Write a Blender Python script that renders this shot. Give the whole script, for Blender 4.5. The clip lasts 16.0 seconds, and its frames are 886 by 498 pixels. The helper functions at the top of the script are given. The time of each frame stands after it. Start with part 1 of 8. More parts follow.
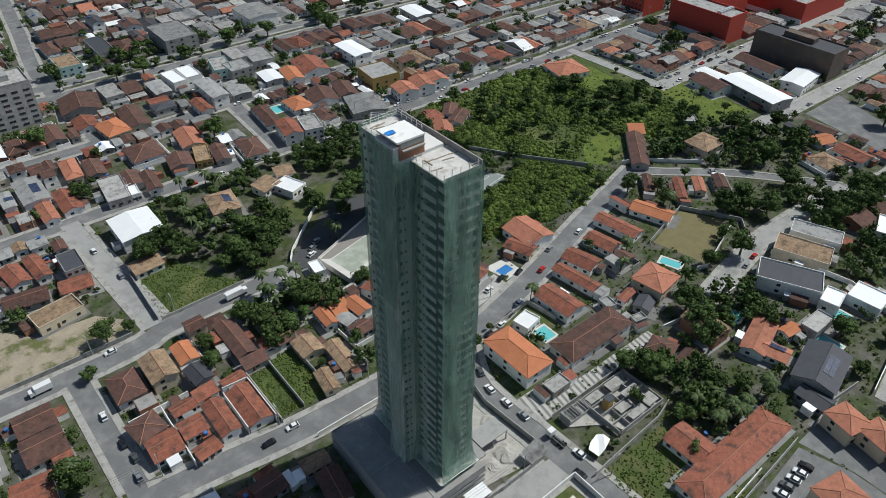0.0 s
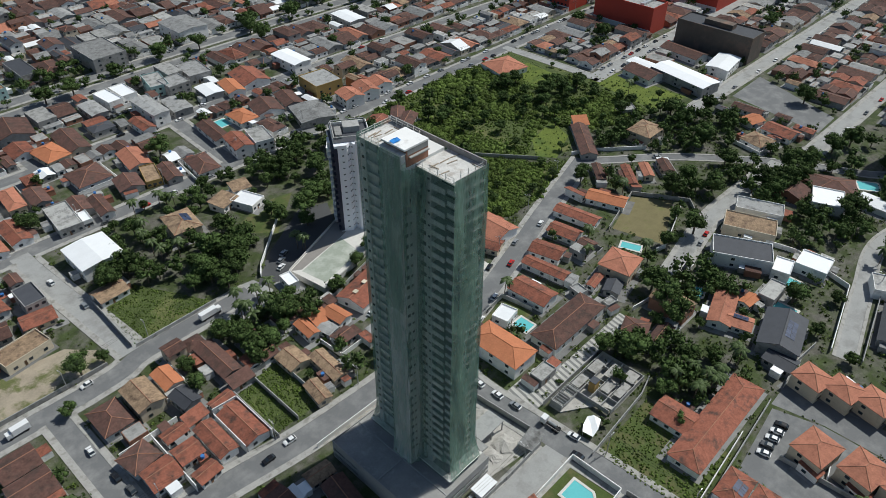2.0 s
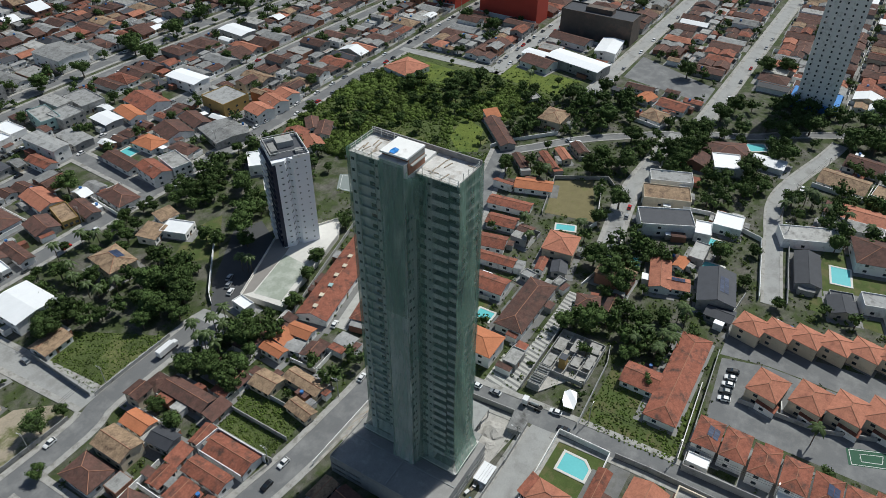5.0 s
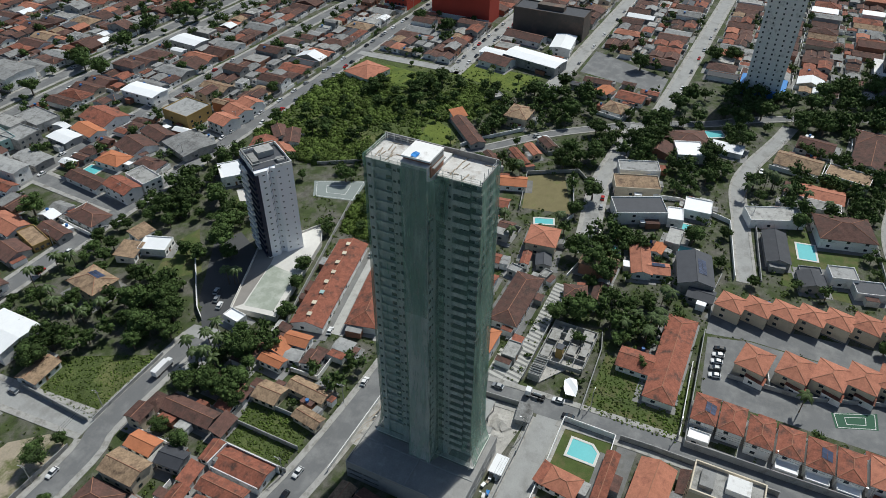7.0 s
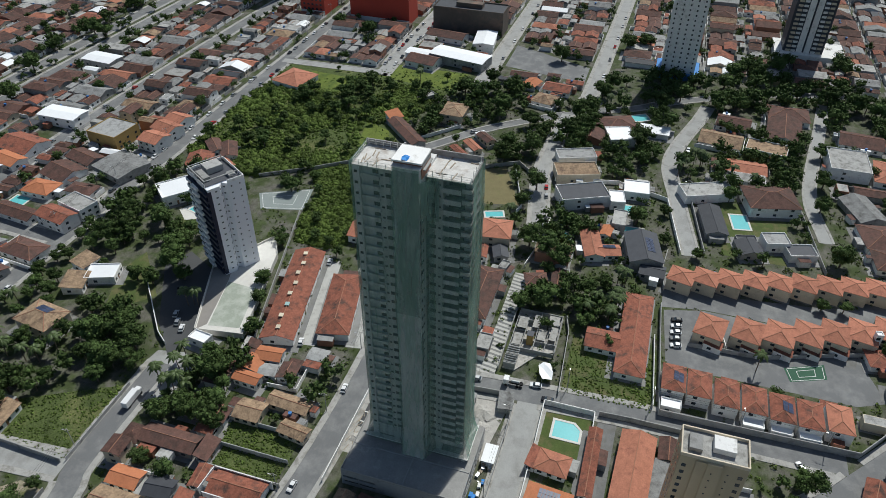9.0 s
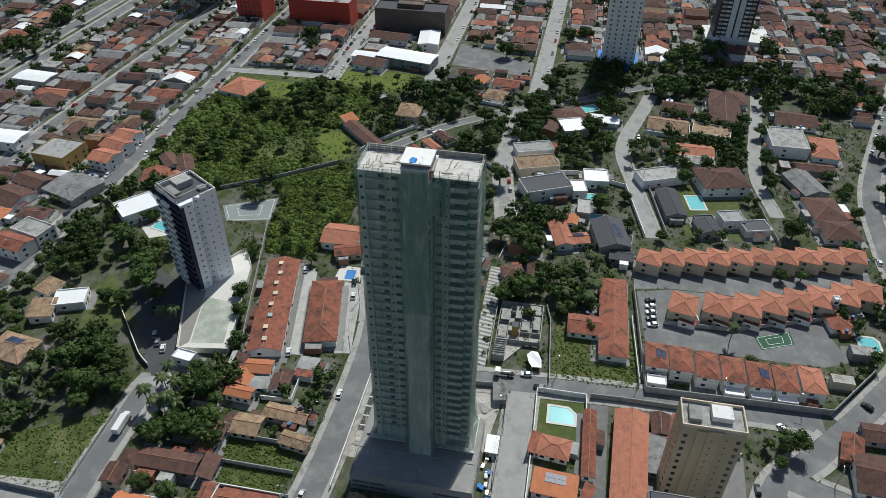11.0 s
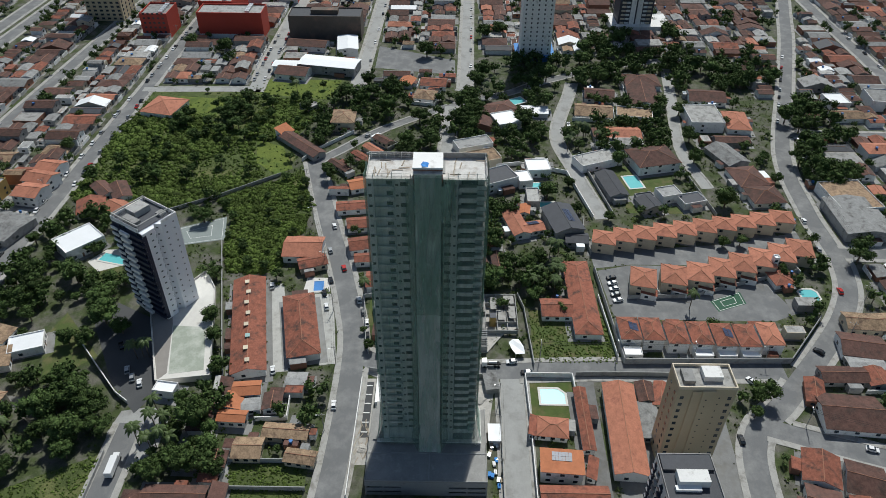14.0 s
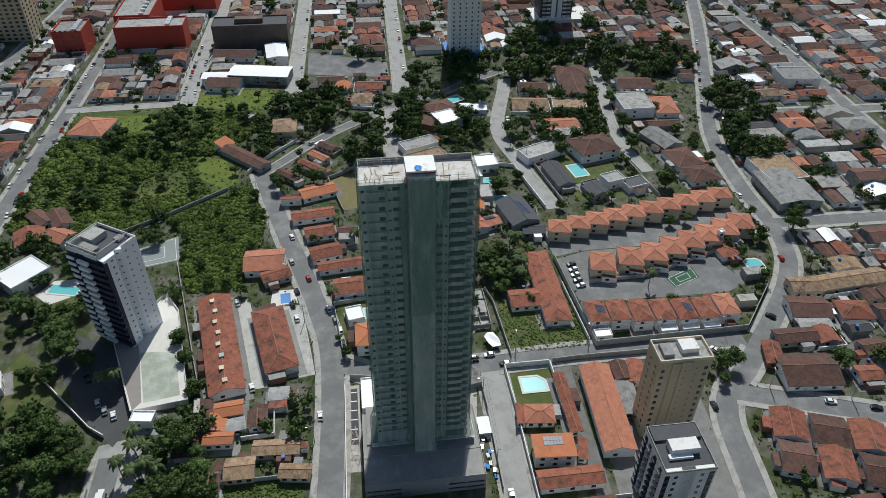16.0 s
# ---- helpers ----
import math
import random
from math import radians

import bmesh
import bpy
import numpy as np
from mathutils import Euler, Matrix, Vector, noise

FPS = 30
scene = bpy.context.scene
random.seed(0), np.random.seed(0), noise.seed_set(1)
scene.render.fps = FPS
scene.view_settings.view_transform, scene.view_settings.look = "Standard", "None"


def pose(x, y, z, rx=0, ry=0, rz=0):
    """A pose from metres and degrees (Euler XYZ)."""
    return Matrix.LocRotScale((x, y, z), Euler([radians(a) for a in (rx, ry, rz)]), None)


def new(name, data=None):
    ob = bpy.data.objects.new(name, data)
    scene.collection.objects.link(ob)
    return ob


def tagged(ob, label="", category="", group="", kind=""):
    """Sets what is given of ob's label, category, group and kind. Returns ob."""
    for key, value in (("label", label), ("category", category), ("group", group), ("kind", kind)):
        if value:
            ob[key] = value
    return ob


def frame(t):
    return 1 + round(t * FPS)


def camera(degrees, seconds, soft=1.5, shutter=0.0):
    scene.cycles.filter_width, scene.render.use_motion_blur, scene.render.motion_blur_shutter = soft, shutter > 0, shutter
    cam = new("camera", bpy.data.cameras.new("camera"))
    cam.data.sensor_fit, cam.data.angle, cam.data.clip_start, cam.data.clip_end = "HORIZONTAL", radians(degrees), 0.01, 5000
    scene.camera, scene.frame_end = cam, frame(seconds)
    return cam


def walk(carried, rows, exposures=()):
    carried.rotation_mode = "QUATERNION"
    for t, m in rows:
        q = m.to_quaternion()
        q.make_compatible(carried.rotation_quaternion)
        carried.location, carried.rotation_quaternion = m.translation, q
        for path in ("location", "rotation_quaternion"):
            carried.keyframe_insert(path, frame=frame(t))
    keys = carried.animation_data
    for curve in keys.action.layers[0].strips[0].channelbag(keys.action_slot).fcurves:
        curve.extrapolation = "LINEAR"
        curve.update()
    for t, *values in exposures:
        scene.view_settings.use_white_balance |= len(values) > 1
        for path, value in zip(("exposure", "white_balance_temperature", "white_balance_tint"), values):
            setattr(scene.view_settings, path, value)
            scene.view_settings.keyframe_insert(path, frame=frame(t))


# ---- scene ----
cam = camera(63.6, 16.0, soft=0.7)
METRES, EYE, TILT, LEAN, TURN = 142.0, 177.8, 0.0, 0.0, -39.3
ROWS = [
    (0.0, 0.0, 0.0, 0.0, 0.28, -37.94, -0.36),
    (0.5, -0.0296, -0.005, 0.0042, -2.18, -37.91, -0.33),
    (1.0, -0.0615, -0.0086, 0.0091, -4.13, -37.91, -0.36),
    (1.5, -0.0932, -0.0119, 0.0124, -5.64, -37.87, -0.36),
    (2.0, -0.1229, -0.0134, 0.0171, -7.24, -37.87, -0.33),
    (2.5, -0.1535, -0.0137, 0.0213, -9.29, -37.87, -0.31),
    (3.0, -0.1842, -0.0128, 0.0264, -11.6, -37.89, -0.31),
    (3.5, -0.216, -0.0118, 0.0296, -13.74, -37.85, -0.33),
    (4.0, -0.2468, -0.0089, 0.0336, -15.62, -37.85, -0.32),
    (6.5, -0.3991, 0.0199, 0.0531, -23.54, -37.84, -0.35),
    (7.0, -0.4288, 0.0278, 0.0561, -24.84, -37.83, -0.34),
    (7.5, -0.4587, 0.037, 0.0595, -26.31, -37.83, -0.36),
    (8.0, -0.4877, 0.0469, 0.063, -27.89, -37.83, -0.35),
    (8.5, -0.5156, 0.0567, 0.0669, -30.52, -37.84, -0.33),
    (9.0, -0.5451, 0.0685, 0.0704, -33.28, -37.83, -0.35),
    (11.5, -0.6824, 0.1421, 0.0871, -41.4, -37.86, -0.36),
    (12.0, -0.7085, 0.1599, 0.0902, -42.85, -37.86, -0.37),
    (12.5, -0.732, 0.1772, 0.0932, -44.17, -37.86, -0.38),
    (13.0, -0.7559, 0.196, 0.0966, -46.07, -37.86, -0.36),
    (13.5, -0.7801, 0.2163, 0.1001, -48.04, -37.87, -0.36),
    (14.0, -0.8034, 0.2373, 0.1034, -49.94, -37.86, -0.37),
    (14.5, -0.8261, 0.2593, 0.1067, -51.93, -37.87, -0.37),
    (15.0, -0.848, 0.2821, 0.1099, -54.02, -37.87, -0.38),
    (15.5, -0.8693, 0.3052, 0.1131, -56.02, -37.86, -0.38),
    (16.0, -0.8896, 0.3292, 0.1163, -57.93, -37.85, -0.38),
]
walk(cam, [(t, pose(0, 0, EYE, TILT, LEAN, TURN) @ pose(METRES * x, METRES * y, METRES * z, 90 + pitch, roll, yaw)) for t, x, y, z, yaw, pitch, roll in ROWS],
     exposures=((0.0, -0.08, 6280, 5), (16.0, -0.08, 6280, 5)))

# ---------------------------------------------------------------- light
SUN_UP, SUN_AZ = 52.0, 102.5          # degrees above the horizon, clockwise from +y
world = bpy.data.worlds.new("sky")
scene.world = world
world.use_nodes = True
_nt = world.node_tree
_sky = _nt.nodes.new("ShaderNodeTexSky")
_sky.sky_type, _sky.sun_disc = "NISHITA", False
_sky.sun_elevation, _sky.sun_rotation = radians(SUN_UP), radians(SUN_AZ)
_bg = _nt.nodes["Background"]
_bg.inputs["Strength"].default_value = 0.068
_nt.links.new(_sky.outputs[0], _bg.inputs["Color"])
_sd = bpy.data.lights.new("sun", "SUN")
_sd.energy, _sd.angle, _sd.color = 4.05, radians(0.55), (1.0, 0.965, 0.91)
_az, _el = radians(SUN_AZ), radians(SUN_UP)
_to_sun = Vector((math.sin(_az) * math.cos(_el), math.cos(_az) * math.cos(_el), math.sin(_el)))
new("sun", _sd).matrix_world = Matrix.Translation((200, 0, 300)) @ _to_sun.to_track_quat("Z", "Y").to_matrix().to_4x4()

# ---------------------------------------------------------------- materials
def mat(name, base, rough=0.85, metal=0.0, spread=0.25, scale=0.6, fine=6.0, bump=0.3, dist=0.05, by_object=0.0,
        stain=None, stain_at=(0.5, 0.62), stain_scale=0.35, stretch=(1, 1, 1), spec=0.3, island=0.0):
    """Node material: two scales of noise over a base colour, an optional second colour in patches, fine relief."""
    m = bpy.data.materials.new(name)
    m.use_nodes = True
    nt = m.node_tree
    N, L = nt.nodes, nt.links
    b = N["Principled BSDF"]
    b.inputs["Roughness"].default_value, b.inputs["Metallic"].default_value = rough, metal
    b.inputs["Specular IOR Level"].default_value = spec
    geo = N.new("ShaderNodeNewGeometry")
    mp = N.new("ShaderNodeMapping")
    mp.inputs["Scale"].default_value = stretch
    L.new(geo.outputs["Position"], mp.inputs["Vector"])

    def nz(sc, det, rgh=0.6):
        n = N.new("ShaderNodeTexNoise")
        n.inputs["Scale"].default_value, n.inputs["Detail"].default_value, n.inputs["Roughness"].default_value = sc, det, rgh
        L.new(mp.outputs[0], n.inputs["Vector"])
        return n.outputs["Fac"]

    def math_node(op, a, bb, c=None):
        n = N.new("ShaderNodeMath")
        n.operation = op
        for i, v in enumerate((a, bb, c)):
            if v is None:
                continue
            if isinstance(v, (int, float)):
                n.inputs[i].default_value = v
            else:
                L.new(v, n.inputs[i])
        return n.outputs[0]

    big, small = nz(scale, 3), nz(fine, 4, 0.72)
    v = math_node("ADD", math_node("MULTIPLY", math_node("SUBTRACT", big, 0.5), 2.4 * spread),
                  math_node("MULTIPLY", math_node("SUBTRACT", small, 0.5), 2.6 * spread))
    if by_object:
        oi = N.new("ShaderNodeObjectInfo")
        v = math_node("ADD", v, math_node("MULTIPLY", math_node("SUBTRACT", oi.outputs["Random"], 0.5), 2 * by_object))
    if island:
        v = math_node("ADD", v, math_node("MULTIPLY", math_node("SUBTRACT", geo.outputs["Random Per Island"], 0.5), 2 * island))
    v = math_node("ADD", v, 1.0)
    v = math_node("MAXIMUM", v, 0.15)
    col = N.new("ShaderNodeRGB")
    col.outputs[0].default_value = (*base, 1)
    src = col.outputs[0]
    if stain:
        mix = N.new("ShaderNodeMix")
        mix.data_type = "RGBA"
        mr = N.new("ShaderNodeMapRange")
        mr.inputs["From Min"].default_value, mr.inputs["From Max"].default_value = stain_at
        L.new(nz(stain_scale, 5, 0.65), mr.inputs["Value"])
        L.new(mr.outputs[0], mix.inputs["Factor"])
        L.new(src, mix.inputs["A"])
        mix.inputs["B"].default_value = (*stain, 1)
        src = mix.outputs["Result"]
    mul = N.new("ShaderNodeVectorMath")
    mul.operation = "SCALE"
    L.new(src, mul.inputs[0])
    L.new(v, mul.inputs["Scale"])
    L.new(mul.outputs[0], b.inputs["Base Color"])
    if bump:
        bp = N.new("ShaderNodeBump")
        bp.inputs["Strength"].default_value, bp.inputs["Distance"].default_value = bump, dist
        L.new(small, bp.inputs["Height"])
        L.new(bp.outputs[0], b.inputs["Normal"])
    return m


def glassy(name, base, rough=0.08, spec=0.6):
    return mat(name, base, rough, 0, 0.12, 0.2, 3.0, 0.0, spec=spec, by_object=0.3)


M_GROUND = mat("yard_ground", (0.125, 0.119, 0.10), 0.95, spread=0.55, scale=0.3, fine=2.2, stain=(0.052, 0.070, 0.024), stain_at=(0.38, 0.58), stain_scale=0.12)
M_YARD = mat("yard_concrete", (0.205, 0.204, 0.20), 0.9, spread=0.2, scale=0.3, fine=2.0, by_object=0.3, island=0.3, stain=(0.17, 0.165, 0.15), stain_at=(0.48, 0.66), stain_scale=0.25)
M_ASPHALT = mat("asphalt", (0.160, 0.162, 0.164), 0.9, spread=0.10, scale=0.15, fine=2.0, stain=(0.25, 0.25, 0.245), stain_at=(0.46, 0.70), stain_scale=0.12, bump=0.15)
M_ROADLIGHT = mat("worn_concrete_road", (0.33, 0.33, 0.32), 0.9, spread=0.14, scale=0.2, fine=2.0, stain=(0.23, 0.225, 0.215), stain_at=(0.5, 0.7), stain_scale=0.12, bump=0.15)
M_DARKASPH = mat("dark_asphalt", (0.075, 0.077, 0.08), 0.9, spread=0.12, scale=0.2, fine=2.5, bump=0.15)
M_PALEYARD = mat("pale_yard_concrete", (0.44, 0.435, 0.41), 0.9, spread=0.16, scale=0.4, fine=2.5, stain=(0.31, 0.30, 0.28), stain_at=(0.5, 0.68), stain_scale=0.25)
M_PAVE = mat("pavement_concrete", (0.36, 0.35, 0.33), 0.9, spread=0.2, scale=0.4, fine=2.5, stain=(0.22, 0.21, 0.19), stain_at=(0.5, 0.66), stain_scale=0.3)
M_CONC = mat("bare_concrete", (0.34, 0.34, 0.33), 0.88, spread=0.14, scale=0.35, fine=3.0, stain=(0.24, 0.24, 0.235), stain_at=(0.5, 0.7))
M_DECK = mat("deck_screed", (0.29, 0.285, 0.275), 0.85, spread=0.22, scale=0.25, fine=3.0, stain=(0.40, 0.39, 0.37), stain_at=(0.55, 0.75))
M_RUBBLE = mat("site_rubble", (0.42, 0.40, 0.37), 0.95, spread=0.3, scale=0.5, fine=3.0, bump=0.8, dist=0.2)
M_ROOFDUST = mat("dusty_pale_slab", (0.60, 0.585, 0.56), 0.95, spread=0.22, scale=0.5, fine=2.2, stain=(0.42, 0.38, 0.34), stain_at=(0.5, 0.68), stain_scale=0.4)
M_BRIGHTGRASS = mat("bright_meadow_grass", (0.12, 0.155, 0.028), 0.95, spread=0.35, scale=0.15, fine=1.2, bump=0.6, dist=0.3, stain=(0.08, 0.12, 0.025), stain_at=(0.5, 0.64), stain_scale=0.09)
M_DIRT = mat("sandy_dirt", (0.34, 0.29, 0.22), 0.95, spread=0.25, scale=0.2, fine=1.5, stain=(0.12, 0.13, 0.05), stain_at=(0.48, 0.6), stain_scale=0.11)
M_LAWN = mat("lawn_grass", (0.072, 0.100, 0.028), 0.95, spread=0.25, scale=0.25, fine=3.0, bump=0.5, dist=0.15, stain=(0.12, 0.115, 0.05), stain_at=(0.47, 0.62), stain_scale=0.15)
M_FIELD = mat("field_grass", (0.075, 0.100, 0.030), 0.95, spread=0.45, scale=0.12, fine=1.2, bump=0.8, dist=0.4, stain=(0.125, 0.132, 0.05), stain_at=(0.52, 0.64), stain_scale=0.06)
M_DRYGRASS = mat("dry_grass", (0.185, 0.160, 0.08), 0.95, spread=0.2, scale=0.25, fine=2.0, bump=0.5, dist=0.15, stain=(0.14, 0.15, 0.05), stain_at=(0.55, 0.7), stain_scale=0.12)
M_LEAF = mat("leaves", (0.066, 0.102, 0.032), 0.8, spread=0.25, scale=0.3, fine=2.0, bump=0, by_object=0.28, island=0.42, spec=0.1)
M_LEAF2 = mat("scrub_leaves", (0.088, 0.126, 0.029), 0.8, spread=0.5, scale=0.06, fine=0.5, bump=0, island=0.45, spec=0.1)
M_PALM = mat("palm_fronds", (0.065, 0.095, 0.03), 0.55, spread=0.2, scale=0.5, fine=3.0, bump=0, island=0.3)
M_BARK = mat("bark", (0.13, 0.105, 0.08), 0.9, spread=0.25, scale=1.0, fine=8.0)

_mossy = (0.085, 0.052, 0.042)
M_ROOF = {
    "red": mat("red_clay_tiles", (0.25, 0.092, 0.06), 0.9, spread=0.46, scale=0.55, fine=1.7, by_object=0.16, island=0.16, stain=_mossy, stain_at=(0.5, 0.68), stain_scale=0.28, bump=0.6, dist=0.08),
    "brown": mat("old_brown_clay_tiles", (0.118, 0.063, 0.051), 0.9, spread=0.46, scale=0.55, fine=1.7, by_object=0.22, island=0.22, stain=(0.075, 0.05, 0.042), stain_at=(0.48, 0.66), stain_scale=0.25, bump=0.6, dist=0.08),
    "orange": mat("orange_clay_tiles", (0.45, 0.172, 0.085), 0.88, spread=0.20, scale=0.4, fine=1.8, by_object=0.08, island=0.08, bump=0.5, dist=0.06, stain=(0.40, 0.14, 0.07), stain_at=(0.55, 0.75)),
    "salmon": mat("salmon_clay_tiles", (0.40, 0.165, 0.105), 0.88, spread=0.30, scale=0.5, fine=1.8, by_object=0.12, island=0.12, bump=0.5, dist=0.06, stain=(0.25, 0.10, 0.07), stain_at=(0.55, 0.72)),
    "tan": mat("weathered_tan_tiles", (0.28, 0.195, 0.125), 0.9, spread=0.6, scale=0.55, fine=1.7, by_object=0.15, island=0.15, stain=(0.15, 0.10, 0.07), stain_at=(0.5, 0.66), bump=0.6, dist=0.08),
    "grey": mat("fibre_cement_sheets", (0.27, 0.27, 0.265), 0.85, spread=0.3, scale=0.5, fine=1.6, by_object=0.25, island=0.25, stain=(0.14, 0.135, 0.13), stain_at=(0.5, 0.68), stain_scale=0.3),
    "dark": mat("dark_slate_tiles", (0.062, 0.065, 0.075), 0.7, spread=0.2, scale=0.4, fine=3.0, by_object=0.2, island=0.2),
    "white": mat("white_metal_sheets", (0.82, 0.83, 0.84), 0.5, spread=0.06, scale=0.3, fine=2.0, by_object=0.08, island=0.08, bump=0.1),
    "conc": mat("roof_slab_concrete", (0.36, 0.355, 0.34), 0.9, spread=0.22, scale=0.4, fine=2.5, by_object=0.2, island=0.2, stain=(0.2, 0.195, 0.185), stain_at=(0.48, 0.65)),
}
M_RIDGE = mat("ridge_mortar", (0.34, 0.17, 0.11), 0.9, spread=0.3, scale=0.6, fine=4.0)
M_WALL = {
    "white": mat("white_plaster", (0.80, 0.79, 0.77), 0.85, spread=0.08, scale=0.4, fine=3.0, by_object=0.1, island=0.1, stain=(0.48, 0.46, 0.43), stain_at=(0.55, 0.75), bump=0.1),
    "cream": mat("cream_plaster", (0.60, 0.52, 0.40), 0.85, spread=0.08, scale=0.4, fine=3.0, by_object=0.12, island=0.12, stain=(0.40, 0.35, 0.27), stain_at=(0.55, 0.75), bump=0.1),
    "grey": mat("grey_render", (0.34, 0.335, 0.325), 0.9, spread=0.15, scale=0.4, fine=3.0, by_object=0.22, island=0.22, stain=(0.19, 0.185, 0.175), stain_at=(0.5, 0.7), bump=0.1),
    "brick": mat("raw_brick_wall", (0.30, 0.15, 0.10), 0.9, spread=0.2, scale=0.5, fine=3.0, by_object=0.2, island=0.2, bump=0.2),
    "red": mat("red_painted_wall", (0.42, 0.06, 0.04), 0.75, spread=0.08, scale=0.2, fine=2.0, bump=0.1, stain=(0.36, 0.06, 0.045), stain_at=(0.55, 0.75), stain_scale=0.1),
    "dark": mat("dark_cladding", (0.055, 0.06, 0.075), 0.6, spread=0.15, scale=0.4, fine=3.0),
    "mud": mat("stained_block_wall", (0.125, 0.105, 0.09), 0.9, spread=0.2, scale=0.2, fine=1.5, stain=(0.2, 0.13, 0.1), stain_at=(0.5, 0.7), stain_scale=0.1),
    "beige": mat("beige_render", (0.52, 0.43, 0.29), 0.85, spread=0.05, scale=0.2, fine=2.0, bump=0.05),
    "yellow": mat("yellow_paint", (0.42, 0.28, 0.10), 0.8, spread=0.1, scale=0.3, fine=2.0, bump=0.05),
    "teal": mat("pale_teal_paint", (0.33, 0.47, 0.46), 0.85, spread=0.1, scale=0.3, fine=2.0, bump=0.05),
}
M_TOWERWHITE = mat("bright_white_cladding", (0.86, 0.87, 0.90), 0.6, spread=0.03, scale=0.2, fine=2.0, bump=0.03)
M_GLASS = glassy("window_glass", (0.035, 0.045, 0.055))
M_DOOR = mat("painted_door", (0.16, 0.09, 0.05), 0.6, by_object=0.4)
M_WATER = mat("pool_water", (0.14, 0.50, 0.52), 0.3, spread=0.08, scale=0.15, fine=1.5, bump=0.1, dist=0.03, spec=0.15)
M_WATERBLUE = mat("blue_pool_water", (0.05, 0.22, 0.55), 0.3, spread=0.12, scale=0.3, fine=1.5, bump=0.1, dist=0.03, spec=0.5)
M_POOLEDGE = mat("pool_coping", (0.62, 0.60, 0.56), 0.7, spread=0.1, scale=0.5, fine=3.0)
M_SOLAR = glassy("solar_cells", (0.04, 0.055, 0.105), 0.4, 0.35)
M_ALU = mat("aluminium_frame", (0.55, 0.56, 0.57), 0.4, 0.6, spread=0.05)
M_TANK = mat("blue_tank_plastic", (0.05, 0.16, 0.40), 0.5, by_object=0.2)
M_RUBBER = mat("tyre_rubber", (0.02, 0.02, 0.021), 0.9)
M_PAINT = {
    "white": mat("white_car_paint", (0.75, 0.75, 0.75), 0.3, spread=0.03, bump=0, spec=0.5),
    "silver": mat("silver_car_paint", (0.38, 0.39, 0.40), 0.3, 0.5, spread=0.03, bump=0),
    "black": mat("black_car_paint", (0.015, 0.015, 0.017), 0.2, spread=0.03, bump=0, spec=0.5),
    "grey": mat("grey_car_paint", (0.12, 0.125, 0.13), 0.3, 0.4, spread=0.03, bump=0),
    "red": mat("red_car_paint", (0.42, 0.02, 0.015), 0.25, spread=0.03, bump=0, spec=0.5),
}
M_POLE = mat("concrete_pole", (0.36, 0.35, 0.33), 0.9)
M_CABLE = mat("black_cable", (0.02, 0.02, 0.02), 0.7)
M_TIMBER = mat("scaffold_timber", (0.32, 0.27, 0.21), 0.85, spread=0.3, island=0.3)
M_BLUETARP = mat("blue_tarpaulin", (0.03, 0.22, 0.6), 0.6)
M_COURT = mat("faded_court_paint", (0.33, 0.36, 0.30), 0.8, spread=0.12, scale=0.2, fine=1.5, stain=(0.50, 0.51, 0.46), stain_at=(0.45, 0.65), stain_scale=0.1)
M_COURTDARK = mat("dark_green_court", (0.035, 0.10, 0.06), 0.8, spread=0.12, scale=0.2, fine=1.5)
M_COURTGREY = mat("grey_court_paint", (0.24, 0.27, 0.26), 0.85, spread=0.12, scale=0.2, fine=1.5)
M_LINE = mat("white_line_paint", (0.72, 0.72, 0.70), 0.8, spread=0.12, scale=0.8, fine=4.0)

# ---------------------------------------------------------------- mesh helpers
class Mesh:
    """Collects faces for one mesh."""
    def __init__(self):
        self.v, self.f = [], []

    def add(self, verts, faces):
        n = len(self.v)
        self.v += [tuple(p) for p in verts]
        self.f += [tuple(n + i for i in q) for q in faces]
        return self

    def box(self, x0, y0, z0, x1, y1, z1):
        return self.add([(x0, y0, z0), (x1, y0, z0), (x1, y1, z0), (x0, y1, z0), (x0, y0, z1), (x1, y0, z1), (x1, y1, z1), (x0, y1, z1)],
                        [(0, 3, 2, 1), (4, 5, 6, 7), (0, 1, 5, 4), (1, 2, 6, 5), (2, 3, 7, 6), (3, 0, 4, 7)])

    def prism(self, pts, z0, z1):
        """An upright prism over a counter-clockwise outline."""
        n = len(pts)
        v = [(x, y, z0) for x, y in pts] + [(x, y, z1) for x, y in pts]
        return self.add(v, [tuple(reversed(range(n))), tuple(range(n, 2 * n))] + [(i, (i + 1) % n, n + (i + 1) % n, n + i) for i in range(n)])

    def tube(self, p, q, r0, r1, n=8):
        p, q = Vector(p), Vector(q)
        a = (q - p).normalized()
        u = a.orthogonal().normalized()
        w = a.cross(u)
        ring = [(math.cos(2 * math.pi * i / n), math.sin(2 * math.pi * i / n)) for i in range(n)]
        v = [p + r0 * (c * u + s * w) for c, s in ring] + [q + r1 * (c * u + s * w) for c, s in ring]
        return self.add(v, [tuple(reversed(range(n))), tuple(range(n, 2 * n))] + [(i, (i + 1) % n, n + (i + 1) % n, n + i) for i in range(n)])

    def data(self, name, material):
        me = bpy.data.meshes.new(name)
        me.from_pydata(self.v, [], self.f)
        me.materials.append(material)
        return me


def part(name, mesh, material, parent, label="", m=None):
    ob = new(name, mesh.data(name, material) if isinstance(mesh, Mesh) else mesh)
    ob.parent = parent
    if m is not None:
        ob.matrix_local = m
    if label:
        ob["label"] = label
    return ob


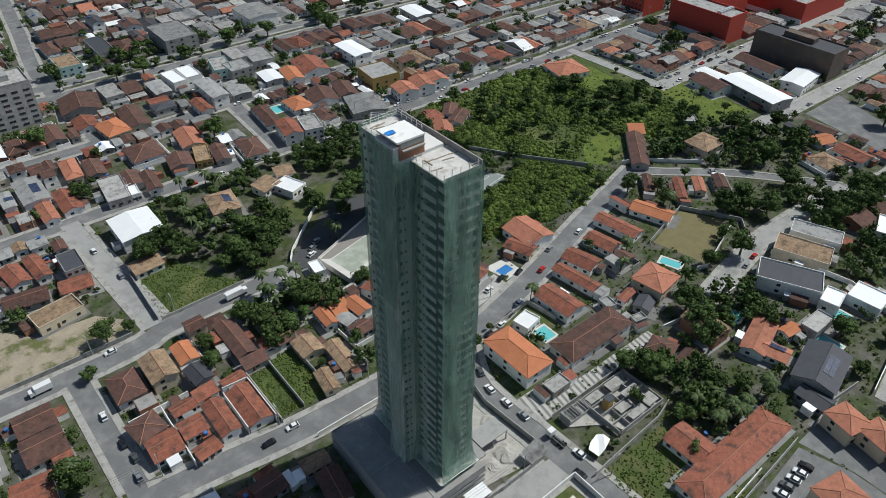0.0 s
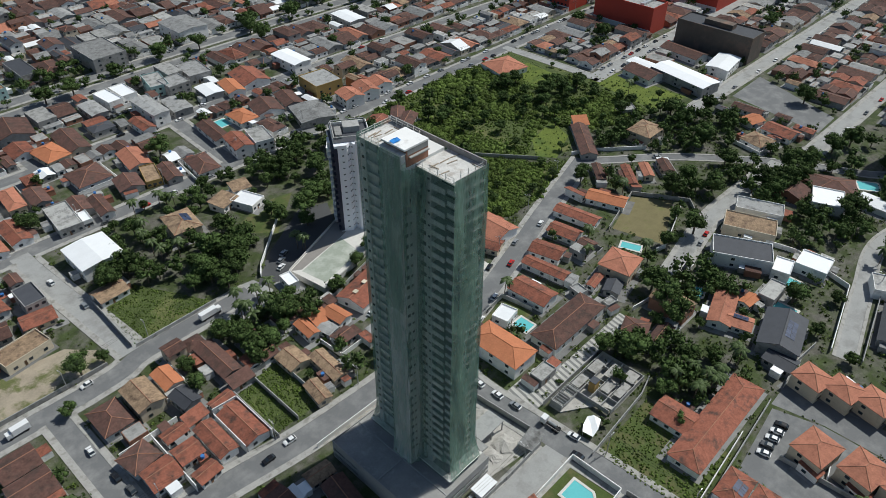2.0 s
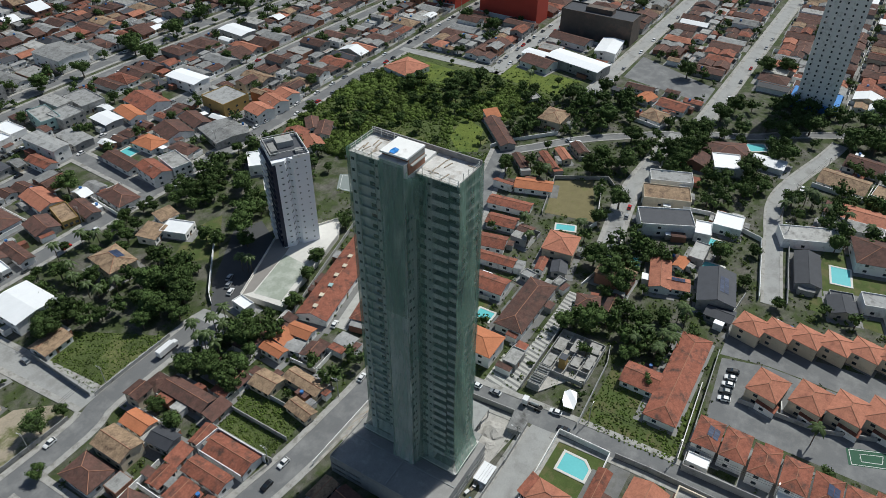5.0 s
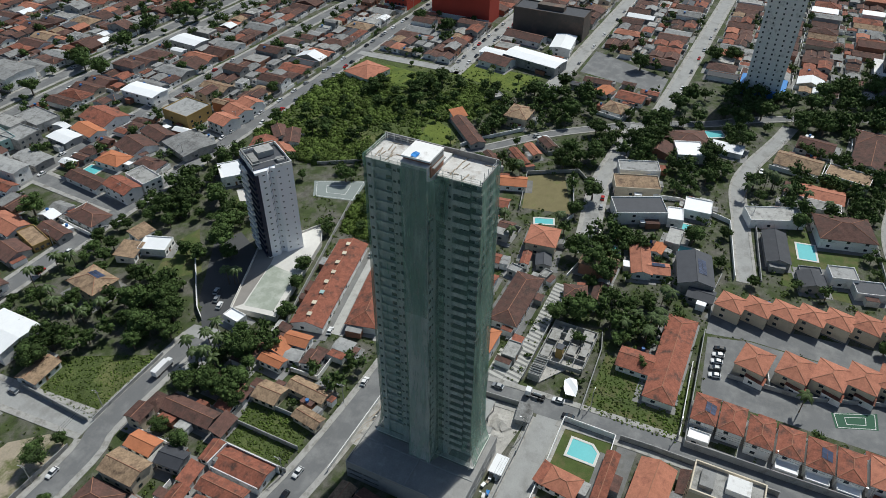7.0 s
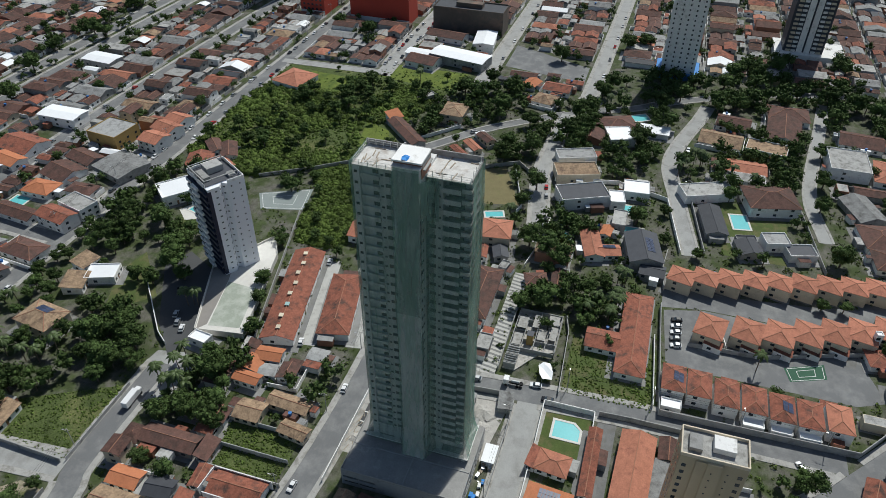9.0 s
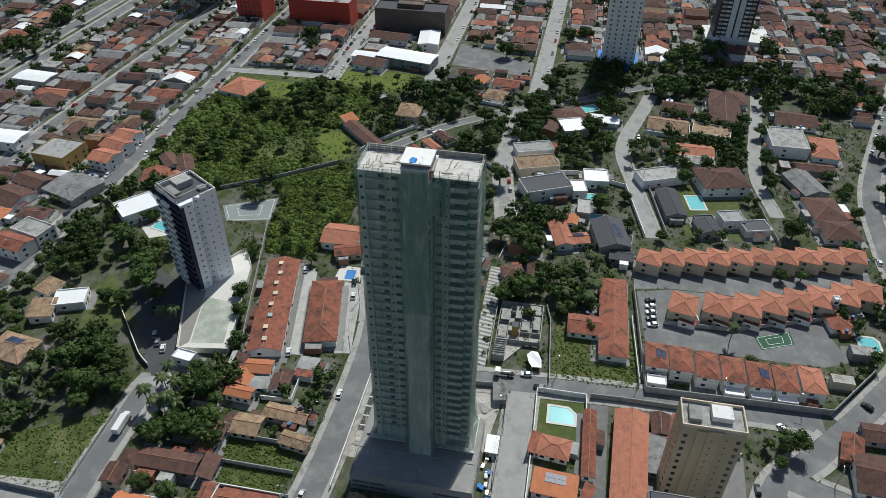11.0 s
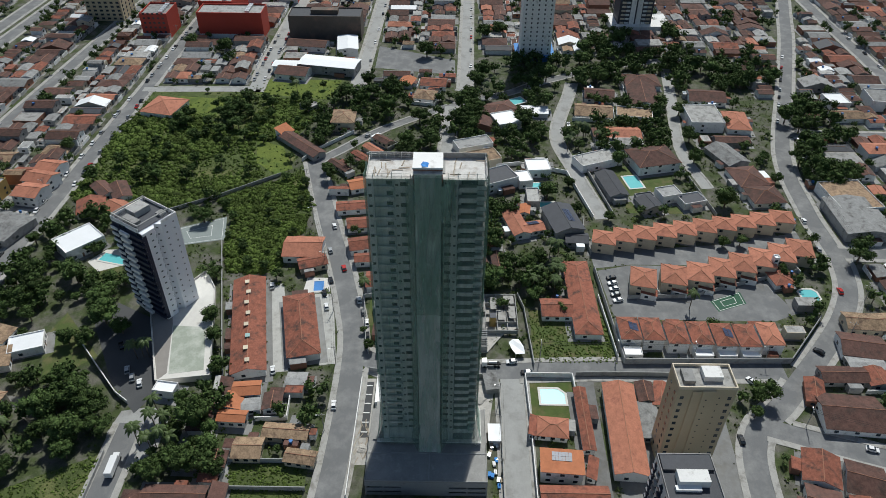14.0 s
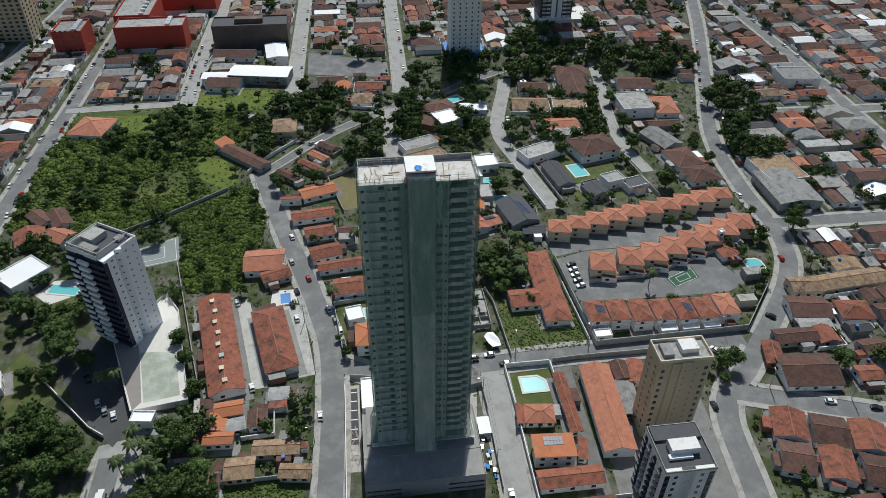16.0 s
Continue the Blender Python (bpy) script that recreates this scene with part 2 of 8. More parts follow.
def thing(name, x, y, z=0.0, rot=0.0, label="", category="", group="", kind=""):
    ob = new(name)
    ob.empty_display_size = 0.5
    ob.matrix_world = pose(x, y, z, 0, 0, rot)
    return tagged(ob, label, category, group, kind)


def solo(name, mesh, material, label="", category="", kind="", m=None, group=""):
    ob = new(name, mesh.data(name, material))
    if m is not None:
        ob.matrix_world = m
    return tagged(ob, label, category, group, kind)


RND = random.Random(11)
TAKEN = []          # footprints that the block filling keeps clear of: centre, half sizes, angle


def take(x, y, hw, hd, rot=0.0):
    TAKEN.append((x, y, hw, hd, math.cos(radians(rot)), math.sin(radians(rot))))


_CELLS = {}
_filed = [0]


def is_free(x, y, r):
    while _filed[0] < len(TAKEN):
        e = TAKEN[_filed[0]]
        _filed[0] += 1
        reach = math.hypot(e[2], e[3]) + 3
        for i in range(int((e[0] - reach) // 20), int((e[0] + reach) // 20) + 1):
            for j in range(int((e[1] - reach) // 20), int((e[1] + reach) // 20) + 1):
                _CELLS.setdefault((i, j), []).append(e)
    for cx, cy, hw, hd, c, s in _CELLS.get((int(x // 20), int(y // 20)), ()):
        dx, dy = x - cx, y - cy
        if abs(dx * c + dy * s) < hw + r and abs(-dx * s + dy * c) < hd + r:
            return False
    return True


# ---------------------------------------------------------------- roads
ROADS = []          # polyline, half width


GX, GY = -150, -380
_AWAY = np.full((850, 1080), 99.0)       # metres to the nearest carriageway edge, one cell a metre


def stamp_road(line, hw):
    for (ax, ay), (bx, by) in zip(line, line[1:]):
        i0, i1 = int(max(min(ax, bx) - hw - 10 - GX, 0)), int(min(max(ax, bx) + hw + 11 - GX, 850))
        j0, j1 = int(max(min(ay, by) - hw - 10 - GY, 0)), int(min(max(ay, by) + hw + 11 - GY, 1080))
        if i0 >= i1 or j0 >= j1:
            continue
        X, Y = np.meshgrid(np.arange(i0, i1) + GX + 0.5, np.arange(j0, j1) + GY + 0.5, indexing="ij")
        ux, uy = bx - ax, by - ay
        t = np.clip(((X - ax) * ux + (Y - ay) * uy) / (ux * ux + uy * uy + 1e-9), 0, 1)
        _AWAY[i0:i1, j0:j1] = np.minimum(_AWAY[i0:i1, j0:j1], np.hypot(ax + t * ux - X, ay + t * uy - Y) - hw)


def near_road(x, y, clear):
    i, j = int(x - GX), int(y - GY)
    return 0 <= i < 850 and 0 <= j < 1080 and _AWAY[i, j] < clear


def on_other_road(x, y, clear, skip):
    for k, (pts, hw) in enumerate(ROADS):
        if k == skip:
            continue
        for (ax, ay), (bx, by) in zip(pts, pts[1:]):
            if abs(ax - x) > 25 or abs(ay - y) > 25:
                continue
            ux, uy = bx - ax, by - ay
            t = max(0.0, min(1.0, ((x - ax) * ux + (y - ay) * uy) / (ux * ux + uy * uy)))
            if math.hypot(ax + t * ux - x, ay + t * uy - y) < hw + clear:
                return True
    return False


def smooth(pts, step=4.0):
    """A rounded line through the points."""
    out = []
    P = [Vector(p) for p in pts]
    P = [2 * P[0] - P[1]] + P + [2 * P[-1] - P[-2]]
    for a, b, c, d in zip(P, P[1:], P[2:], P[3:]):
        n = max(1, int((c - b).length / step))
        for i in range(n):
            t = i / n
            out.append(0.5 * ((2 * b) + (c - a) * t + (2 * a - 5 * b + 4 * c - d) * t * t + (3 * b - a - 3 * c + d) * t ** 3))
    out.append(P[-2])
    return [(p.x, p.y) for p in out]


def offset(pts, d):
    out = []
    for i, (x, y) in enumerate(pts):
        ax, ay = pts[max(i - 1, 0)]
        bx, by = pts[min(i + 1, len(pts) - 1)]
        n = math.hypot(bx - ax, by - ay) or 1
        out.append((x - (by - ay) / n * d, y + (bx - ax) / n * d))
    return out


ROAD_SPECS = []


def road(pts, width, material=None, walk_width=2.2, label="worn grey asphalt street"):
    line = smooth(pts)
    ROADS.append((line, width / 2))
    stamp_road(line, width / 2)
    ROAD_SPECS.append((line, width, material or M_ASPHALT, walk_width, label))


def build_roads():
    for k, (line, width, material, ww, label) in enumerate(ROAD_SPECS):
        z = 0.03 + 0.004 * k
        a, b = offset(line, -width / 2), offset(line, width / 2)
        ms = Mesh()
        n = len(line)
        ms.add([(x, y, z) for x, y in a] + [(x, y, z) for x, y in b], [(i, i + 1, n + i + 1, n + i) for i in range(n - 1)])
        solo("road", ms, material, label, "road", "structure")
        if not ww:
            continue
        for side in (-1, 1):
            kerb, back = offset(line, side * width / 2), offset(line, side * (width / 2 + ww))
            ms = Mesh()
            for i in range(n - 1):
                q = [kerb[i], kerb[i + 1], back[i + 1], back[i]]
                mx, my = sum(p[0] for p in q) / 4, sum(p[1] for p in q) / 4
                if on_other_road(mx, my, 0.6, k):
                    continue
                if side > 0:
                    ms.prism(q, -0.05, 0.17 + 0.002 * k)
                else:
                    ms.prism(q[::-1], -0.05, 0.17 + 0.002 * k)
            if ms.v:
                solo("pavement", ms, M_PAVE, "grey concrete pavement with a raised kerb along the street", "pavement", "structure")


# ---------------------------------------------------------------- flat patches of ground
_patch_no = [0]
PLOTS = []          # open plots, kept clear once their weeds are sown


def take_area(pts, step=3.0):
    """Keeps the inside of an outline clear."""
    xs, ys = [p[0] for p in pts], [p[1] for p in pts]
    for i in range(int((max(xs) - min(xs)) / step) + 1):
        for j in range(int((max(ys) - min(ys)) / step) + 1):
            gx, gy = min(xs) + (i + 0.5) * step, min(ys) + (j + 0.5) * step
            if inside(gx, gy, pts):
                take(gx, gy, step / 2 + 0.1, step / 2 + 0.1)


def patch(name, pts, material, label, category, z=None, thick=0.3, kind="structure"):
    _patch_no[0] += 1
    area = sum(ax * by - bx * ay for (ax, ay), (bx, by) in zip(pts, pts[1:] + pts[:1]))
    if area < 0:
        pts = pts[::-1]
    top = 0.015 + 0.0007 * (_patch_no[0] % 18) if z is None else z
    if category == "field":
        PLOTS.append(pts)
    else:
        take_area(pts)
    return solo(name, Mesh().prism(pts, top - thick, top), material, label, category, kind)


def rect(x0, y0, x1, y1):
    return [(x0, y0), (x1, y0), (x1, y1), (x0, y1)]


def yard_wall(pts, h=2.2, wall="grey", closed=False, label="", w=0.18):
    """A boundary wall along a line of points, with a coping part on top."""
    line = list(pts) + ([pts[0]] if closed else [])
    x0, y0 = line[0]
    t = thing("boundary_wall", x0, y0, 0, 0, label or "tall %s plastered boundary wall round a yard" % ("white" if wall == "white" else "grey"), "wall")
    body, cope = Mesh(), Mesh()
    for (ax, ay), (bx, by) in zip(line, line[1:]):
        n = math.hypot(bx - ax, by - ay)
        if n < 0.01:
            continue
        ux, uy = (bx - ax) / n, (by - ay) / n
        for ms, hw, z0, z1, e in ((body, w / 2, -0.1, h, w / 2), (cope, w / 2 + 0.05, h, h + 0.07, w / 2 + 0.05)):
            A, B = (ax - ux * e - x0, ay - uy * e - y0), (bx + ux * (e - 0.003) - x0, by + uy * (e - 0.003) - y0)
            ms.prism([(A[0] + uy * hw, A[1] - ux * hw), (B[0] + uy * hw, B[1] - ux * hw), (B[0] - uy * hw, B[1] + ux * hw), (A[0] - uy * hw, A[1] + ux * hw)], z0, z1)
    part("wall_body", body, M_WALL[wall], t)
    part("coping", cope, M_CONC if wall != "white" else M_WALL["white"], t)
    return t


# ---------------------------------------------------------------- houses
ROOF_WORDS = {"red": "red clay tile", "brown": "dark weathered clay tile", "orange": "bright orange clay tile", "salmon": "salmon clay tile",
              "tan": "weathered tan tile", "grey": "grey fibre-cement", "dark": "dark slate-grey tile", "white": "white metal sheet", "conc": "bare concrete slab"}
WALL_WORDS = {"white": "white", "cream": "cream", "grey": "grey", "brick": "raw brick", "red": "red", "dark": "dark grey", "beige": "beige", "yellow": "yellow", "teal": "pale teal"}


def window_mesh(w, h):
    ms = Mesh().box(-w / 2, -0.07, 0, w / 2, 0.03, h)
    return ms.data("window", M_GLASS)


_WIN = {}


def window(parent, x, y, z, rot, w=1.4, h=1.1, name="window"):
    key = (round(w, 1), round(h, 1))
    if key not in _WIN:
        _WIN[key] = window_mesh(*key)
    return part(name, _WIN[key], None, parent, m=pose(x, y, z, 0, 0, rot))


def roof_shell(kind, w, d, pitch, over, thick=0.16):
    """Roof over a w x d box, ridge along x. Eaves at z = 0. Returns the mesh and the ridge lines."""
    W, D = w / 2 + over, d / 2 + over
    rise = D * pitch
    drop = over * pitch
    ms, lines = Mesh(), []
    e = [(-W, -D, -drop), (W, -D, -drop), (W, D, -drop), (-W, D, -drop)]
    z = rise - drop
    if kind == "gable":
        r = [(-W, 0, z), (W, 0, z)]
        top = e + r
        faces = [(0, 1, 5, 4), (2, 3, 4, 5)]
        lines = [(r[0], r[1])]
        rim = [(0, 1), (1, 5), (5, 2), (2, 3), (3, 4), (4, 0)]
    elif kind == "hip":
        k = max(W - D, 0.0)
        if k < 0.05:
            r = [(0, 0, z), (0, 0, z)]
            top = e + r[:1]
            faces = [(0, 1, 4), (1, 2, 4), (2, 3, 4), (3, 0, 4)]
        else:
            r = [(-k, 0, z), (k, 0, z)]
            top = e + r
            faces = [(0, 1, 5, 4), (1, 2, 5), (2, 3, 4, 5), (3, 0, 4)]
            lines.append((r[0], r[1]))
        lines += [(e[0], r[0]), (e[3], r[0]), (e[1], r[1]), (e[2], r[1])]
        rim = [(0, 1), (1, 2), (2, 3), (3, 0)]
    else:                                    # shed: one slope up towards +y
        z1 = 2 * D * pitch - drop
        top = [(-W, -D, -drop), (W, -D, -drop), (W, D, z1), (-W, D, z1)]
        faces = [(0, 1, 2, 3)]
        rim = [(0, 1), (1, 2), (2, 3), (3, 0)]
    n = len(top)
    ms.add(top + [(x, y, zz - thick) for x, y, zz in top],
           faces + [tuple(n + i for i in reversed(f)) for f in faces] + [(b, a, n + a, n + b) for a, b in rim])
    return ms, lines


NEAR, OWNERS = [], []


def yards(seed=21):
    """Paved strips and plot walls round the single houses."""
    r = random.Random(seed)
    owners = OWNERS
    for k, (x, y, w, d, rot) in enumerate(NEAR):
        m = pose(x, y, 0, 0, 0, rot)
        if r.random() < 0.8:
            a, b, c, e = (r.uniform(0.6, 3.5) for _ in range(4))
            z = 0.012 + 0.0004 * (k % 300)
            q = [m @ Vector(p) for p in ((-w / 2 - a, -d / 2 - b, 0), (w / 2 + c, -d / 2 - b, 0), (w / 2 + c, d / 2 + e, 0), (-w / 2 - a, d / 2 + e, 0))]
            if not any(near_road(p.x, p.y, 0.2) for p in q):
                solo("paved_yard", Mesh().prism([(p.x, p.y) for p in q], -0.2, z), M_YARD, "pale concrete yard round a house", "yard", "structure")
        # lean-tos, tanks and bushes against the house
        for _ in range(4):
            if r.random() < 0.3:
                continue
            side = r.choice(((0, -1), (0, 1), (-1, 0), (1, 0)))
            lw, ld = r.uniform(2.6, 6.5), r.uniform(1.8, 3.8)
            if side[0]:
                cx, cy, hx, hy = side[0] * (w / 2 + ld / 2 + 0.45), r.uniform(-0.3, 0.3) * d, ld / 2, lw / 2
            else:
                cx, cy, hx, hy = r.uniform(-0.3, 0.3) * w, side[1] * (d / 2 + ld / 2 + 0.45), lw / 2, ld / 2
            q = [m @ Vector((cx + i * hx, cy + j * hy, 0)) for i in (-1, 0, 1) for j in (-1, 0, 1)]
            if any(near_road(p.x, p.y, 0.9) for p in q) or not all(is_free(p.x, p.y, -0.55) for p in q):
                continue
            c = m @ Vector((cx, cy, 0))
            take(c.x, c.y, hx, hy, rot)
            if r.random() < 0.22:
                for _k in range(3):
                    bx = m @ Vector((cx + r.uniform(-hx, hx), cy + r.uniform(-hy, hy), 0))
                    bush(bx.x, bx.y, r.uniform(0.6, 1.5))
                continue
            h = r.uniform(2.3, 2.8)
            part("lean_to_wall", Mesh().box(cx - hx + 0.1, cy - hy + 0.1, -0.1, cx + hx - 0.1, cy + hy - 0.1, h), M_WALL[r.choice(("white", "white", "grey", "brick"))], owners[k])
            tl = r.choice(("grey", "conc", "brown", "red", "white", "brown", "red"))
            part("lean_to_roof", Mesh().add([(cx - hx, cy - hy, h + 0.003), (cx + hx, cy - hy, h + 0.003), (cx + hx, cy + hy, h + 0.25), (cx - hx, cy + hy, h + 0.25), (cx - hx, cy - hy, h + 0.1), (cx + hx, cy - hy, h + 0.1), (cx + hx, cy + hy, h + 0.36), (cx - hx, cy + hy, h + 0.36)],
                                            [(0, 3, 2, 1), (4, 5, 6, 7), (0, 1, 5, 4), (1, 2, 6, 5), (2, 3, 7, 6), (3, 0, 4, 7)]), M_ROOF[tl], owners[k])
            if r.random() < 0.2:
                part("water_tank", Mesh().tube((cx, cy, h + 0.2), (cx, cy, h + 1.3), 0.55, 0.65, 10), M_TANK, owners[k], "blue plastic water tank")
        if r.random() < 0.8 and min(w, d) > 4:
            sx, sy = r.choice((-1, 1)), r.choice((-1, 1))
            ox, oy = w / 2 + r.uniform(1.2, 2.6), d / 2 + r.uniform(1.2, 2.6)
            q = [m @ Vector(p) for p in ((-sx * ox, sy * oy, 0), (sx * ox, sy * oy, 0), (sx * ox, -sy * oy, 0))]
            mid = [(q[0] + q[1]) / 2, (q[1] + q[2]) / 2] + q
            if all(is_free(p.x, p.y, -0.3) for p in mid) and not any(near_road(p.x, p.y, 0.6) for p in mid):
                yard_wall([(p.x, p.y) for p in q], r.uniform(1.8, 2.4), r.choice(("white", "white", "grey")))


def house(x, y, w, d, rot=0.0, h=3.0, roof="gable", tile="red", wall="white", pitch=0.32, over=0.5, label="", wins=3, turn=0, tank=0, solar=0, name="house", z=0.0, clear=True, category="house"):
    """A house of w x d metres, walls h high. The ridge runs along its local x; turn=1 lays it along y."""
    if turn:
        w, d, rot = d, w, rot + 90
    if clear:
        take(x, y, w / 2 + over, d / 2 + over, rot)
    NEAR.append((x, y, w, d, rot))
    lab = label or "%s plastered house with a %s roof" % (WALL_WORDS[wall], ROOF_WORDS[tile])
    t = thing(name, x, y, z, rot, lab, category)
    OWNERS.append(t)
    hw, hd = w / 2, d / 2
    body = Mesh()
    if roof == "flat":
        body.box(-hw, -hd, -0.2, hw, hd, h)
        part("wall", body, M_WALL[wall], t)
        p, q = 0.18, 0.55
        par = Mesh()
        par.box(-hw - 0.03, -hd - 0.03, h, hw + 0.03, -hd + p, h + q).box(-hw - 0.03, hd - p, h, hw + 0.03, hd + 0.03, h + q)
        par.box(-hw - 0.03, -hd + p, h, -hw + p, hd - p, h + q).box(hw - p, -hd + p, h, hw + 0.03, hd - p, h + q)
        part("parapet", par, M_WALL[wall], t)
        part("roof", Mesh().box(-hw + p + 0.01, -hd + p + 0.01, h + 0.004, hw - p - 0.01, hd - p - 0.01, h + 0.06), M_ROOF[tile], t)
    else:
        rise = d / 2 * pitch
        if roof == "gable":
            body.add([(-hw, -hd, -0.2), (hw, -hd, -0.2), (hw, hd, -0.2), (-hw, hd, -0.2), (-hw, -hd, h - .17), (hw, -hd, h - .17), (hw, hd, h - .17), (-hw, hd, h - .17), (-hw, 0, h + rise - .17), (hw, 0, h + rise - .17)],
                     [(0, 3, 2, 1), (0, 1, 5, 4), (2, 3, 7, 6), (1, 2, 6, 9, 5), (3, 0, 4, 8, 7), (4, 5, 9, 8), (6, 7, 8, 9)])
        elif roof == "shed":
            r2 = d * pitch
            body.add([(-hw, -hd, -0.2), (hw, -hd, -0.2), (hw, hd, -0.2), (-hw, hd, -0.2), (-hw, -hd, h - .17), (hw, -hd, h - .17), (hw, hd, h + r2 - .17), (-hw, hd, h + r2 - .17)],
                     [(0, 3, 2, 1), (4, 5, 6, 7), (0, 1, 5, 4), (1, 2, 6, 5), (2, 3, 7, 6), (3, 0, 4, 7)])
        else:
            body.box(-hw, -hd, -0.2, hw, hd, h - 0.17)
        part("wall", body, M_WALL[wall], t)
        ms, lines = roof_shell(roof, w, d, pitch, over)
        rf = part("roof", ms, M_ROOF[tile], t, m=pose(0, 0, h))
        if lines and tile not in ("white", "grey"):
            cap = Mesh()
            for a, b in lines:
                cap.tube(a, b, 0.13, 0.13, 6)
            part("ridge_cap", cap, M_RIDGE if tile not in ("dark", "orange") else M_ROOF[tile], rf)
        if solar:
            D = d / 2 + over
            ang = math.degrees(math.atan(pitch))
            nx = int(solar)
            for i in range(nx):
                for j in range(2):
                    px = -nx * 0.52 + 0.52 + i * 1.04
                    py = -D * 0.35 + (j - 0.5) * 1.75
                    pz = h + (D + py) * pitch - over * pitch + 0.10
                    pn = part("solar_panel", _solar_mesh(), None, t, m=pose(px, py, pz, ang))
    # windows and a door
    nst = max(1, int((h + 0.3) // 2.8))
    for s in range(nst):
        z0 = s * 2.8 + 1.0
        for i in range(wins):
            fx = (i + 0.5) / max(wins, 1) * w - hw
            if turn:
                window(t, fx, hd, z0, 180)
            else:
                window(t, fx, -hd, z0, 0)
        if turn:
            window(t, -hw, 0.15 * d, z0, -90)
            window(t, hw, -0.15 * d, z0, 90)
        else:
            window(t, -hw, 0.15 * d, z0, -90)
    dr = Mesh().box(-0.45, -0.06, 0, 0.45, 0.03, 2.1)
    part("door", dr, M_DOOR, t, m=pose(-hw * 0.35 + (0.9 if wins > 2 else 0), -hd, 0))
    if tank:
        tm = Mesh().tube((0, 0, 0), (0, 0, 0.9), 0.62, 0.72, 12).tube((0, 0, 0.9), (0, 0, 1.08), 0.74, 0.45, 12)
        zt = h + 0.06 if roof == "flat" else h + d / 2 * pitch * 0.5 + 0.1
        part("water_tank", tm, M_TANK, t, "blue plastic water tank", pose(hw * 0.4, hd * 0.45, zt - (0.0 if roof == "flat" else 0.15)))
    return t


class Bag:
    """Gathers far pieces into one mesh with several materials."""
    def __init__(self):
        self.v, self.f, self.k, self.mats = [], [], [], []

    def put(self, ms, material, m):
        if material not in self.mats:
            self.mats.append(material)
        i, n = self.mats.index(material), len(self.v)
        self.v += [tuple(m @ Vector(p)) for p in ms.v]
        self.f += [tuple(n + a for a in q) for q in ms.f]
        self.k += [i] * len(ms.f)

    def build(self, name, label, category):
        me = bpy.data.meshes.new(name)
        me.from_pydata(self.v, [], self.f)
        for a in self.mats:
            me.materials.append(a)
        me.polygons.foreach_set("material_index", self.k)
        return tagged(new(name, me), label, category, kind="stuff")


FAR, FARWALL = Bag(), Bag()
_yard_no = [0]


def far_house(x, y, w, d, rot=0.0, h=3.0, roof="gable", tile="red", wall="white", pitch=0.32, over=0.5, wins=2, turn=0, tank=0, clear=True):
    """A house far from the path, added to the joined rows."""
    if turn:
        w, d, rot = d, w, rot + 90
    if clear:
        take(x, y, w / 2 + over, d / 2 + over, rot)
    m = pose(x, y, 0, 0, 0, rot)
    hw, hd = w / 2, d / 2
    _yard_no[0] += 1
    ya, yb, yc, yd = (RND.uniform(0.3, 3.0) for _ in range(4))
    FARWALL.put(Mesh().box(-hw - ya, -hd - yb, -0.1, hw + yc, hd + yd, 0.010 + 0.00035 * (_yard_no[0] % 400)), M_YARD, m)
    if roof == "flat":
        FAR.put(Mesh().box(-hw, -hd, -0.2, hw, hd, h + 0.5), M_WALL[wall], m)
        FAR.put(Mesh().box(-hw + 0.2, -hd + 0.2, h + 0.3, hw - 0.2, hd - 0.2, h + 0.52), M_ROOF[tile], m)
    else:
        rise = d / 2 * pitch
        body = Mesh()
        if roof == "gable":
            body.add([(-hw, -hd, -0.2), (hw, -hd, -0.2), (hw, hd, -0.2), (-hw, hd, -0.2), (-hw, -hd, h - .17), (hw, -hd, h - .17), (hw, hd, h - .17), (-hw, hd, h - .17), (-hw, 0, h + rise - .17), (hw, 0, h + rise - .17)],
                     [(0, 1, 5, 4), (2, 3, 7, 6), (1, 2, 6, 9, 5), (3, 0, 4, 8, 7)])
        else:
            body.box(-hw, -hd, -0.2, hw, hd, h - 0.17)
        FAR.put(body, M_WALL[wall], m)
        ms, lines = roof_shell(roof, w, d, pitch, over)
        FAR.put(ms, M_ROOF[tile], m @ Matrix.Translation((0, 0, h)))
        if tile not in ("white", "grey"):
            for a, b in lines[:1]:
                FAR.put(Mesh().tube(a, b, 0.14, 0.14, 4), M_RIDGE, m @ Matrix.Translation((0, 0, h)))
    for i in range(wins):
        fx = (i + 0.5) / wins * w - hw
        for z0 in ([1.0, 3.9] if h > 5 else [1.0]):
            FAR.put(Mesh().box(fx - 0.7, -hd - 0.05, z0, fx + 0.7, -hd + 0.02, z0 + 1.1), M_GLASS, m)
    for z0 in ([1.0, 3.9] if h > 5 else [1.0]):
        FAR.put(Mesh().box(-hw - 0.05, -0.8, z0, -hw + 0.02, 0.8, z0 + 1.1), M_GLASS, m)
    if tank:
        FAR.put(Mesh().tube((0, 0, 0), (0, 0, 1.0), 0.65, 0.72, 10), M_TANK, m @ Matrix.Translation((hw * 0.4, hd * 0.4, h + (0.5 if roof == "flat" else d / 2 * pitch * 0.5))))


def far_wall(q, h, wall):
    for (ax, ay), (bx, by) in zip(q, q[1:]):
        n = math.hypot(bx - ax, by - ay) or 1
        ux, uy = (by - ay) / n * 0.1, -(bx - ax) / n * 0.1
        FARWALL.put(Mesh().prism([(ax + ux, ay + uy), (bx + ux, by + uy), (bx - ux, by - uy), (ax - ux, ay - uy)][::-1], -0.1, h), M_WALL[wall], Matrix.Identity(4))


FARTREES = []


def far_tree(x, y, r):
    FARTREES.append((x, y, r))


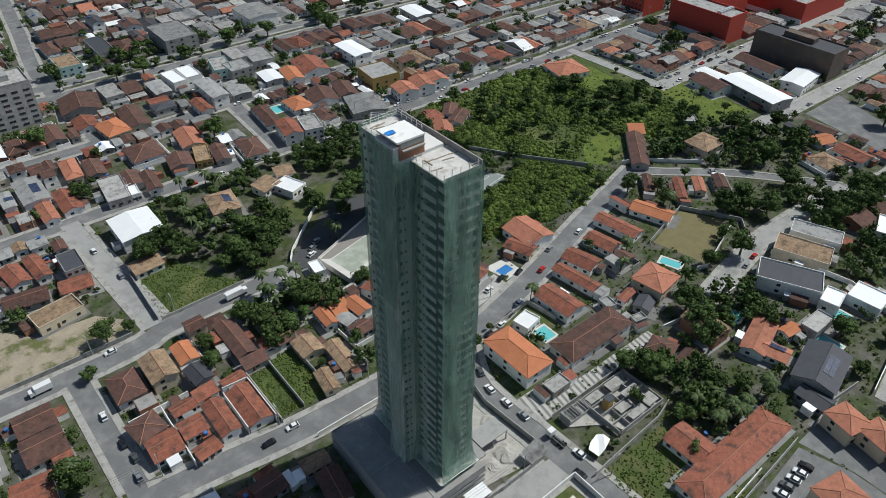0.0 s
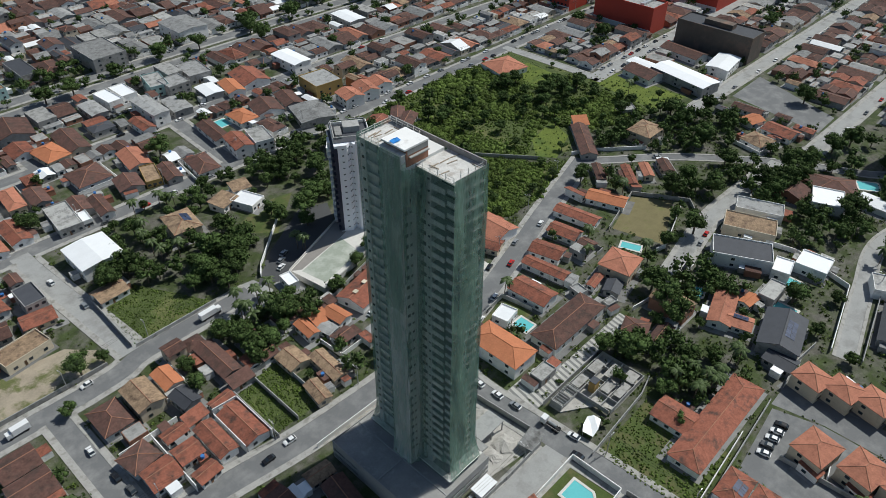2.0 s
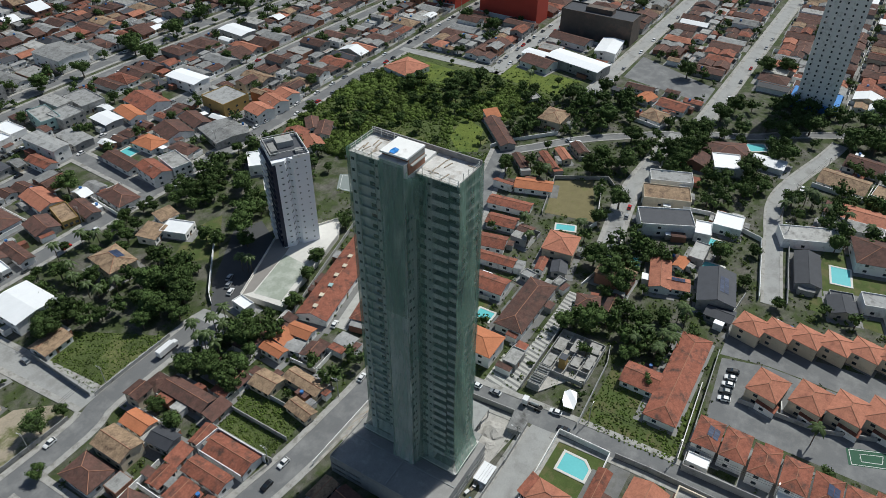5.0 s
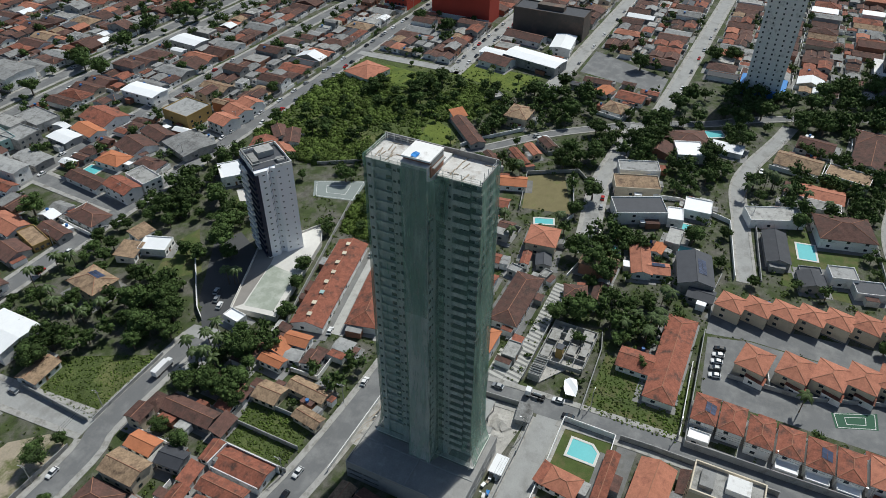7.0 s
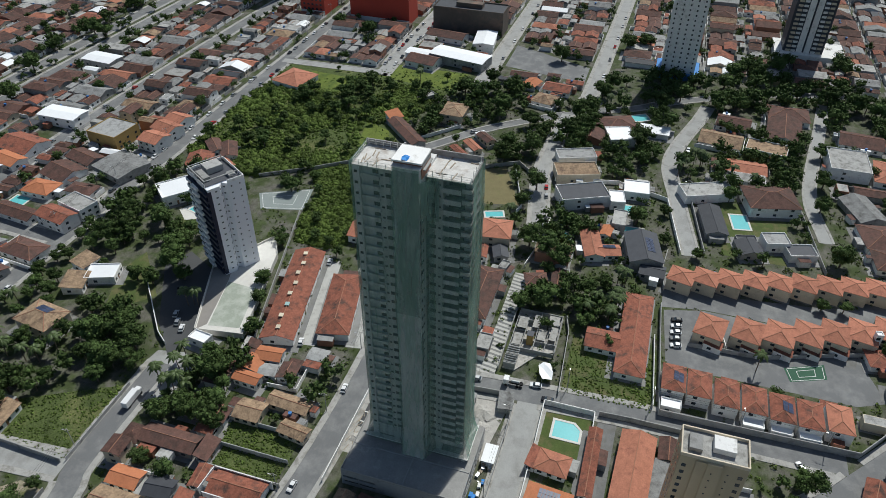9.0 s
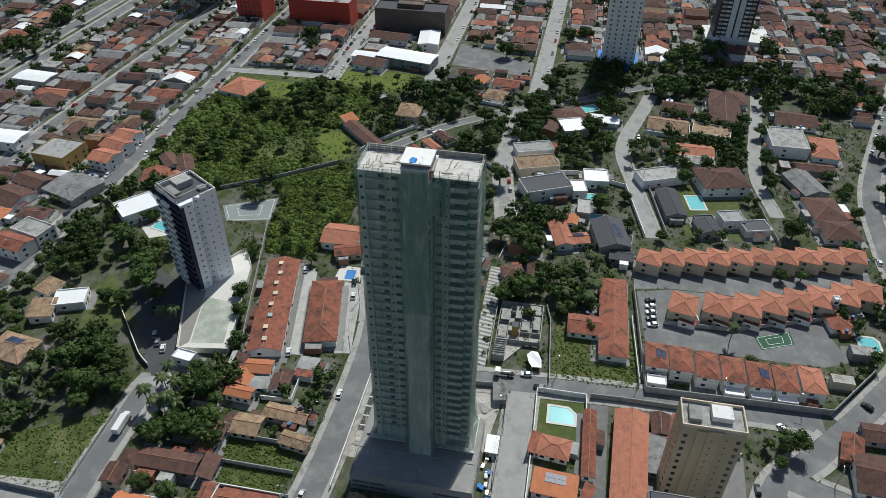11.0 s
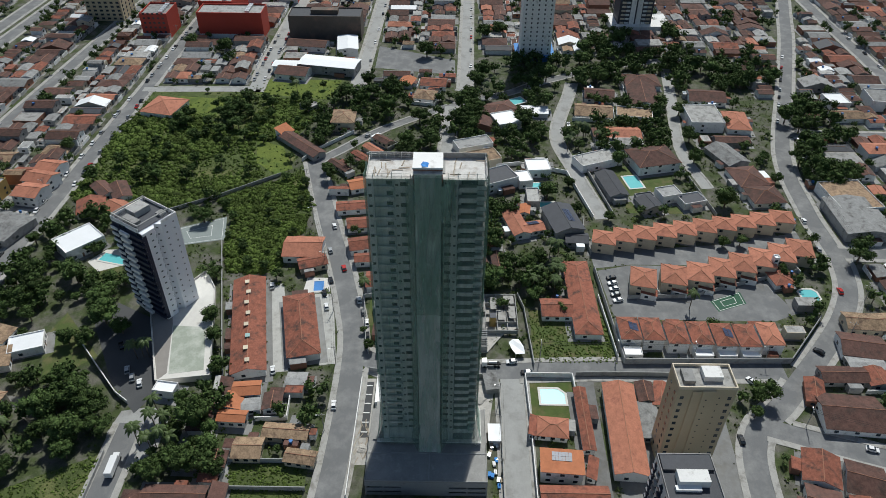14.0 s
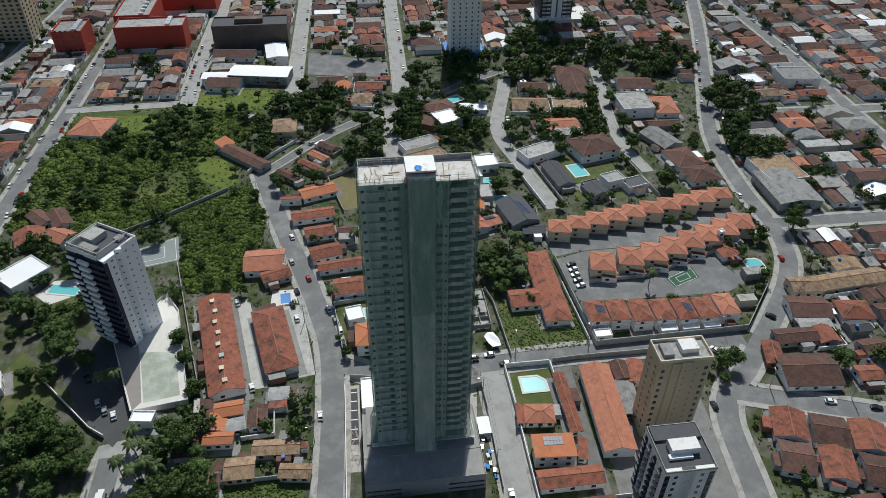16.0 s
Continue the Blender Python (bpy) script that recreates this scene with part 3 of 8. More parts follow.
def build_far_trees():
    """All distant and back-yard trees as one sheet of leaf clumps, with their stems."""
    rng = np.random.default_rng(77)
    cs, ns, ss = [], [], []
    stems = Mesh()
    kc, kr = [], []
    for x, y, r in FARTREES:
        m = 150
        lobes = rng.normal(0, 0.4, (6, 3)) * np.array([1, 1, 0.6])
        k = rng.integers(0, 6, m)
        d = rng.normal(0, 1, (m, 3))
        d[:, 2] = np.where(d[:, 2] < -0.3, -d[:, 2], d[:, 2])
        d /= np.linalg.norm(d, axis=1)[:, None]
        c = (lobes[k] + d * rng.uniform(0.30, 0.62, (m, 1))) * r + np.array([x, y, r * 1.15])
        c[:, 2] = np.maximum(c[:, 2], 0.3)
        cs.append(c)
        ns.append(d)
        ss.append(rng.uniform(0.085, 0.16, m) * r)
        kc.append(lobes * r + np.array([x, y, r * 1.15]))
        kr += [0.34 * r] * 6
        stems.tube((x, y, -0.1), (x, y, r), 0.07 * r, 0.04 * r, 5)
    ob = new("distant_trees", leaf_mesh("distant_trees", np.concatenate(cs), np.concatenate(ns), np.concatenate(ss), M_LEAF, rng, lumps(np.concatenate(kc), np.array(kr), rng)))
    tagged(ob, "leafy back-yard and street trees among the houses", "trees", kind="stuff")
    solo("distant_stems", stems, M_BARK, "stems of the trees among the houses", "tree stems", "stuff")


_SOL = []


def _solar_mesh():
    if not _SOL:
        ms = Mesh().box(-0.49, -0.83, 0, 0.49, 0.83, 0.04)
        _SOL.append(ms.data("solar_panel", M_SOLAR))
    return _SOL[0]


def pool(x, y, w, d, rot=0.0, water=None, shape="rect", label="swimming pool with turquoise water and a pale stone edge"):
    """A pool: coping ring and a sheet of water set into it."""
    take(x, y, w / 2 + 1, d / 2 + 1, rot)
    t = thing("swimming_pool", x, y, 0, rot, label, "pool")
    hw, hd, e = w / 2, d / 2, 0.8
    if shape == "rect":
        pts = [(-hw, -hd), (hw, -hd), (hw, hd), (-hw, hd)]
    elif shape == "cut":
        pts = [(-hw, -hd), (hw * 0.35, -hd), (hw, -hd * 0.45), (hw, hd), (-hw, hd)]
    else:
        pts = [(-hw, -hd * 0.7), (-hw * 0.6, -hd), (hw * 0.5, -hd), (hw, -hd * 0.6), (hw, hd * 0.4), (hw * 0.6, hd), (-hw * 0.5, hd * 0.9), (-hw, hd * 0.35)]
    n = len(pts)
    out = [(px * (1 + e / hw), py * (1 + e / hd)) for px, py in pts]
    v = [(a, b, 0.22) for a, b in pts] + [(a, b, 0.22) for a, b in out] + [(a, b, -0.1) for a, b in pts] + [(a, b, -0.1) for a, b in out]
    ms = Mesh().add(v, [(i, n + i, n + (i + 1) % n, (i + 1) % n) for i in range(n)] + [(n + i, 3 * n + i, 3 * n + (i + 1) % n, n + (i + 1) % n) for i in range(n)]
                    + [(2 * n + i, i, (i + 1) % n, 2 * n + (i + 1) % n) for i in range(n)])
    part("coping", ms, M_POOLEDGE, t)
    part("water", Mesh().prism(pts, -0.1, 0.14), water or M_WATER, t)
    return t


# ---------------------------------------------------------------- plants
def _ball(level):
    bm = bmesh.new()
    bmesh.ops.create_icosphere(bm, subdivisions=level, radius=1.0)
    bm.verts.ensure_lookup_table()
    v = np.array([p.co[:] for p in bm.verts])
    f = np.array([[q.index for q in t.verts] for t in bm.faces])
    bm.free()
    return v, f


BALL1 = _ball(1)


def lumps(centres, radii, rng, ball=BALL1, squash=0.85):
    """Uneven balls that fill the inside of a crown."""
    bv, bf = ball
    n, k = len(centres), len(bv)
    rad = np.asarray(radii)[:, None, None] * rng.uniform(0.82, 1.12, (n, k, 1))
    v = np.asarray(centres)[:, None, :] + bv[None] * rad * np.array([1, 1, squash])
    f = bf[None] + (np.arange(n) * k)[:, None, None]
    return v.reshape(-1, 3), f.reshape(-1, 3)


def leaf_mesh(name, centres, normals, sizes, material, rng, core=None):
    """Many small folded leaf clumps, one quad each, over the lumps of the crown."""
    n = len(centres)
    nrm = normals + rng.normal(0, 0.75, (n, 3))
    nrm /= np.linalg.norm(nrm, axis=1)[:, None] + 1e-9
    u = np.cross(nrm, rng.normal(0, 1, (n, 3)))
    u /= np.linalg.norm(u, axis=1)[:, None] + 1e-9
    w = np.cross(nrm, u)
    s = sizes[:, None]
    a = rng.uniform(0.6, 1.1, (n, 1))
    v = np.stack([centres - u * s, centres - w * s * a + nrm * s * 0.2, centres + u * s, centres + w * s * a + nrm * s * 0.2], 1).reshape(-1, 3)
    loops, starts = np.arange(4 * n), np.arange(0, 4 * n, 4)
    if core is not None:
        cv, cf = core
        loops = np.concatenate([loops, (cf + len(v)).ravel()])
        starts = np.concatenate([starts, 4 * n + 3 * np.arange(len(cf))])
        v = np.concatenate([v, cv])
    me = bpy.data.meshes.new(name)
    me.vertices.add(len(v))
    me.vertices.foreach_set("co", v.astype(np.float32).ravel())
    me.loops.add(len(loops))
    me.loops.foreach_set("vertex_index", loops.astype(np.int32))
    me.polygons.add(len(starts))
    me.polygons.foreach_set("loop_start", starts.astype(np.int32))
    me.update(calc_edges=True)
    me.validate()
    me.materials.append(material)
    return me


def crown_mesh(seed, lobes, n, flat=0.75, size=(0.028, 0.060)):
    """Crown of unit radius about the origin."""
    rng = np.random.default_rng(seed)
    cs, rs = [], []
    for i in range(lobes):
        p = rng.normal(0, 1, 3)
        p /= np.linalg.norm(p)
        rr = rng.uniform(0.17, 0.40)
        p *= rng.uniform(0.25, 1.0 - rr)
        p[2] *= flat
        cs.append(p)
        rs.append(rr)
    k = rng.integers(0, lobes, n)
    d = rng.normal(0, 1, (n, 3))
    d[:, 2] = np.where(d[:, 2] < -0.4, -d[:, 2], d[:, 2])
    d /= np.linalg.norm(d, axis=1)[:, None]
    rad = np.array(rs)[k] * rng.uniform(0.72, 1.16, n)
    c = np.array(cs)[k] + d * rad[:, None] * np.array([1, 1, 0.85])
    return leaf_mesh("crown", c, d, rng.uniform(size[0], size[1], n), M_LEAF, rng, lumps(np.array(cs), np.array(rs) * 0.74, rng, BALL1))


def trunk_mesh(seed):
    r = random.Random(seed)
    ms = Mesh().tube((0, 0, -0.4), (0.02, 0.01, 0.55), 0.075, 0.05, 7)
    for i in range(5):
        a = i * 1.3 + r.uniform(0, 0.6)
        ms.tube((0.02, 0.01, 0.45 + 0.03 * i), (0.5 * math.cos(a), 0.5 * math.sin(a), 0.95 + r.uniform(0, 0.2)), 0.035, 0.012, 5)
    return ms.data("trunk", M_BARK)


TREES = [(crown_mesh(20 + i, 20 + 5 * (i % 3), 1800, 0.62 + 0.08 * (i % 3)), trunk_mesh(i)) for i in range(6)]
BUSHES = [crown_mesh(60 + i, 7, 500, 0.8, (0.07, 0.13)) for i in range(3)]


def tree(x, y, r=4.0, h=None, label="broad leafy green tree with a dense crown", seed=None):
    """Crown radius r, total height h."""
    k = RND.randrange(6) if seed is None else seed % 6
    h = h or r * 1.9
    t = thing("tree", x, y, 0, RND.uniform(0, 360), label, "tree")
    cr, tr = TREES[k]
    zc = h - r * 0.8
    part("trunk", tr, None, t, m=Matrix.Diagonal((r, r, zc / 0.95, 1)))
    part("crown", cr, None, t, m=Matrix.Translation((0, 0, zc)) @ Matrix.Diagonal((r, r, r * RND.uniform(0.8, 1.0), 1)))
    return t


def bush(x, y, r=1.2, label="round green garden bush"):
    ob = new("bush", BUSHES[RND.randrange(3)])
    ob.matrix_world = Matrix.Translation((x, y, r * 0.55)) @ Matrix.Rotation(RND.uniform(0, 6), 4, "Z") @ Matrix.Diagonal((r, r, r, 1))
    return tagged(ob, label, "bush")


def palm_meshes(seed):
    r = random.Random(seed)
    tr = Mesh()
    lean = (r.uniform(-0.05, 0.05), r.uniform(-0.05, 0.05))
    zs = [-0.05, 0.25, 0.5, 0.75, 1.0]
    for a, b in zip(zs, zs[1:]):
        tr.tube((lean[0] * a * a, lean[1] * a * a, a), (lean[0] * b * b, lean[1] * b * b, b), 0.024 - 0.008 * max(a, 0), 0.024 - 0.008 * b, 7)
    fr = Mesh()
    for i in range(15):
        az = i * 2.4 + r.uniform(-0.2, 0.2)
        up = r.uniform(-0.1, 0.9)
        L = r.uniform(0.36, 0.44)
        prev = None
        for j in range(7):
            t = j / 6
            rad = L * t * (1 - 0.12 * t)
            z = L * (up * t - 0.95 * t * t) * 0.9
            wd = 0.075 * math.sin(math.pi * min(t * 0.9 + 0.08, 1)) + 0.004
            c = Vector((lean[0] + rad * math.cos(az), lean[1] + rad * math.sin(az), 1.0 + z))
            s = Vector((-math.sin(az), math.cos(az), 0)) * wd
            dn = Vector((0, 0, -0.5 * wd))
            cur = (c + s + dn, c, c - s + dn)
            if prev:
                fr.add([prev[0], prev[1], cur[1], cur[0]], [(0, 1, 2, 3)])
                fr.add([prev[1], prev[2], cur[2], cur[1]], [(0, 1, 2, 3)])
            prev = cur
    return tr.data("trunk", M_BARK), fr.data("fronds", M_PALM)


PALMS = [palm_meshes(i) for i in range(3)]


def palm(x, y, h=8.0, label="tall coconut palm with a crown of drooping fronds"):
    t = thing("palm_tree", x, y, 0, RND.uniform(0, 360), label, "palm tree")
    tr, fr = PALMS[RND.randrange(3)]
    s = Matrix.Diagonal((8.0, 8.0, h, 1))
    part("trunk", tr, None, t, m=s)
    part("fronds", fr, None, t, m=Matrix.Translation((0, 0, h - 8.0)) @ Matrix.Diagonal((8.0, 8.0, 8.0, 1)))
    return t


def inside(x, y, pts):
    c = False
    for (ax, ay), (bx, by) in zip(pts, pts[1:] + pts[:1]):
        if (ay > y) != (by > y) and x < (bx - ax) * (y - ay) / (by - ay) + ax:
            c = not c
    return c


def grove(pts, n, r=(3, 5.5), clear=1.5, gap=0.75):
    """Trees scattered inside an outline."""
    xs, ys = [p[0] for p in pts], [p[1] for p in pts]
    done = []
    for _ in range(n * 12):
        if len(done) >= n:
            break
        x, y, rr = RND.uniform(min(xs), max(xs)), RND.uniform(min(ys), max(ys)), RND.uniform(*r)
        if inside(x, y, pts) and not near_road(x, y, clear) and is_free(x, y, 0.3) and all(math.hypot(x - a, y - b) > gap * (rr + c) for a, b, c in done):
            tree(x, y, rr)
            done.append((x, y, rr))


def scrub(name, pts, n, r=(0.7, 2.2), per=46, label="dense green scrub and tall weeds on vacant ground", seed=5, gaps=()):
    """Weeds and scrub over an outline, one sheet of leaf clumps."""
    rng = np.random.default_rng(seed)
    xs, ys = [p[0] for p in pts], [p[1] for p in pts]
    cs, ns, ss = [], [], []
    kc, kr = [], []
    k = 0
    for _ in range(n * 6):
        if k >= n:
            break
        x, y = rng.uniform(min(xs), max(xs)), rng.uniform(min(ys), max(ys))
        if not inside(x, y, pts) or not is_free(x, y, 0.2) or any(inside(x, y, g) for g in gaps):
            continue
        k += 1
        v = noise.noise(Vector((x * 0.035, y * 0.035, seed)))
        rr = rng.uniform(*r) * (1.0 + 1.5 * v)
        rr = max(rr, 0.35)
        m = int(per * min(1.6, max(0.35, rr / 1.5)))
        d = rng.normal(0, 1, (m, 3))
        d[:, 2] = np.abs(d[:, 2])
        d /= np.linalg.norm(d, axis=1)[:, None]
        c = d * (rr * rng.uniform(0.6, 1.05, m))[:, None] * np.array([1, 1, 0.95]) + np.array([x, y, 0.1])
        cs.append(c)
        ns.append(d)
        kc.append((x, y, 0.05))
        kr.append(rr * 0.85)
        ss.append(rng.uniform(0.14, 0.26, m) * (0.7 + 0.3 * rr))
    ob = new(name, leaf_mesh(name, np.concatenate(cs), np.concatenate(ns), np.concatenate(ss), M_LEAF2, rng, lumps(np.array(kc), np.array(kr), rng)))
    return tagged(ob, label, "scrub", kind="stuff")


def garden_plants(n=5200):
    """Low shrubs and tufts on the bare ground of yards and gardens, one sheet."""
    rng = np.random.default_rng(31)
    cs, ns, ss = [], [], []
    k = 0
    for _ in range(n * 8):
        if k >= n:
            break
        x, y = rng.uniform(-20, 340), rng.uniform(-110, 290)
        if near_road(x, y, 2.6) or not is_free(x, y, 0.1):
            continue
        k += 1
        rr = rng.uniform(0.25, 0.6) * (2.6 if rng.random() < 0.22 else 1.0)
        m = int(10 + 14 * rr)
        d = rng.normal(0, 1, (m, 3))
        d[:, 2] = np.abs(d[:, 2])
        d /= np.linalg.norm(d, axis=1)[:, None]
        cs.append(d * (rr * rng.uniform(0.4, 1.0, m))[:, None] + np.array([x, y, 0.05]))
        ns.append(d)
        ss.append(rng.uniform(0.16, 0.34, m) * (0.5 + 0.5 * rr))
    ob = new("garden_plants", leaf_mesh("garden_plants", np.concatenate(cs), np.concatenate(ns), np.concatenate(ss), M_LEAF2, rng))
    tagged(ob, "low shrubs and grass tufts in the yards", "shrubs", kind="stuff")


def thick(pts, n, r=(2.0, 4.6), seed=1):
    """A dense stand of trees inside an outline, joined with the distant trees."""
    q = random.Random(seed)
    xs, ys = [p[0] for p in pts], [p[1] for p in pts]
    k = 0
    for _ in range(n * 10):
        if k >= n:
            break
        x, y = q.uniform(min(xs), max(xs)), q.uniform(min(ys), max(ys))
        if inside(x, y, pts) and not near_road(x, y, 0.8) and is_free(x, y, 0.2):
            far_tree(x, y, q.uniform(*r))
            k += 1


# ---------------------------------------------------------------- cars
def car_proto(paint):
    """Parts of a small car, 4.1 m long along x."""
    L, W = 2.05, 0.84
    prof = [(-L, 0.28), (L * 0.97, 0.28), (L, 0.62), (1.75, 0.80), (0.95, 0.92), (-1.75, 0.98), (-L, 0.85)]
    n = len(prof)
    body = Mesh().add([(x, -W, z) for x, z in prof] + [(x, W, z) for x, z in prof],
                      [tuple(range(n)), tuple(reversed(range(n, 2 * n)))] + [((i + 1) % n, i, n + i, n + (i + 1) % n) for i in range(n)])
    cab = [(0.95, 0.92), (0.25, 1.40), (-1.25, 1.43), (-1.85, 0.97)]
    w2 = 0.66
    cabin = Mesh().add([(cab[0][0], -W * .95, cab[0][1]), (cab[1][0], -w2, cab[1][1]), (cab[2][0], -w2, cab[2][1]), (cab[3][0], -W * .95, cab[3][1]),
                        (cab[0][0], W * .95, cab[0][1]), (cab[1][0], w2, cab[1][1]), (cab[2][0], w2, cab[2][1]), (cab[3][0], W * .95, cab[3][1])],
                       [(0, 1, 2, 3), (7, 6, 5, 4), (1, 0, 4, 5), (3, 2, 6, 7), (2, 1, 5, 6)])
    body.box(-1.28, -w2 - 0.01, 1.40, 0.2, w2 + 0.01, 1.47)
    wheel = Mesh().tube((0, -0.1, 0), (0, 0.1, 0), 0.31, 0.31, 12)
    return body.data("body", M_PAINT[paint]), cabin.data("glazing", M_GLASS), wheel.data("wheel", M_RUBBER)


CARS = {k: car_proto(k) for k in M_PAINT}
CAR_WORDS = {"white": "small white hatchback parked by the kerb", "silver": "silver compact car standing at the roadside", "black": "black car standing on the street",
             "grey": "dark grey car parked along the street", "red": "red hatchback parked along the street"}


def car(x, y, rot=0.0, paint="white", z=0.06):
    t = thing("car", x, y, z, rot, CAR_WORDS[paint], "car")
    b, c, w = CARS[paint]
    part("body", b, None, t)
    part("glazing", c, None, t)
    for wx in (-1.25, 1.3):
        for wy in (-0.76, 0.76):
            part("wheel", w, None, t, m=pose(wx, wy, 0.31))
    return t


def park_cars(a, b, n, every=6.5, jitter=1.0):
    """Cars along a kerb line from a to b."""
    (ax, ay), (bx, by) = a, b
    ang = math.degrees(math.atan2(by - ay, bx - ax))
    for i in range(n):
        t = (i + RND.uniform(0.1, 0.9)) / n
        car(ax + (bx - ax) * t, ay + (by - ay) * t, ang + RND.choice((0, 180)) + RND.uniform(-2, 2), RND.choice(("white", "white", "silver", "silver", "black", "grey", "red")))

# ---------------------------------------------------------------- ground and streets
tagged(solo("ground", Mesh().prism(rect(-1500, -1500, 2200, 2200), -1.0, 0.0), M_GROUND), "patchy bare earth and thin grass between the yards", "ground", kind="structure")

road([(-80, 141), (10, 139), (60, 133.5), (115, 132.5), (143, 137), (176, 146), (206, 155), (254, 168)], 8.0)
road([(250, 169), (264, 157), (289, 135), (320, 95), (337, 62), (352, 42), (379, -10), (392, -60)], 5.0, label="narrow grey lane between walls", walk_width=1.0)
road([(20, 76), (60, 75.5), (108, 75)], 8.0, M_ROADLIGHT, label="pale worn concrete side street")
road([(116, 130), (108, 112), (109, 85), (111, 46), (111, 18), (111, -24)], 7.5)
road([(-40, 14), (45, 3), (80, -3), (99, -21), (140, -57), (170, -70), (213, -71.5), (265, -79), (345, -109), (422, -138), (482, -158), (600, -198)], 7.6)
road([(86, -9), (78, -32), (70, -56), (52, -110), (34, -165)], 7.6)
road([(352, 22), (335, 26), (285, 39), (247, 34), (205, 26)], 5.8, M_ROADLIGHT, walk_width=1.2, label="pale paved residential street")
road([(375, -42), (336, -36), (271, -26), (232, -30)], 4.8, M_ROADLIGHT, walk_width=1.0, label="pale paved residential street")
road([(338, 90), (342, 89), (508, 85), (640, 82)], 6.4, M_ROADLIGHT, label="pale worn concrete street")
road([(338, 155), (349, 155), (515, 152), (640, 150)], 6.2, M_ROADLIGHT, label="pale worn concrete street")
road([(338, 217), (349, 218), (522, 215), (640, 213)], 8.0, M_ROADLIGHT, label="pale worn concrete street")
road([(-90, 288), (50, 288), (130, 288), (240, 286), (380, 284), (620, 283)], 7.6)
road([(-90, 349), (130, 349), (250, 349), (396, 343), (509, 337), (620, 331)], 7.6)
road([(-90, 414), (90, 415), (250, 413), (520, 405), (640, 400)], 8.5)
road([(-90, 430), (90, 431), (250, 429), (520, 421), (640, 416)], 8.5)
road([(-80, 201), (19, 199), (41, 202.5), (84, 203)], 7.5)
road([(38, 206), (33, 271), (32, 288)], 7.5, M_ROADLIGHT, label="pale dusty side street")
road([(7, 200), (8, 141)], 6.5)
road([(66, 349), (63, 446), (72, 530), (84, 640)], 8.0)
road([(338, 217), (336, 286)], 5.5, M_ROADLIGHT, walk_width=1.0, label="narrow paved lane beside a vacant field")
road([(230, -172), (365, -180), (454, -182), (600, -186)], 8.0)
road([(289, -88), (287, -156), (285, -240)], 7.0)
road([(181, -74), (180, -140)], 7.0)
road([(194, 92), (206, 92.5), (248, 99), (284, 99), (318, 98)], 6.0, M_ROADLIGHT, label="pale paved residential street")
road([(136, 349), (133, 288)], 7.0)
road([(214, 349), (210, 288)], 7.0)
build_roads()

# ---------------------------------------------------------------- the netted tower under construction
FLOOR, BASE, STOREYS = 2.945, 12.4, 31
TOP = BASE + FLOOR * STOREYS
AT_X, AT_Y = -2.1, -1.6              # the tower's own axes against the plan
TX0, TX1, TY0, TY1 = 75.0, 84.9, 90.9, 119.1
CORE0, CORE1, CORE_X = 101.6, 107.6, 70.9


def net_material(name, low, high, dark=(0.12, 0.23, 0.17, 1), pale=(0.27, 0.43, 0.35, 1)):
    m = bpy.data.materials.new(name)
    m.use_nodes = True
    N, L = m.node_tree.nodes, m.node_tree.links
    b = N["Principled BSDF"]
    b.inputs["Roughness"].default_value = 0.8
    geo = N.new("ShaderNodeNewGeometry")
    mp = N.new("ShaderNodeMapping")
    mp.inputs["Scale"].default_value = (0.5, 0.5, 0.07)
    L.new(geo.outputs["Position"], mp.inputs["Vector"])
    n1, n2 = N.new("ShaderNodeTexNoise"), N.new("ShaderNodeTexNoise")
    n1.inputs["Scale"].default_value, n1.inputs["Detail"].default_value = 1.0, 4
    n2.inputs["Scale"].default_value, n2.inputs["Detail"].default_value = 5.0, 3
    L.new(mp.outputs[0], n1.inputs["Vector"])
    L.new(mp.outputs[0], n2.inputs["Vector"])
    ramp = N.new("ShaderNodeValToRGB")
    ramp.color_ramp.elements[0].position, ramp.color_ramp.elements[0].color = 0.3, dark
    ramp.color_ramp.elements[1].position, ramp.color_ramp.elements[1].color = 0.75, pale
    L.new(n2.outputs["Fac"], ramp.inputs["Fac"])
    L.new(ramp.outputs[0], b.inputs["Base Color"])
    tr = N.new("ShaderNodeBsdfTransparent")
    mix = N.new("ShaderNodeMixShader")
    mr = N.new("ShaderNodeMapRange")
    mr.inputs["From Min"].default_value, mr.inputs["From Max"].default_value = 0.3, 0.7
    mr.inputs["To Min"].default_value, mr.inputs["To Max"].default_value = low, high
    L.new(n1.outputs["Fac"], mr.inputs["Value"])
    L.new(mr.outputs[0], mix.inputs["Fac"])
    L.new(tr.outputs[0], mix.inputs[1])
    L.new(b.outputs[0], mix.inputs[2])
    L.new(mix.outputs[0], N["Material Output"].inputs["Surface"])
    return m


M_NET = net_material("thin_green_safety_net", 0.24, 0.55)
M_NETCORE = net_material("pale_green_safety_net", 0.30, 0.66, (0.17, 0.28, 0.22, 1), (0.34, 0.46, 0.40, 1))
M_NETDENSE = net_material("dense_green_safety_net", 0.42, 0.82)


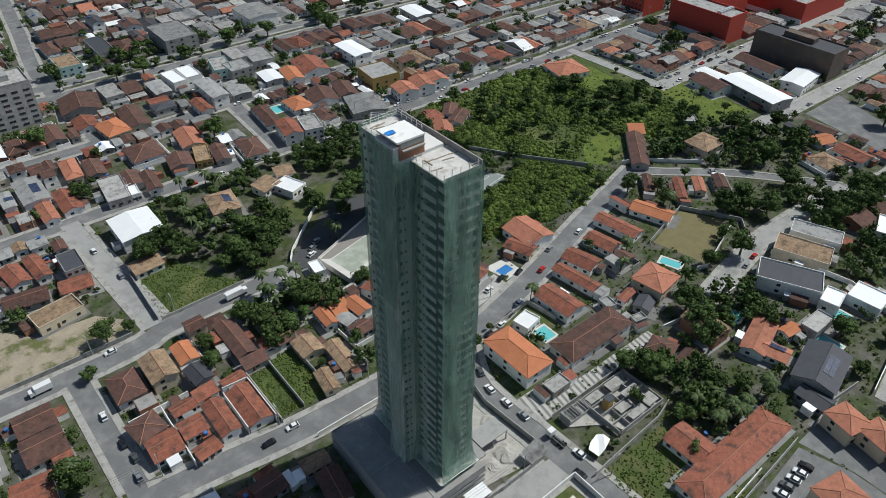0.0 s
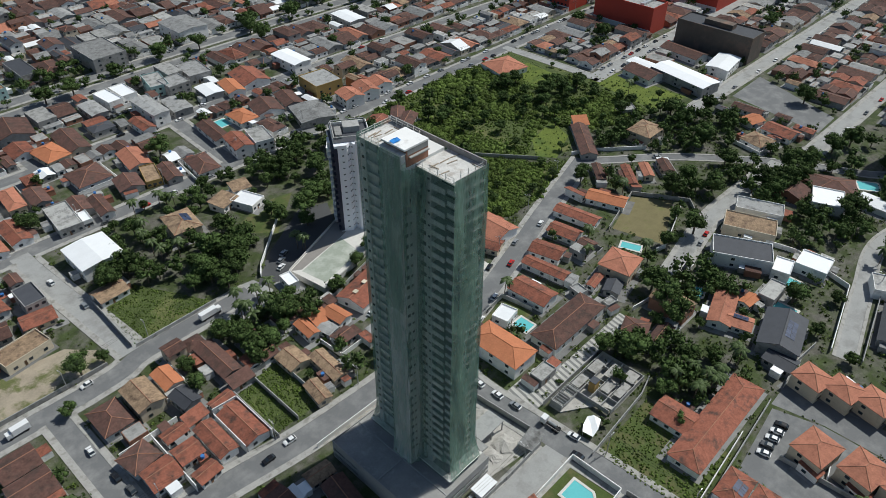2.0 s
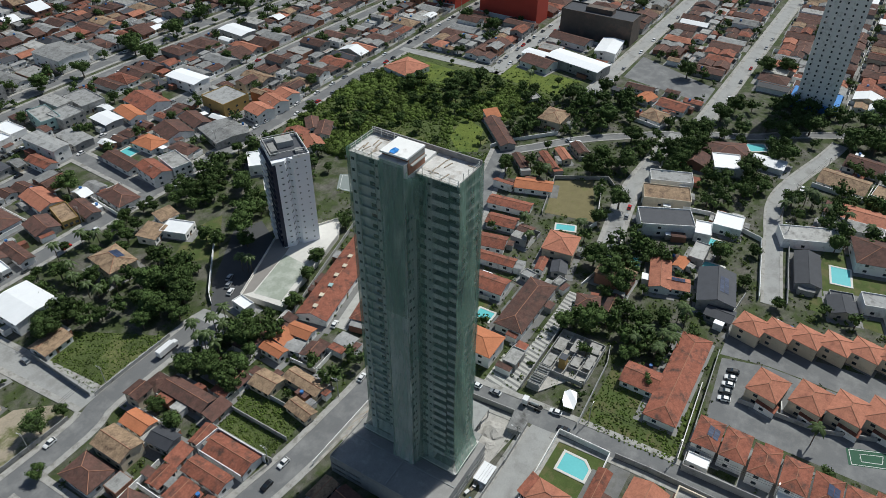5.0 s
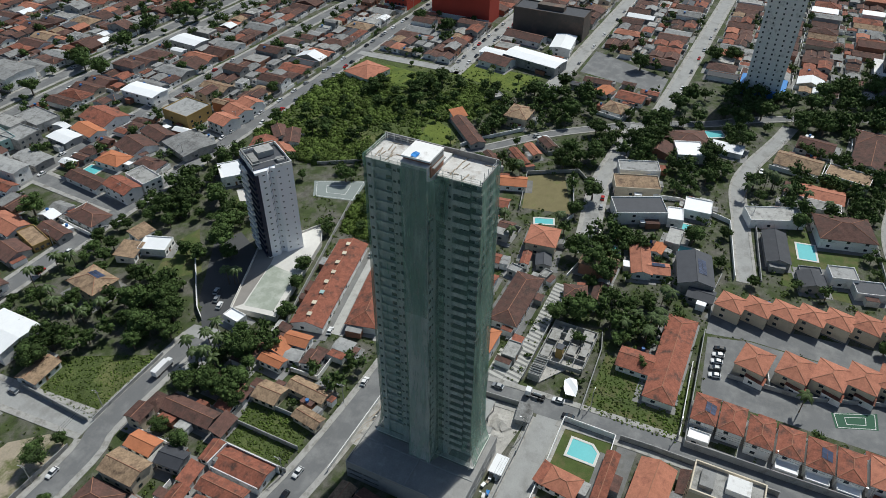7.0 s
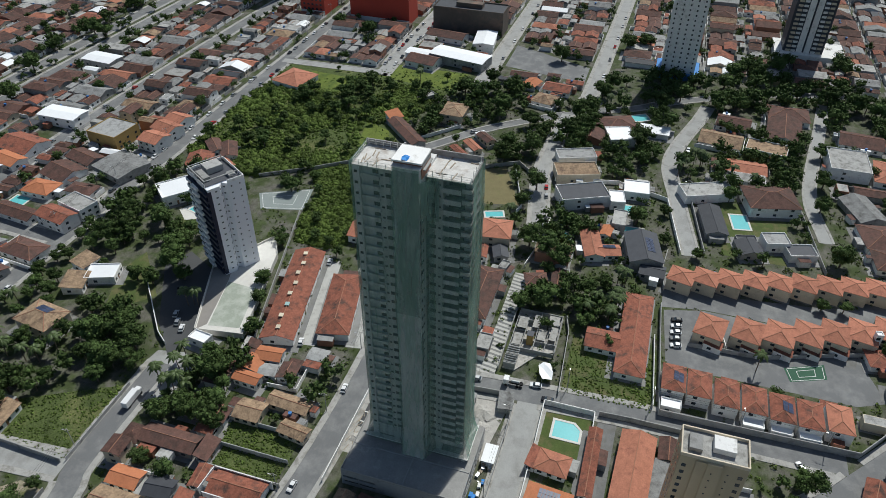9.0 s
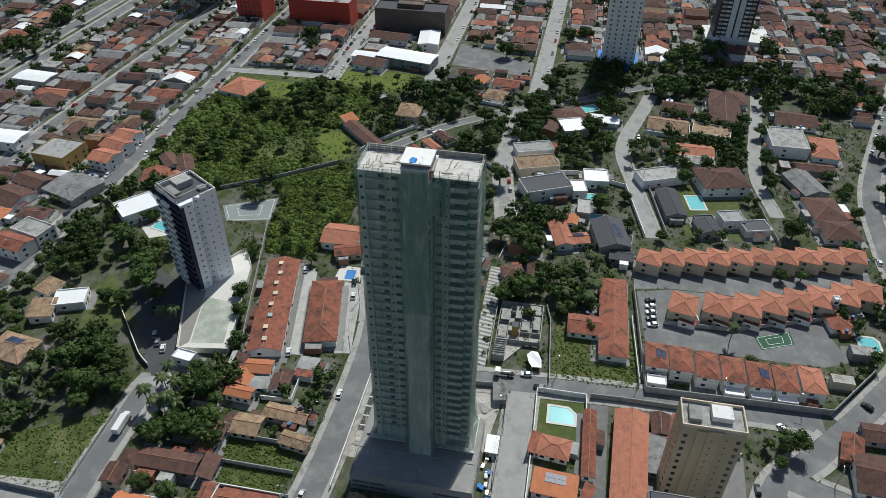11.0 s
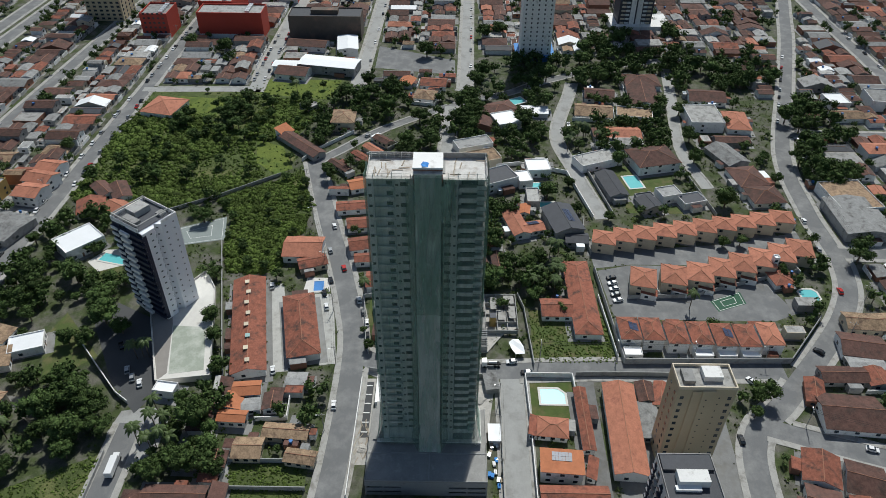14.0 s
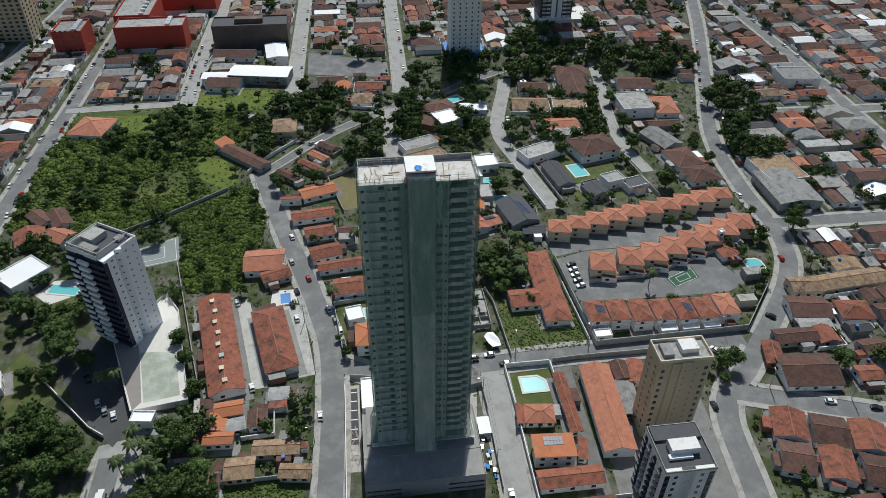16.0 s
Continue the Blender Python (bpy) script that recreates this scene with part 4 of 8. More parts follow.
def net_sheet(parent, a, b, z0, z1, flare=0.0, sag=0.25, name="safety_net", label="green construction safety net", cols=14, fl_h=9.0, material=None):
    """A hanging net between the plan points a and b, billowing a little, flared out at its foot."""
    (ax, ay), (bx, by) = a, b
    n = math.hypot(bx - ax, by - ay)
    nx, ny = (by - ay) / n, -(bx - ax) / n            # outward, to the right of a -> b
    rows = max(6, int((z1 - z0) / 1.6))
    ms = Mesh()
    v = []
    for j in range(rows + 1):
        z = z0 + (z1 - z0) * j / rows
        f = flare * max(0.0, 1 - (z - z0) / fl_h) ** 1.6
        for i in range(cols + 1):
            t = i / cols
            k = sag * noise.noise(Vector((ax * 0.3 + t * n * 0.35, ay * 0.3, z * 0.09))) + 0.12 * noise.noise(Vector((t * n * 1.1, z * 0.3, ax)))
            along = (t - 0.5) * 2 * f * 0.5
            v.append((ax + (bx - ax) * (t + along / n) + nx * (k + f), ay + (by - ay) * (t + along / n) + ny * (k + f), z))
    c = cols + 1
    ms.add(v, [(j * c + i, j * c + i + 1, (j + 1) * c + i + 1, (j + 1) * c + i) for j in range(rows) for i in range(cols)])
    ob = part(name, ms, material or M_NET, parent, label)
    ob.data.polygons.foreach_set("use_smooth", [True] * len(ob.data.polygons))
    return ob


def main_tower():
    take((TX0 + TX1) / 2 - 4, (TY0 + TY1) / 2, 26, 22)
    t = thing("apartment_tower", AT_X, AT_Y, 0, 0, "tall concrete apartment tower under construction, wrapped in green safety netting", "tower")
    ZB = 7.0
    # solid wings, set back behind the balconies
    for x0, y0, x1, y1 in ((TX0 + 0.7, 97.6, TX1, CORE0 - 0.6), (TX0 + 0.7, CORE1 + 0.6, TX1, 112.6), (TX0 + 3.2, TY0 + 0.4, TX1 - 0.4, 97.597),
                           (TX0 + 1.3, 112.603, TX1 - 0.4, 117.397), (TX0 + 0.4, 117.4, TX1, TY1)):
        part("wing_wall", Mesh().box(x0, y0, ZB, x1, y1, TOP), M_BALC, t)
    core = Mesh().box(CORE_X + 0.3, CORE0, ZB, TX1 - 1.0, CORE1, TOP + 1.0).box(CORE_X + 0.3, CORE0, TOP + 1.003, CORE_X + 1.59, CORE1, TOP + 4.0)
    part("stair_core", core, M_BALC, t)
    for i in range(STOREYS + 1):
        z = BASE + i * FLOOR
        part("floor_slab", Mesh().box(TX0 + 0.75, TY0, z - 0.22, TX1 + 0.05, CORE0 - 0.003, z), M_CONC, t)
        part("floor_slab", Mesh().box(TX0 + 0.75, CORE1 + 0.003, z - 0.22, TX1 + 0.05, TY1 - 0.02, z), M_CONC, t)
        if i == STOREYS:
            break
        # balcony fronts on both wings, the corner stepped back
        part("balcony_front", Mesh().box(TX0 + 0.1, 93.2, z - 0.25, TX0 + 0.28, 97.4, z + 1.0), M_BALC, t)
        part("balcony_front", Mesh().box(TX0 + 0.8, TY0 + 0.05, z - 0.25, TX0 + 0.98, 93.19, z + 1.0), M_BALC, t)
        part("balcony_front", Mesh().box(TX0 + 1.0, TY0 - 0.05, z - 0.25, TX1 - 3.5, TY0 + 0.12, z + 0.35), M_CONC, t)
        part("balcony_front", Mesh().box(TX0 + 0.55, 112.7, z - 0.1, TX0 + 0.72, 117.35, z + 0.85), M_BALC, t)
        for y, w, hh, x in ((110.3, 1.8, 1.0, TX0 + 0.7), (112.0, 0.7, 0.5, TX0 + 0.7), (100.0, 1.6, 1.0, TX0 + 0.7), (98.3, 0.6, 0.5, TX0 + 0.7),
                            (118.3, 0.8, 0.7, TX0 + 0.4), (113.8, 1.4, 1.0, TX0 + 1.3)):
            window(t, x, y, z + 1.0, -90, w, hh)
        for k in range(3):
            window(t, TX0 + 5.0 + 2.2 * k, TY0 + 0.4, z + 0.9, 0, 1.4, 1.3)
        window(t, CORE_X + 1.3, CORE0, z + 1.0, 0, 0.8, 0.9)
        window(t, CORE_X + 2.6, CORE0, z + 1.0, 0, 0.6, 0.6)
        part("sliding_door", Mesh().box(TX0 + 3.1, 93.0, z + 0.05, TX0 + 3.25, 96.8, z + 2.3), M_GLASS, t)
    # roof: slab, parapet, lift house, scaffold posts
    for ya, yb in ((TY0 - 0.1, CORE0 - 0.01), (CORE1 + 0.01, TY1 + 0.1)):
        part("roof_slab", Mesh().box(TX0 + 0.2, ya, TOP, TX1 + 0.2, yb, TOP + 0.25), M_ROOFDUST, t, "pale dusty roof slab")
    par = Mesh().box(TX1 - 0.1, TY0 - 0.1, TOP + 0.25, TX1 + 0.2, TY1 + 0.1, TOP + 1.7)
    part("parapet", par, M_WALL["grey"], t)
    part("parapet", Mesh().box(TX0 + 1.0, TY0 - 0.1, TOP + 0.25, TX1 - 0.11, TY0 + 0.1, TOP + 0.75), M_CONC, t)
    lift = part("lift_house", Mesh().box(CORE_X + 1.6, CORE0 - 0.3, TOP + 1.004, TX1 - 6.2, CORE1 + 0.3, TOP + 4.9), M_WALL["brick"], t, "raw brick lift house with a pale slab")
    part("slab", Mesh().box(CORE_X + 1.0, CORE0 - 0.4, TOP + 4.9, TX1 - 6.1, CORE1 + 0.5, TOP + 5.3), M_WALL["white"], lift)
    part("slab", Mesh().box(CORE_X + 0.2, CORE0 - 0.3, TOP + 4.0, CORE_X + 1.59, CORE1 + 0.3, TOP + 4.2), M_ROOFDUST, lift)
    part("ledge", Mesh().box(CORE_X + 2.2, CORE0 - 0.9, TOP + 3.0, TX1 - 6.4, CORE0 - 0.303, TOP + 3.25), M_CONC, lift, "concrete ledge along the brick wall")
    part("upstand", Mesh().box(CORE_X + 1.9, CORE0 - 0.32, TOP + 3.6, TX1 - 6.25, CORE0 - 0.303, TOP + 4.88), M_CONC, lift)
    part("tarpaulin", Mesh().add([(CORE_X + 1.3, 104.6, TOP + 5.36), (CORE_X + 2.6, 104.4, TOP + 5.6), (CORE_X + 3.4, 104.7, TOP + 5.36), (CORE_X + 3.3, 105.7, TOP + 5.62), (CORE_X + 2.5, 106.2, TOP + 5.37), (CORE_X + 1.2, 105.8, TOP + 5.55), (CORE_X + 2.5, 105.3, TOP + 5.42)],
                                 [(0, 1, 6), (1, 2, 6), (2, 3, 6), (3, 4, 6), (4, 5, 6), (5, 0, 6)]), M_BLUETARP, lift, "crumpled blue tarpaulin")
    r = random.Random(3)
    ring = [(TX0 + 0.5, y) for y in np.arange(TY0 + 0.2, TY1, 2.2) if not CORE0 - 1 < y < CORE1 + 1] + [(x, yy) for x in np.arange(TX0 + 2.5, TX1, 2.2) for yy in (TY0 + 0.2, TY1 - 0.2)] + [(TX1 - 0.6, y) for y in np.arange(109.5, TY1, 1.8)]
    for x, y in ring:
        part("guard_post", Mesh().box(x - 0.06, y - 0.06, TOP + 0.2, x + 0.06, y + 0.06, TOP + r.uniform(1.3, 2.3)), M_POSTS, t)
    for zz in (0.9, 1.5):
        for a, b in (((TX0 + 0.5, TY0 + 0.2), (TX0 + 0.5, CORE0 - 1)), ((TX0 + 0.5, CORE1 + 1), (TX0 + 0.5, TY1 - 0.2)), ((TX0 + 0.5, TY1 - 0.2), (TX1 - 0.4, TY1 - 0.2)), ((TX0 + 0.5, TY0 + 0.2), (TX1 - 0.4, TY0 + 0.2)), ((TX1 - 0.6, 109), (TX1 - 0.6, TY1))):
            part("guard_rail", Mesh().tube((*a, TOP + zz), (*b, TOP + zz + r.uniform(-0.1, 0.1)), 0.045, 0.045, 5), M_POSTS, t)
    # nets
    zb, zt = ZB + 1.2, TOP + 1.1
    net_sheet(t, (TX0 - 0.1, TY1 + 0.5), (TX0 - 0.1, CORE1 + 0.2), zb, TOP + 1.3, 1.5)
    net_sheet(t, (CORE_X - 0.1, CORE1 + 0.15), (CORE_X - 0.1, CORE0 - 0.15), zb, TOP + 4.1, 0.6, material=M_NETCORE)
    net_sheet(t, (CORE_X - 0.25, CORE1 + 0.1), (CORE_X - 0.25, CORE0 - 0.1), TOP - 38, TOP + 3.6, 0.3, 0.5)
    net_sheet(t, (TX0 - 0.1, CORE0 - 0.2), (TX0 - 0.1, TY0 - 0.5), zb, TOP + 0.9, 1.5)
    net_sheet(t, (TX0 - 0.1, TY0 - 0.5), (TX1 + 0.4, TY0 - 0.5), zb, zt, 1.7, material=M_NETDENSE)
    net_sheet(t, (TX0 - 0.2, TY0 - 0.65), (TX1 + 0.4, TY0 - 0.65), zb + 5, TOP - 10, 0.5, 0.5)
    net_sheet(t, (TX1 + 0.4, TY0 - 0.5), (TX1 + 0.4, TY1 + 0.5), zb, zt, 2.0, material=M_NETDENSE)
    net_sheet(t, (TX1 + 0.4, TY1 + 0.5), (TX0 - 0.1, TY1 + 0.5), zb, zt, 1.6, material=M_NETDENSE)
    net_sheet(t, (CORE_X - 0.1, CORE0 - 0.3), (CORE_X + 1.2, CORE0 - 0.3), zb, TOP + 2.5, 0.5, 0.6, cols=4)
    net_sheet(t, (CORE_X + 0.1, CORE0 - 0.2), (TX0 + 0.2, CORE0 - 2.2), zb, TOP + 0.6, 0.6, 0.5, cols=6)
    net_sheet(t, (TX0 + 0.2, CORE1 + 2.2), (CORE_X + 0.1, CORE1 + 0.2), zb, TOP + 0.6, 0.6, 0.5, cols=6)
    # torn strips hanging in the recess below the roof
    q = random.Random(17)
    for k in range(9):
        yy, zz = CORE0 - q.uniform(0.2, 3.2), TOP + q.uniform(-0.5, 1.5)
        xx, ll = CORE_X + (CORE0 - yy) * 1.2 + 0.2, q.uniform(4, 11)
        net_sheet(t, (xx - 0.35, yy + 0.5), (xx - 0.25, yy - 0.5), zz - ll, zz, 0.0, 1.2, cols=3, label="torn strip of safety net", material=M_NETCORE)
    # catch tray round the foot of the nets
    for a, b in (((TX0 - 1.6, TY0 - 2.2), (TX1 + 2.2, TY0 - 2.2)), ((TX0 - 1.6, TY1 + 2.0), (TX0 - 1.6, CORE1 + 0.6)), ((TX0 - 1.6, CORE0 - 0.6), (TX0 - 1.6, TY0 - 2.2))):
        (ax, ay), (bx, by) = a, b
        n = math.hypot(bx - ax, by - ay)
        ux, uy = (bx - ax) / n, (by - ay) / n
        part("catch_tray", Mesh().add([(ax, ay, ZB + 1.9), (bx, by, ZB + 1.9), (bx - uy * 2.0, by + ux * 2.0, ZB + 1.1), (ax - uy * 2.0, ay + ux * 2.0, ZB + 1.1),
                                       (ax, ay, ZB + 1.8), (bx, by, ZB + 1.8), (bx - uy * 2.0, by + ux * 2.0, ZB + 1.0), (ax - uy * 2.0, ay + ux * 2.0, ZB + 1.0)],
                                      [(0, 1, 2, 3), (7, 6, 5, 4), (1, 0, 4, 5), (2, 1, 5, 6), (3, 2, 6, 7), (0, 3, 7, 4)]), M_POSTS, t, "pale timber catch tray")
        for k in range(int(n / 4) + 1):
            px, py = ax + ux * min(4 * k + 0.2, n - 0.2), ay + uy * min(4 * k + 0.2, n - 0.2)
            part("tray_strut", Mesh().tube((px, py, ZB + 1.85), (px - uy * 1.9, py + ux * 1.9, ZB - 0.05), 0.06, 0.06, 5), M_POSTS, t)
    return t


M_BALC = mat("balcony_render", (0.68, 0.68, 0.66), 0.85, spread=0.06, scale=0.3, fine=3.0, bump=0.05)
M_POSTS = mat("pale_scaffold_posts", (0.72, 0.71, 0.67), 0.8, spread=0.15)
main_tower()


def podium():
    t = thing("parking_podium", 0, 0, 0, 0, "low grey concrete parking podium with slot openings at the tower's foot", "parking deck")
    x0, x1, y0, y1, h = 58.5, 99.0, 85.5, 122.3, 6.9
    part("deck", Mesh().box(x0, y0, h - 0.35, x1 - 13, y1, h), M_DECK, t)
    part("step", Mesh().box(73.4, 88.0, h, 88.5, 121.0, h + 0.5), M_DECK, t)
    # solid filler; its dark colour paints the shade inside the parking levels
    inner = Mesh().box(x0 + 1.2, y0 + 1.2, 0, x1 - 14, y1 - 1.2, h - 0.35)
    part("inner_wall", inner, M_SHADECONC, t)
    for z in (0.0, 2.3, 4.6):
        zt = z + 1.15 if z < 4.5 else h - 0.35
        zb = z - 0.3 if z else 0.0
        for q in ((x0, y0, x0 + 0.3, y1), (x0 + 0.3, y0, x1 - 13, y0 + 0.3), (x0 + 0.3, y1 - 0.3, x1 - 13, y1)):
            part("parapet_band", Mesh().box(q[0], q[1], zb, q[2], q[3], zt), M_CONC, t)
    solid = Mesh().box(x0 - 0.02, 97.5, 0, x0 + 0.31, 111.0, h - 0.36)
    part("blind_wall", solid, M_CONC, t)
    for y in (y0 + 0.2, 91.5, 97.3, 111.2, 116.8, y1 - 0.2):
        part("pillar", Mesh().box(x0 - 0.01, y - 0.25, 0, x0 + 0.33, y + 0.25, h - 0.36), M_CONC, t)
    for x in range(64, 86, 6):
        for y in (y0, y1):
            part("pillar", Mesh().box(x - 0.25, y - 0.01 if y == y0 else y - 0.31, 0, x + 0.25, y + 0.31 if y == y0 else y + 0.01, h - 0.36), M_CONC, t)
    edge = Mesh().box(x0, y0, h, x0 + 0.2, y1, h + 0.45).box(x0 + 0.2, y0, h, x1 - 13, y0 + 0.2, h + 0.45).box(x0 + 0.2, y1 - 0.2, h, x1 - 13, y1, h + 0.45)
    part("kerb", edge, M_CONC, t)
    part("joint", Mesh().box(x0 + 0.3, 102.9, h, 73.3, 103.3, h + 0.18), M_CONC, t)
    part("joint", Mesh().box(68.5, y0 + 0.3, h, 68.9, 102.8, h + 0.18).box(68.5, 103.4, h, 68.9, y1 - 0.3, h + 0.18), M_CONC, t)
    return t


# concrete darkened to stand for interior shade behind the slots
M_SHADECONC = mat("concrete_painted_shade", (0.16, 0.16, 0.16), 0.9)
podium()

# ---------------------------------------------------------------- apartment towers
def roof_edge(t, hw, hd, h, wall, p=0.25, q=0.9):
    par = Mesh().box(-hw - 0.03, -hd - 0.03, h, hw + 0.03, -hd + p, h + q).box(-hw - 0.03, hd - p, h, hw + 0.03, hd + 0.03, h + q)
    par.box(-hw - 0.03, -hd + p, h, -hw + p, hd - p, h + q).box(hw - p, -hd + p, h, hw + 0.03, hd - p, h + q)
    part("parapet", par, M_WALL[wall], t)


def slab_block(x, y, w, d, h, rot=0, wall="white", n_long=5, n_short=3, storey=2.9, label="", name="apartment_block", roof="conc", win=(1.3, 1.2), category="building", base=None):
    """A block with rows of windows, a parapet and a roof house."""
    take(x, y, w / 2 + 1, d / 2 + 1, rot)
    t = thing(name, x, y, 0, rot, label, category)
    hw, hd = w / 2, d / 2
    part("wall", Mesh().box(-hw, -hd, -0.2, hw, hd, h), M_WALL[wall], t)
    roof_edge(t, hw, hd, h, wall)
    part("roof", Mesh().box(-hw + .26, -hd + .26, h + .004, hw - .26, hd - .26, h + 0.08), M_ROOF[roof], t)
    part("roof_house", Mesh().box(-hw * 0.35, -hd * 0.35, h + 0.08, hw * 0.3, hd * 0.4, h + 3.0), M_WALL[wall], t)
    if base:
        part("plinth", Mesh().box(-hw - 3, -hd - 3, -0.2, hw + 3, hd + 3, 3.5), base, t)
    for s in range(int((h - 0.5) / storey)):
        z = s * storey + 1.1 + (3 if base else 0)
        if z > h - 2:
            break
        for i in range(n_long):
            fx = (i + 0.5) / n_long * w - hw
            window(t, fx, -hd, z, 0, *win)
        for i in range(n_short):
            fy = (i + 0.5) / n_short * d - hd
            window(t, -hw, fy, z, -90, *win)
    return t


def white_tower():
    """Square white tower: plain face with a notch of small windows, the next face banded with navy balconies."""
    x, y, w, d, h = 142.8, 208.4, 15.0, 17.6, 42.5
    take(x, y, 12, 12)
    t = thing("white_tower", x, y, 0, -33, "white apartment tower with navy balcony bands on one face", "tower")
    hw, hd = w / 2, d / 2
    wall = Mesh().prism([(-hw, -hd), (-2.6, -hd), (-1.0, -hd + 2.2), (0.6, -hd), (hw, -hd), (hw, hd), (-hw, hd)], -0.2, h)
    part("wall", wall, M_TOWERWHITE, t)
    part("roof", Mesh().box(-hw + 0.3, -hd + 2.4, h, hw - 0.3, hd - 0.3, h + 0.1), M_ROOF["dark"], t)
    part("roof_frame", Mesh().box(-hw + 0.4, -hd + 2.6, h + 2.1, hw - 0.8, -hd + 3.0, h + 2.4).box(-hw + 0.4, hd - 0.9, h + 2.1, hw - 0.8, hd - 0.5, h + 2.4).box(-hw + 0.4, -hd + 3.003, h + 2.1, -hw + 0.8, hd - 0.903, h + 2.4), M_CONC, t)
    for px, py in ((-hw + 0.6, -hd + 2.8), (hw - 1.0, -hd + 2.8), (-hw + 0.6, hd - 0.7), (hw - 1.0, hd - 0.7), (-hw + 0.6, 1.0)):
        part("frame_post", Mesh().box(px - 0.15, py - 0.15, h + 0.1, px + 0.15, py + 0.15, h + 2.097), M_CONC, t)
    part("parapet", Mesh().box(-hw, -hd + 2.2, h, -hw + 0.25, hd, h + 1.3).box(hw - 0.25, -hd, h, hw, hd, h + 1.3).box(-hw + 0.25, hd - 0.25, h, hw - 0.25, hd, h + 1.3).box(0.7, -hd, h, hw - 0.26, -hd + 0.25, h + 1.3), M_WALL["white"], t)
    part("roof_house", Mesh().box(-2.5, 1.0, h + 0.1, 4.0, 6.5, h + 2.6), M_WALL["grey"], t)
    part("roof_house", Mesh().box(-6.0, -3.2, h + 0.1, -3.4, 4.0, h + 1.8), M_WALL["grey"], t)
    part("roof_house", Mesh().box(3.0, -5.5, h + 0.1, 5.8, -2.8, h + 1.2), M_WALL["grey"], t)
    n = 14
    for s in range(n):
        z = 3.0 + s * 2.82
        for fx, fy, r, ww in ((-2.1, -hd + 0.7, 54, 0.7), (-1.4, -hd + 1.66, 54, 0.7), (-0.4, -hd + 1.38, -54, 0.7), (-4.2, -hd, 0, 0.8), (2.0, -hd, 0, 0.6), (5.4, -hd, 0, 0.5)):
            window(t, fx, fy, z + 0.9, r, ww, 0.5)
        # navy band with a white balcony box on the left face
        part("balcony_band", Mesh().box(-hw - 0.9, -hd + 0.2, z - 0.2, -hw - 0.003, hd - 0.2, z + 1.0), M_NAVY, t)
        part("balcony", Mesh().box(-hw - 1.9, -2.2, z - 0.3, -hw - 0.901, 2.6, z + 1.05), M_WALL["white"], t)
        part("balcony", Mesh().box(-hw - 1.3, 4.6, z - 0.2, -hw - 0.901, hd - 0.6, z + 0.9), M_WALL["white"], t)
        window(t, -hw - 0.04, -hd + 2.0, z + 1.05, -90, 2.4, 1.5)
        window(t, -hw - 0.04, 2.5, z + 1.15, -90, 3.6, 1.4)
    part("navy_face", Mesh().box(-hw - 0.04, -hd + 0.1, 2.6, -hw - 0.003, hd - 0.1, h - 0.6), M_NAVY, t)
    part("navy_corner", Mesh().box(-hw - 0.05, -hd - 0.05, 2.5, -hw + 1.3, -hd - 0.003, h - 1.0), M_NAVY, t)
    return t


M_NAVY = mat("navy_cladding", (0.028, 0.034, 0.06), 0.45, spread=0.1, bump=0.05)
white_tower()


def beige_tower():
    x, y, w, d, h = 75.7, 23.0, 9.2, 16.8, 35.3
    take(x, y, 7, 11)
    t = thing("beige_tower", x, y, 0, 0, "slim beige apartment tower with a ribbed blind face", "tower")
    hw, hd = w / 2, d / 2
    part("wall", Mesh().box(-hw, -hd, -0.2, hw, hd, h), M_WALL["beige"], t)
    part("rib", Mesh().box(-hw - 0.9, -2.2, 0, -hw + 0.003, 1.6, h), M_WALL["beige"], t)
    part("rib", Mesh().box(-hw - 0.45, 1.603, 0, -hw + 0.003, 4.3, h - 0.5), M_WALL["beige"], t)
    roof_edge(t, hw, hd, h, "cream", 0.3, 1.1)
    part("roof", Mesh().box(-hw + .31, -hd + .31, h + .004, hw - .31, hd - .31, h + 0.08), M_ROOF["conc"], t)
    part("roof_house", Mesh().box(-1.5, -5, h + 0.08, 3.0, 0.5, h + 1.9), M_WALL["white"], t)
    part("roof_house", Mesh().box(-2.5, 3.2, h + 0.08, 2.5, 6.5, h + 1.3), M_WALL["grey"], t)
    for s in range(11):
        z = 2.6 + s * 2.85
        for fy in (-6.9, 6.9):
            window(t, -hw, fy, z, -90, 1.1, 1.2)
        for fy in (-3.9, 0.2):
            window(t, -hw - (0.9 if fy > 0 else 0.0), fy, z + 0.5, -90, 0.4, 0.4)
        for fx in (-2.4, 1.6):
            window(t, fx, hd, z, 180, 0.9, 1.0)
            window(t, fx, -hd, z, 0, 1.6, 1.2)
    return t


beige_tower()


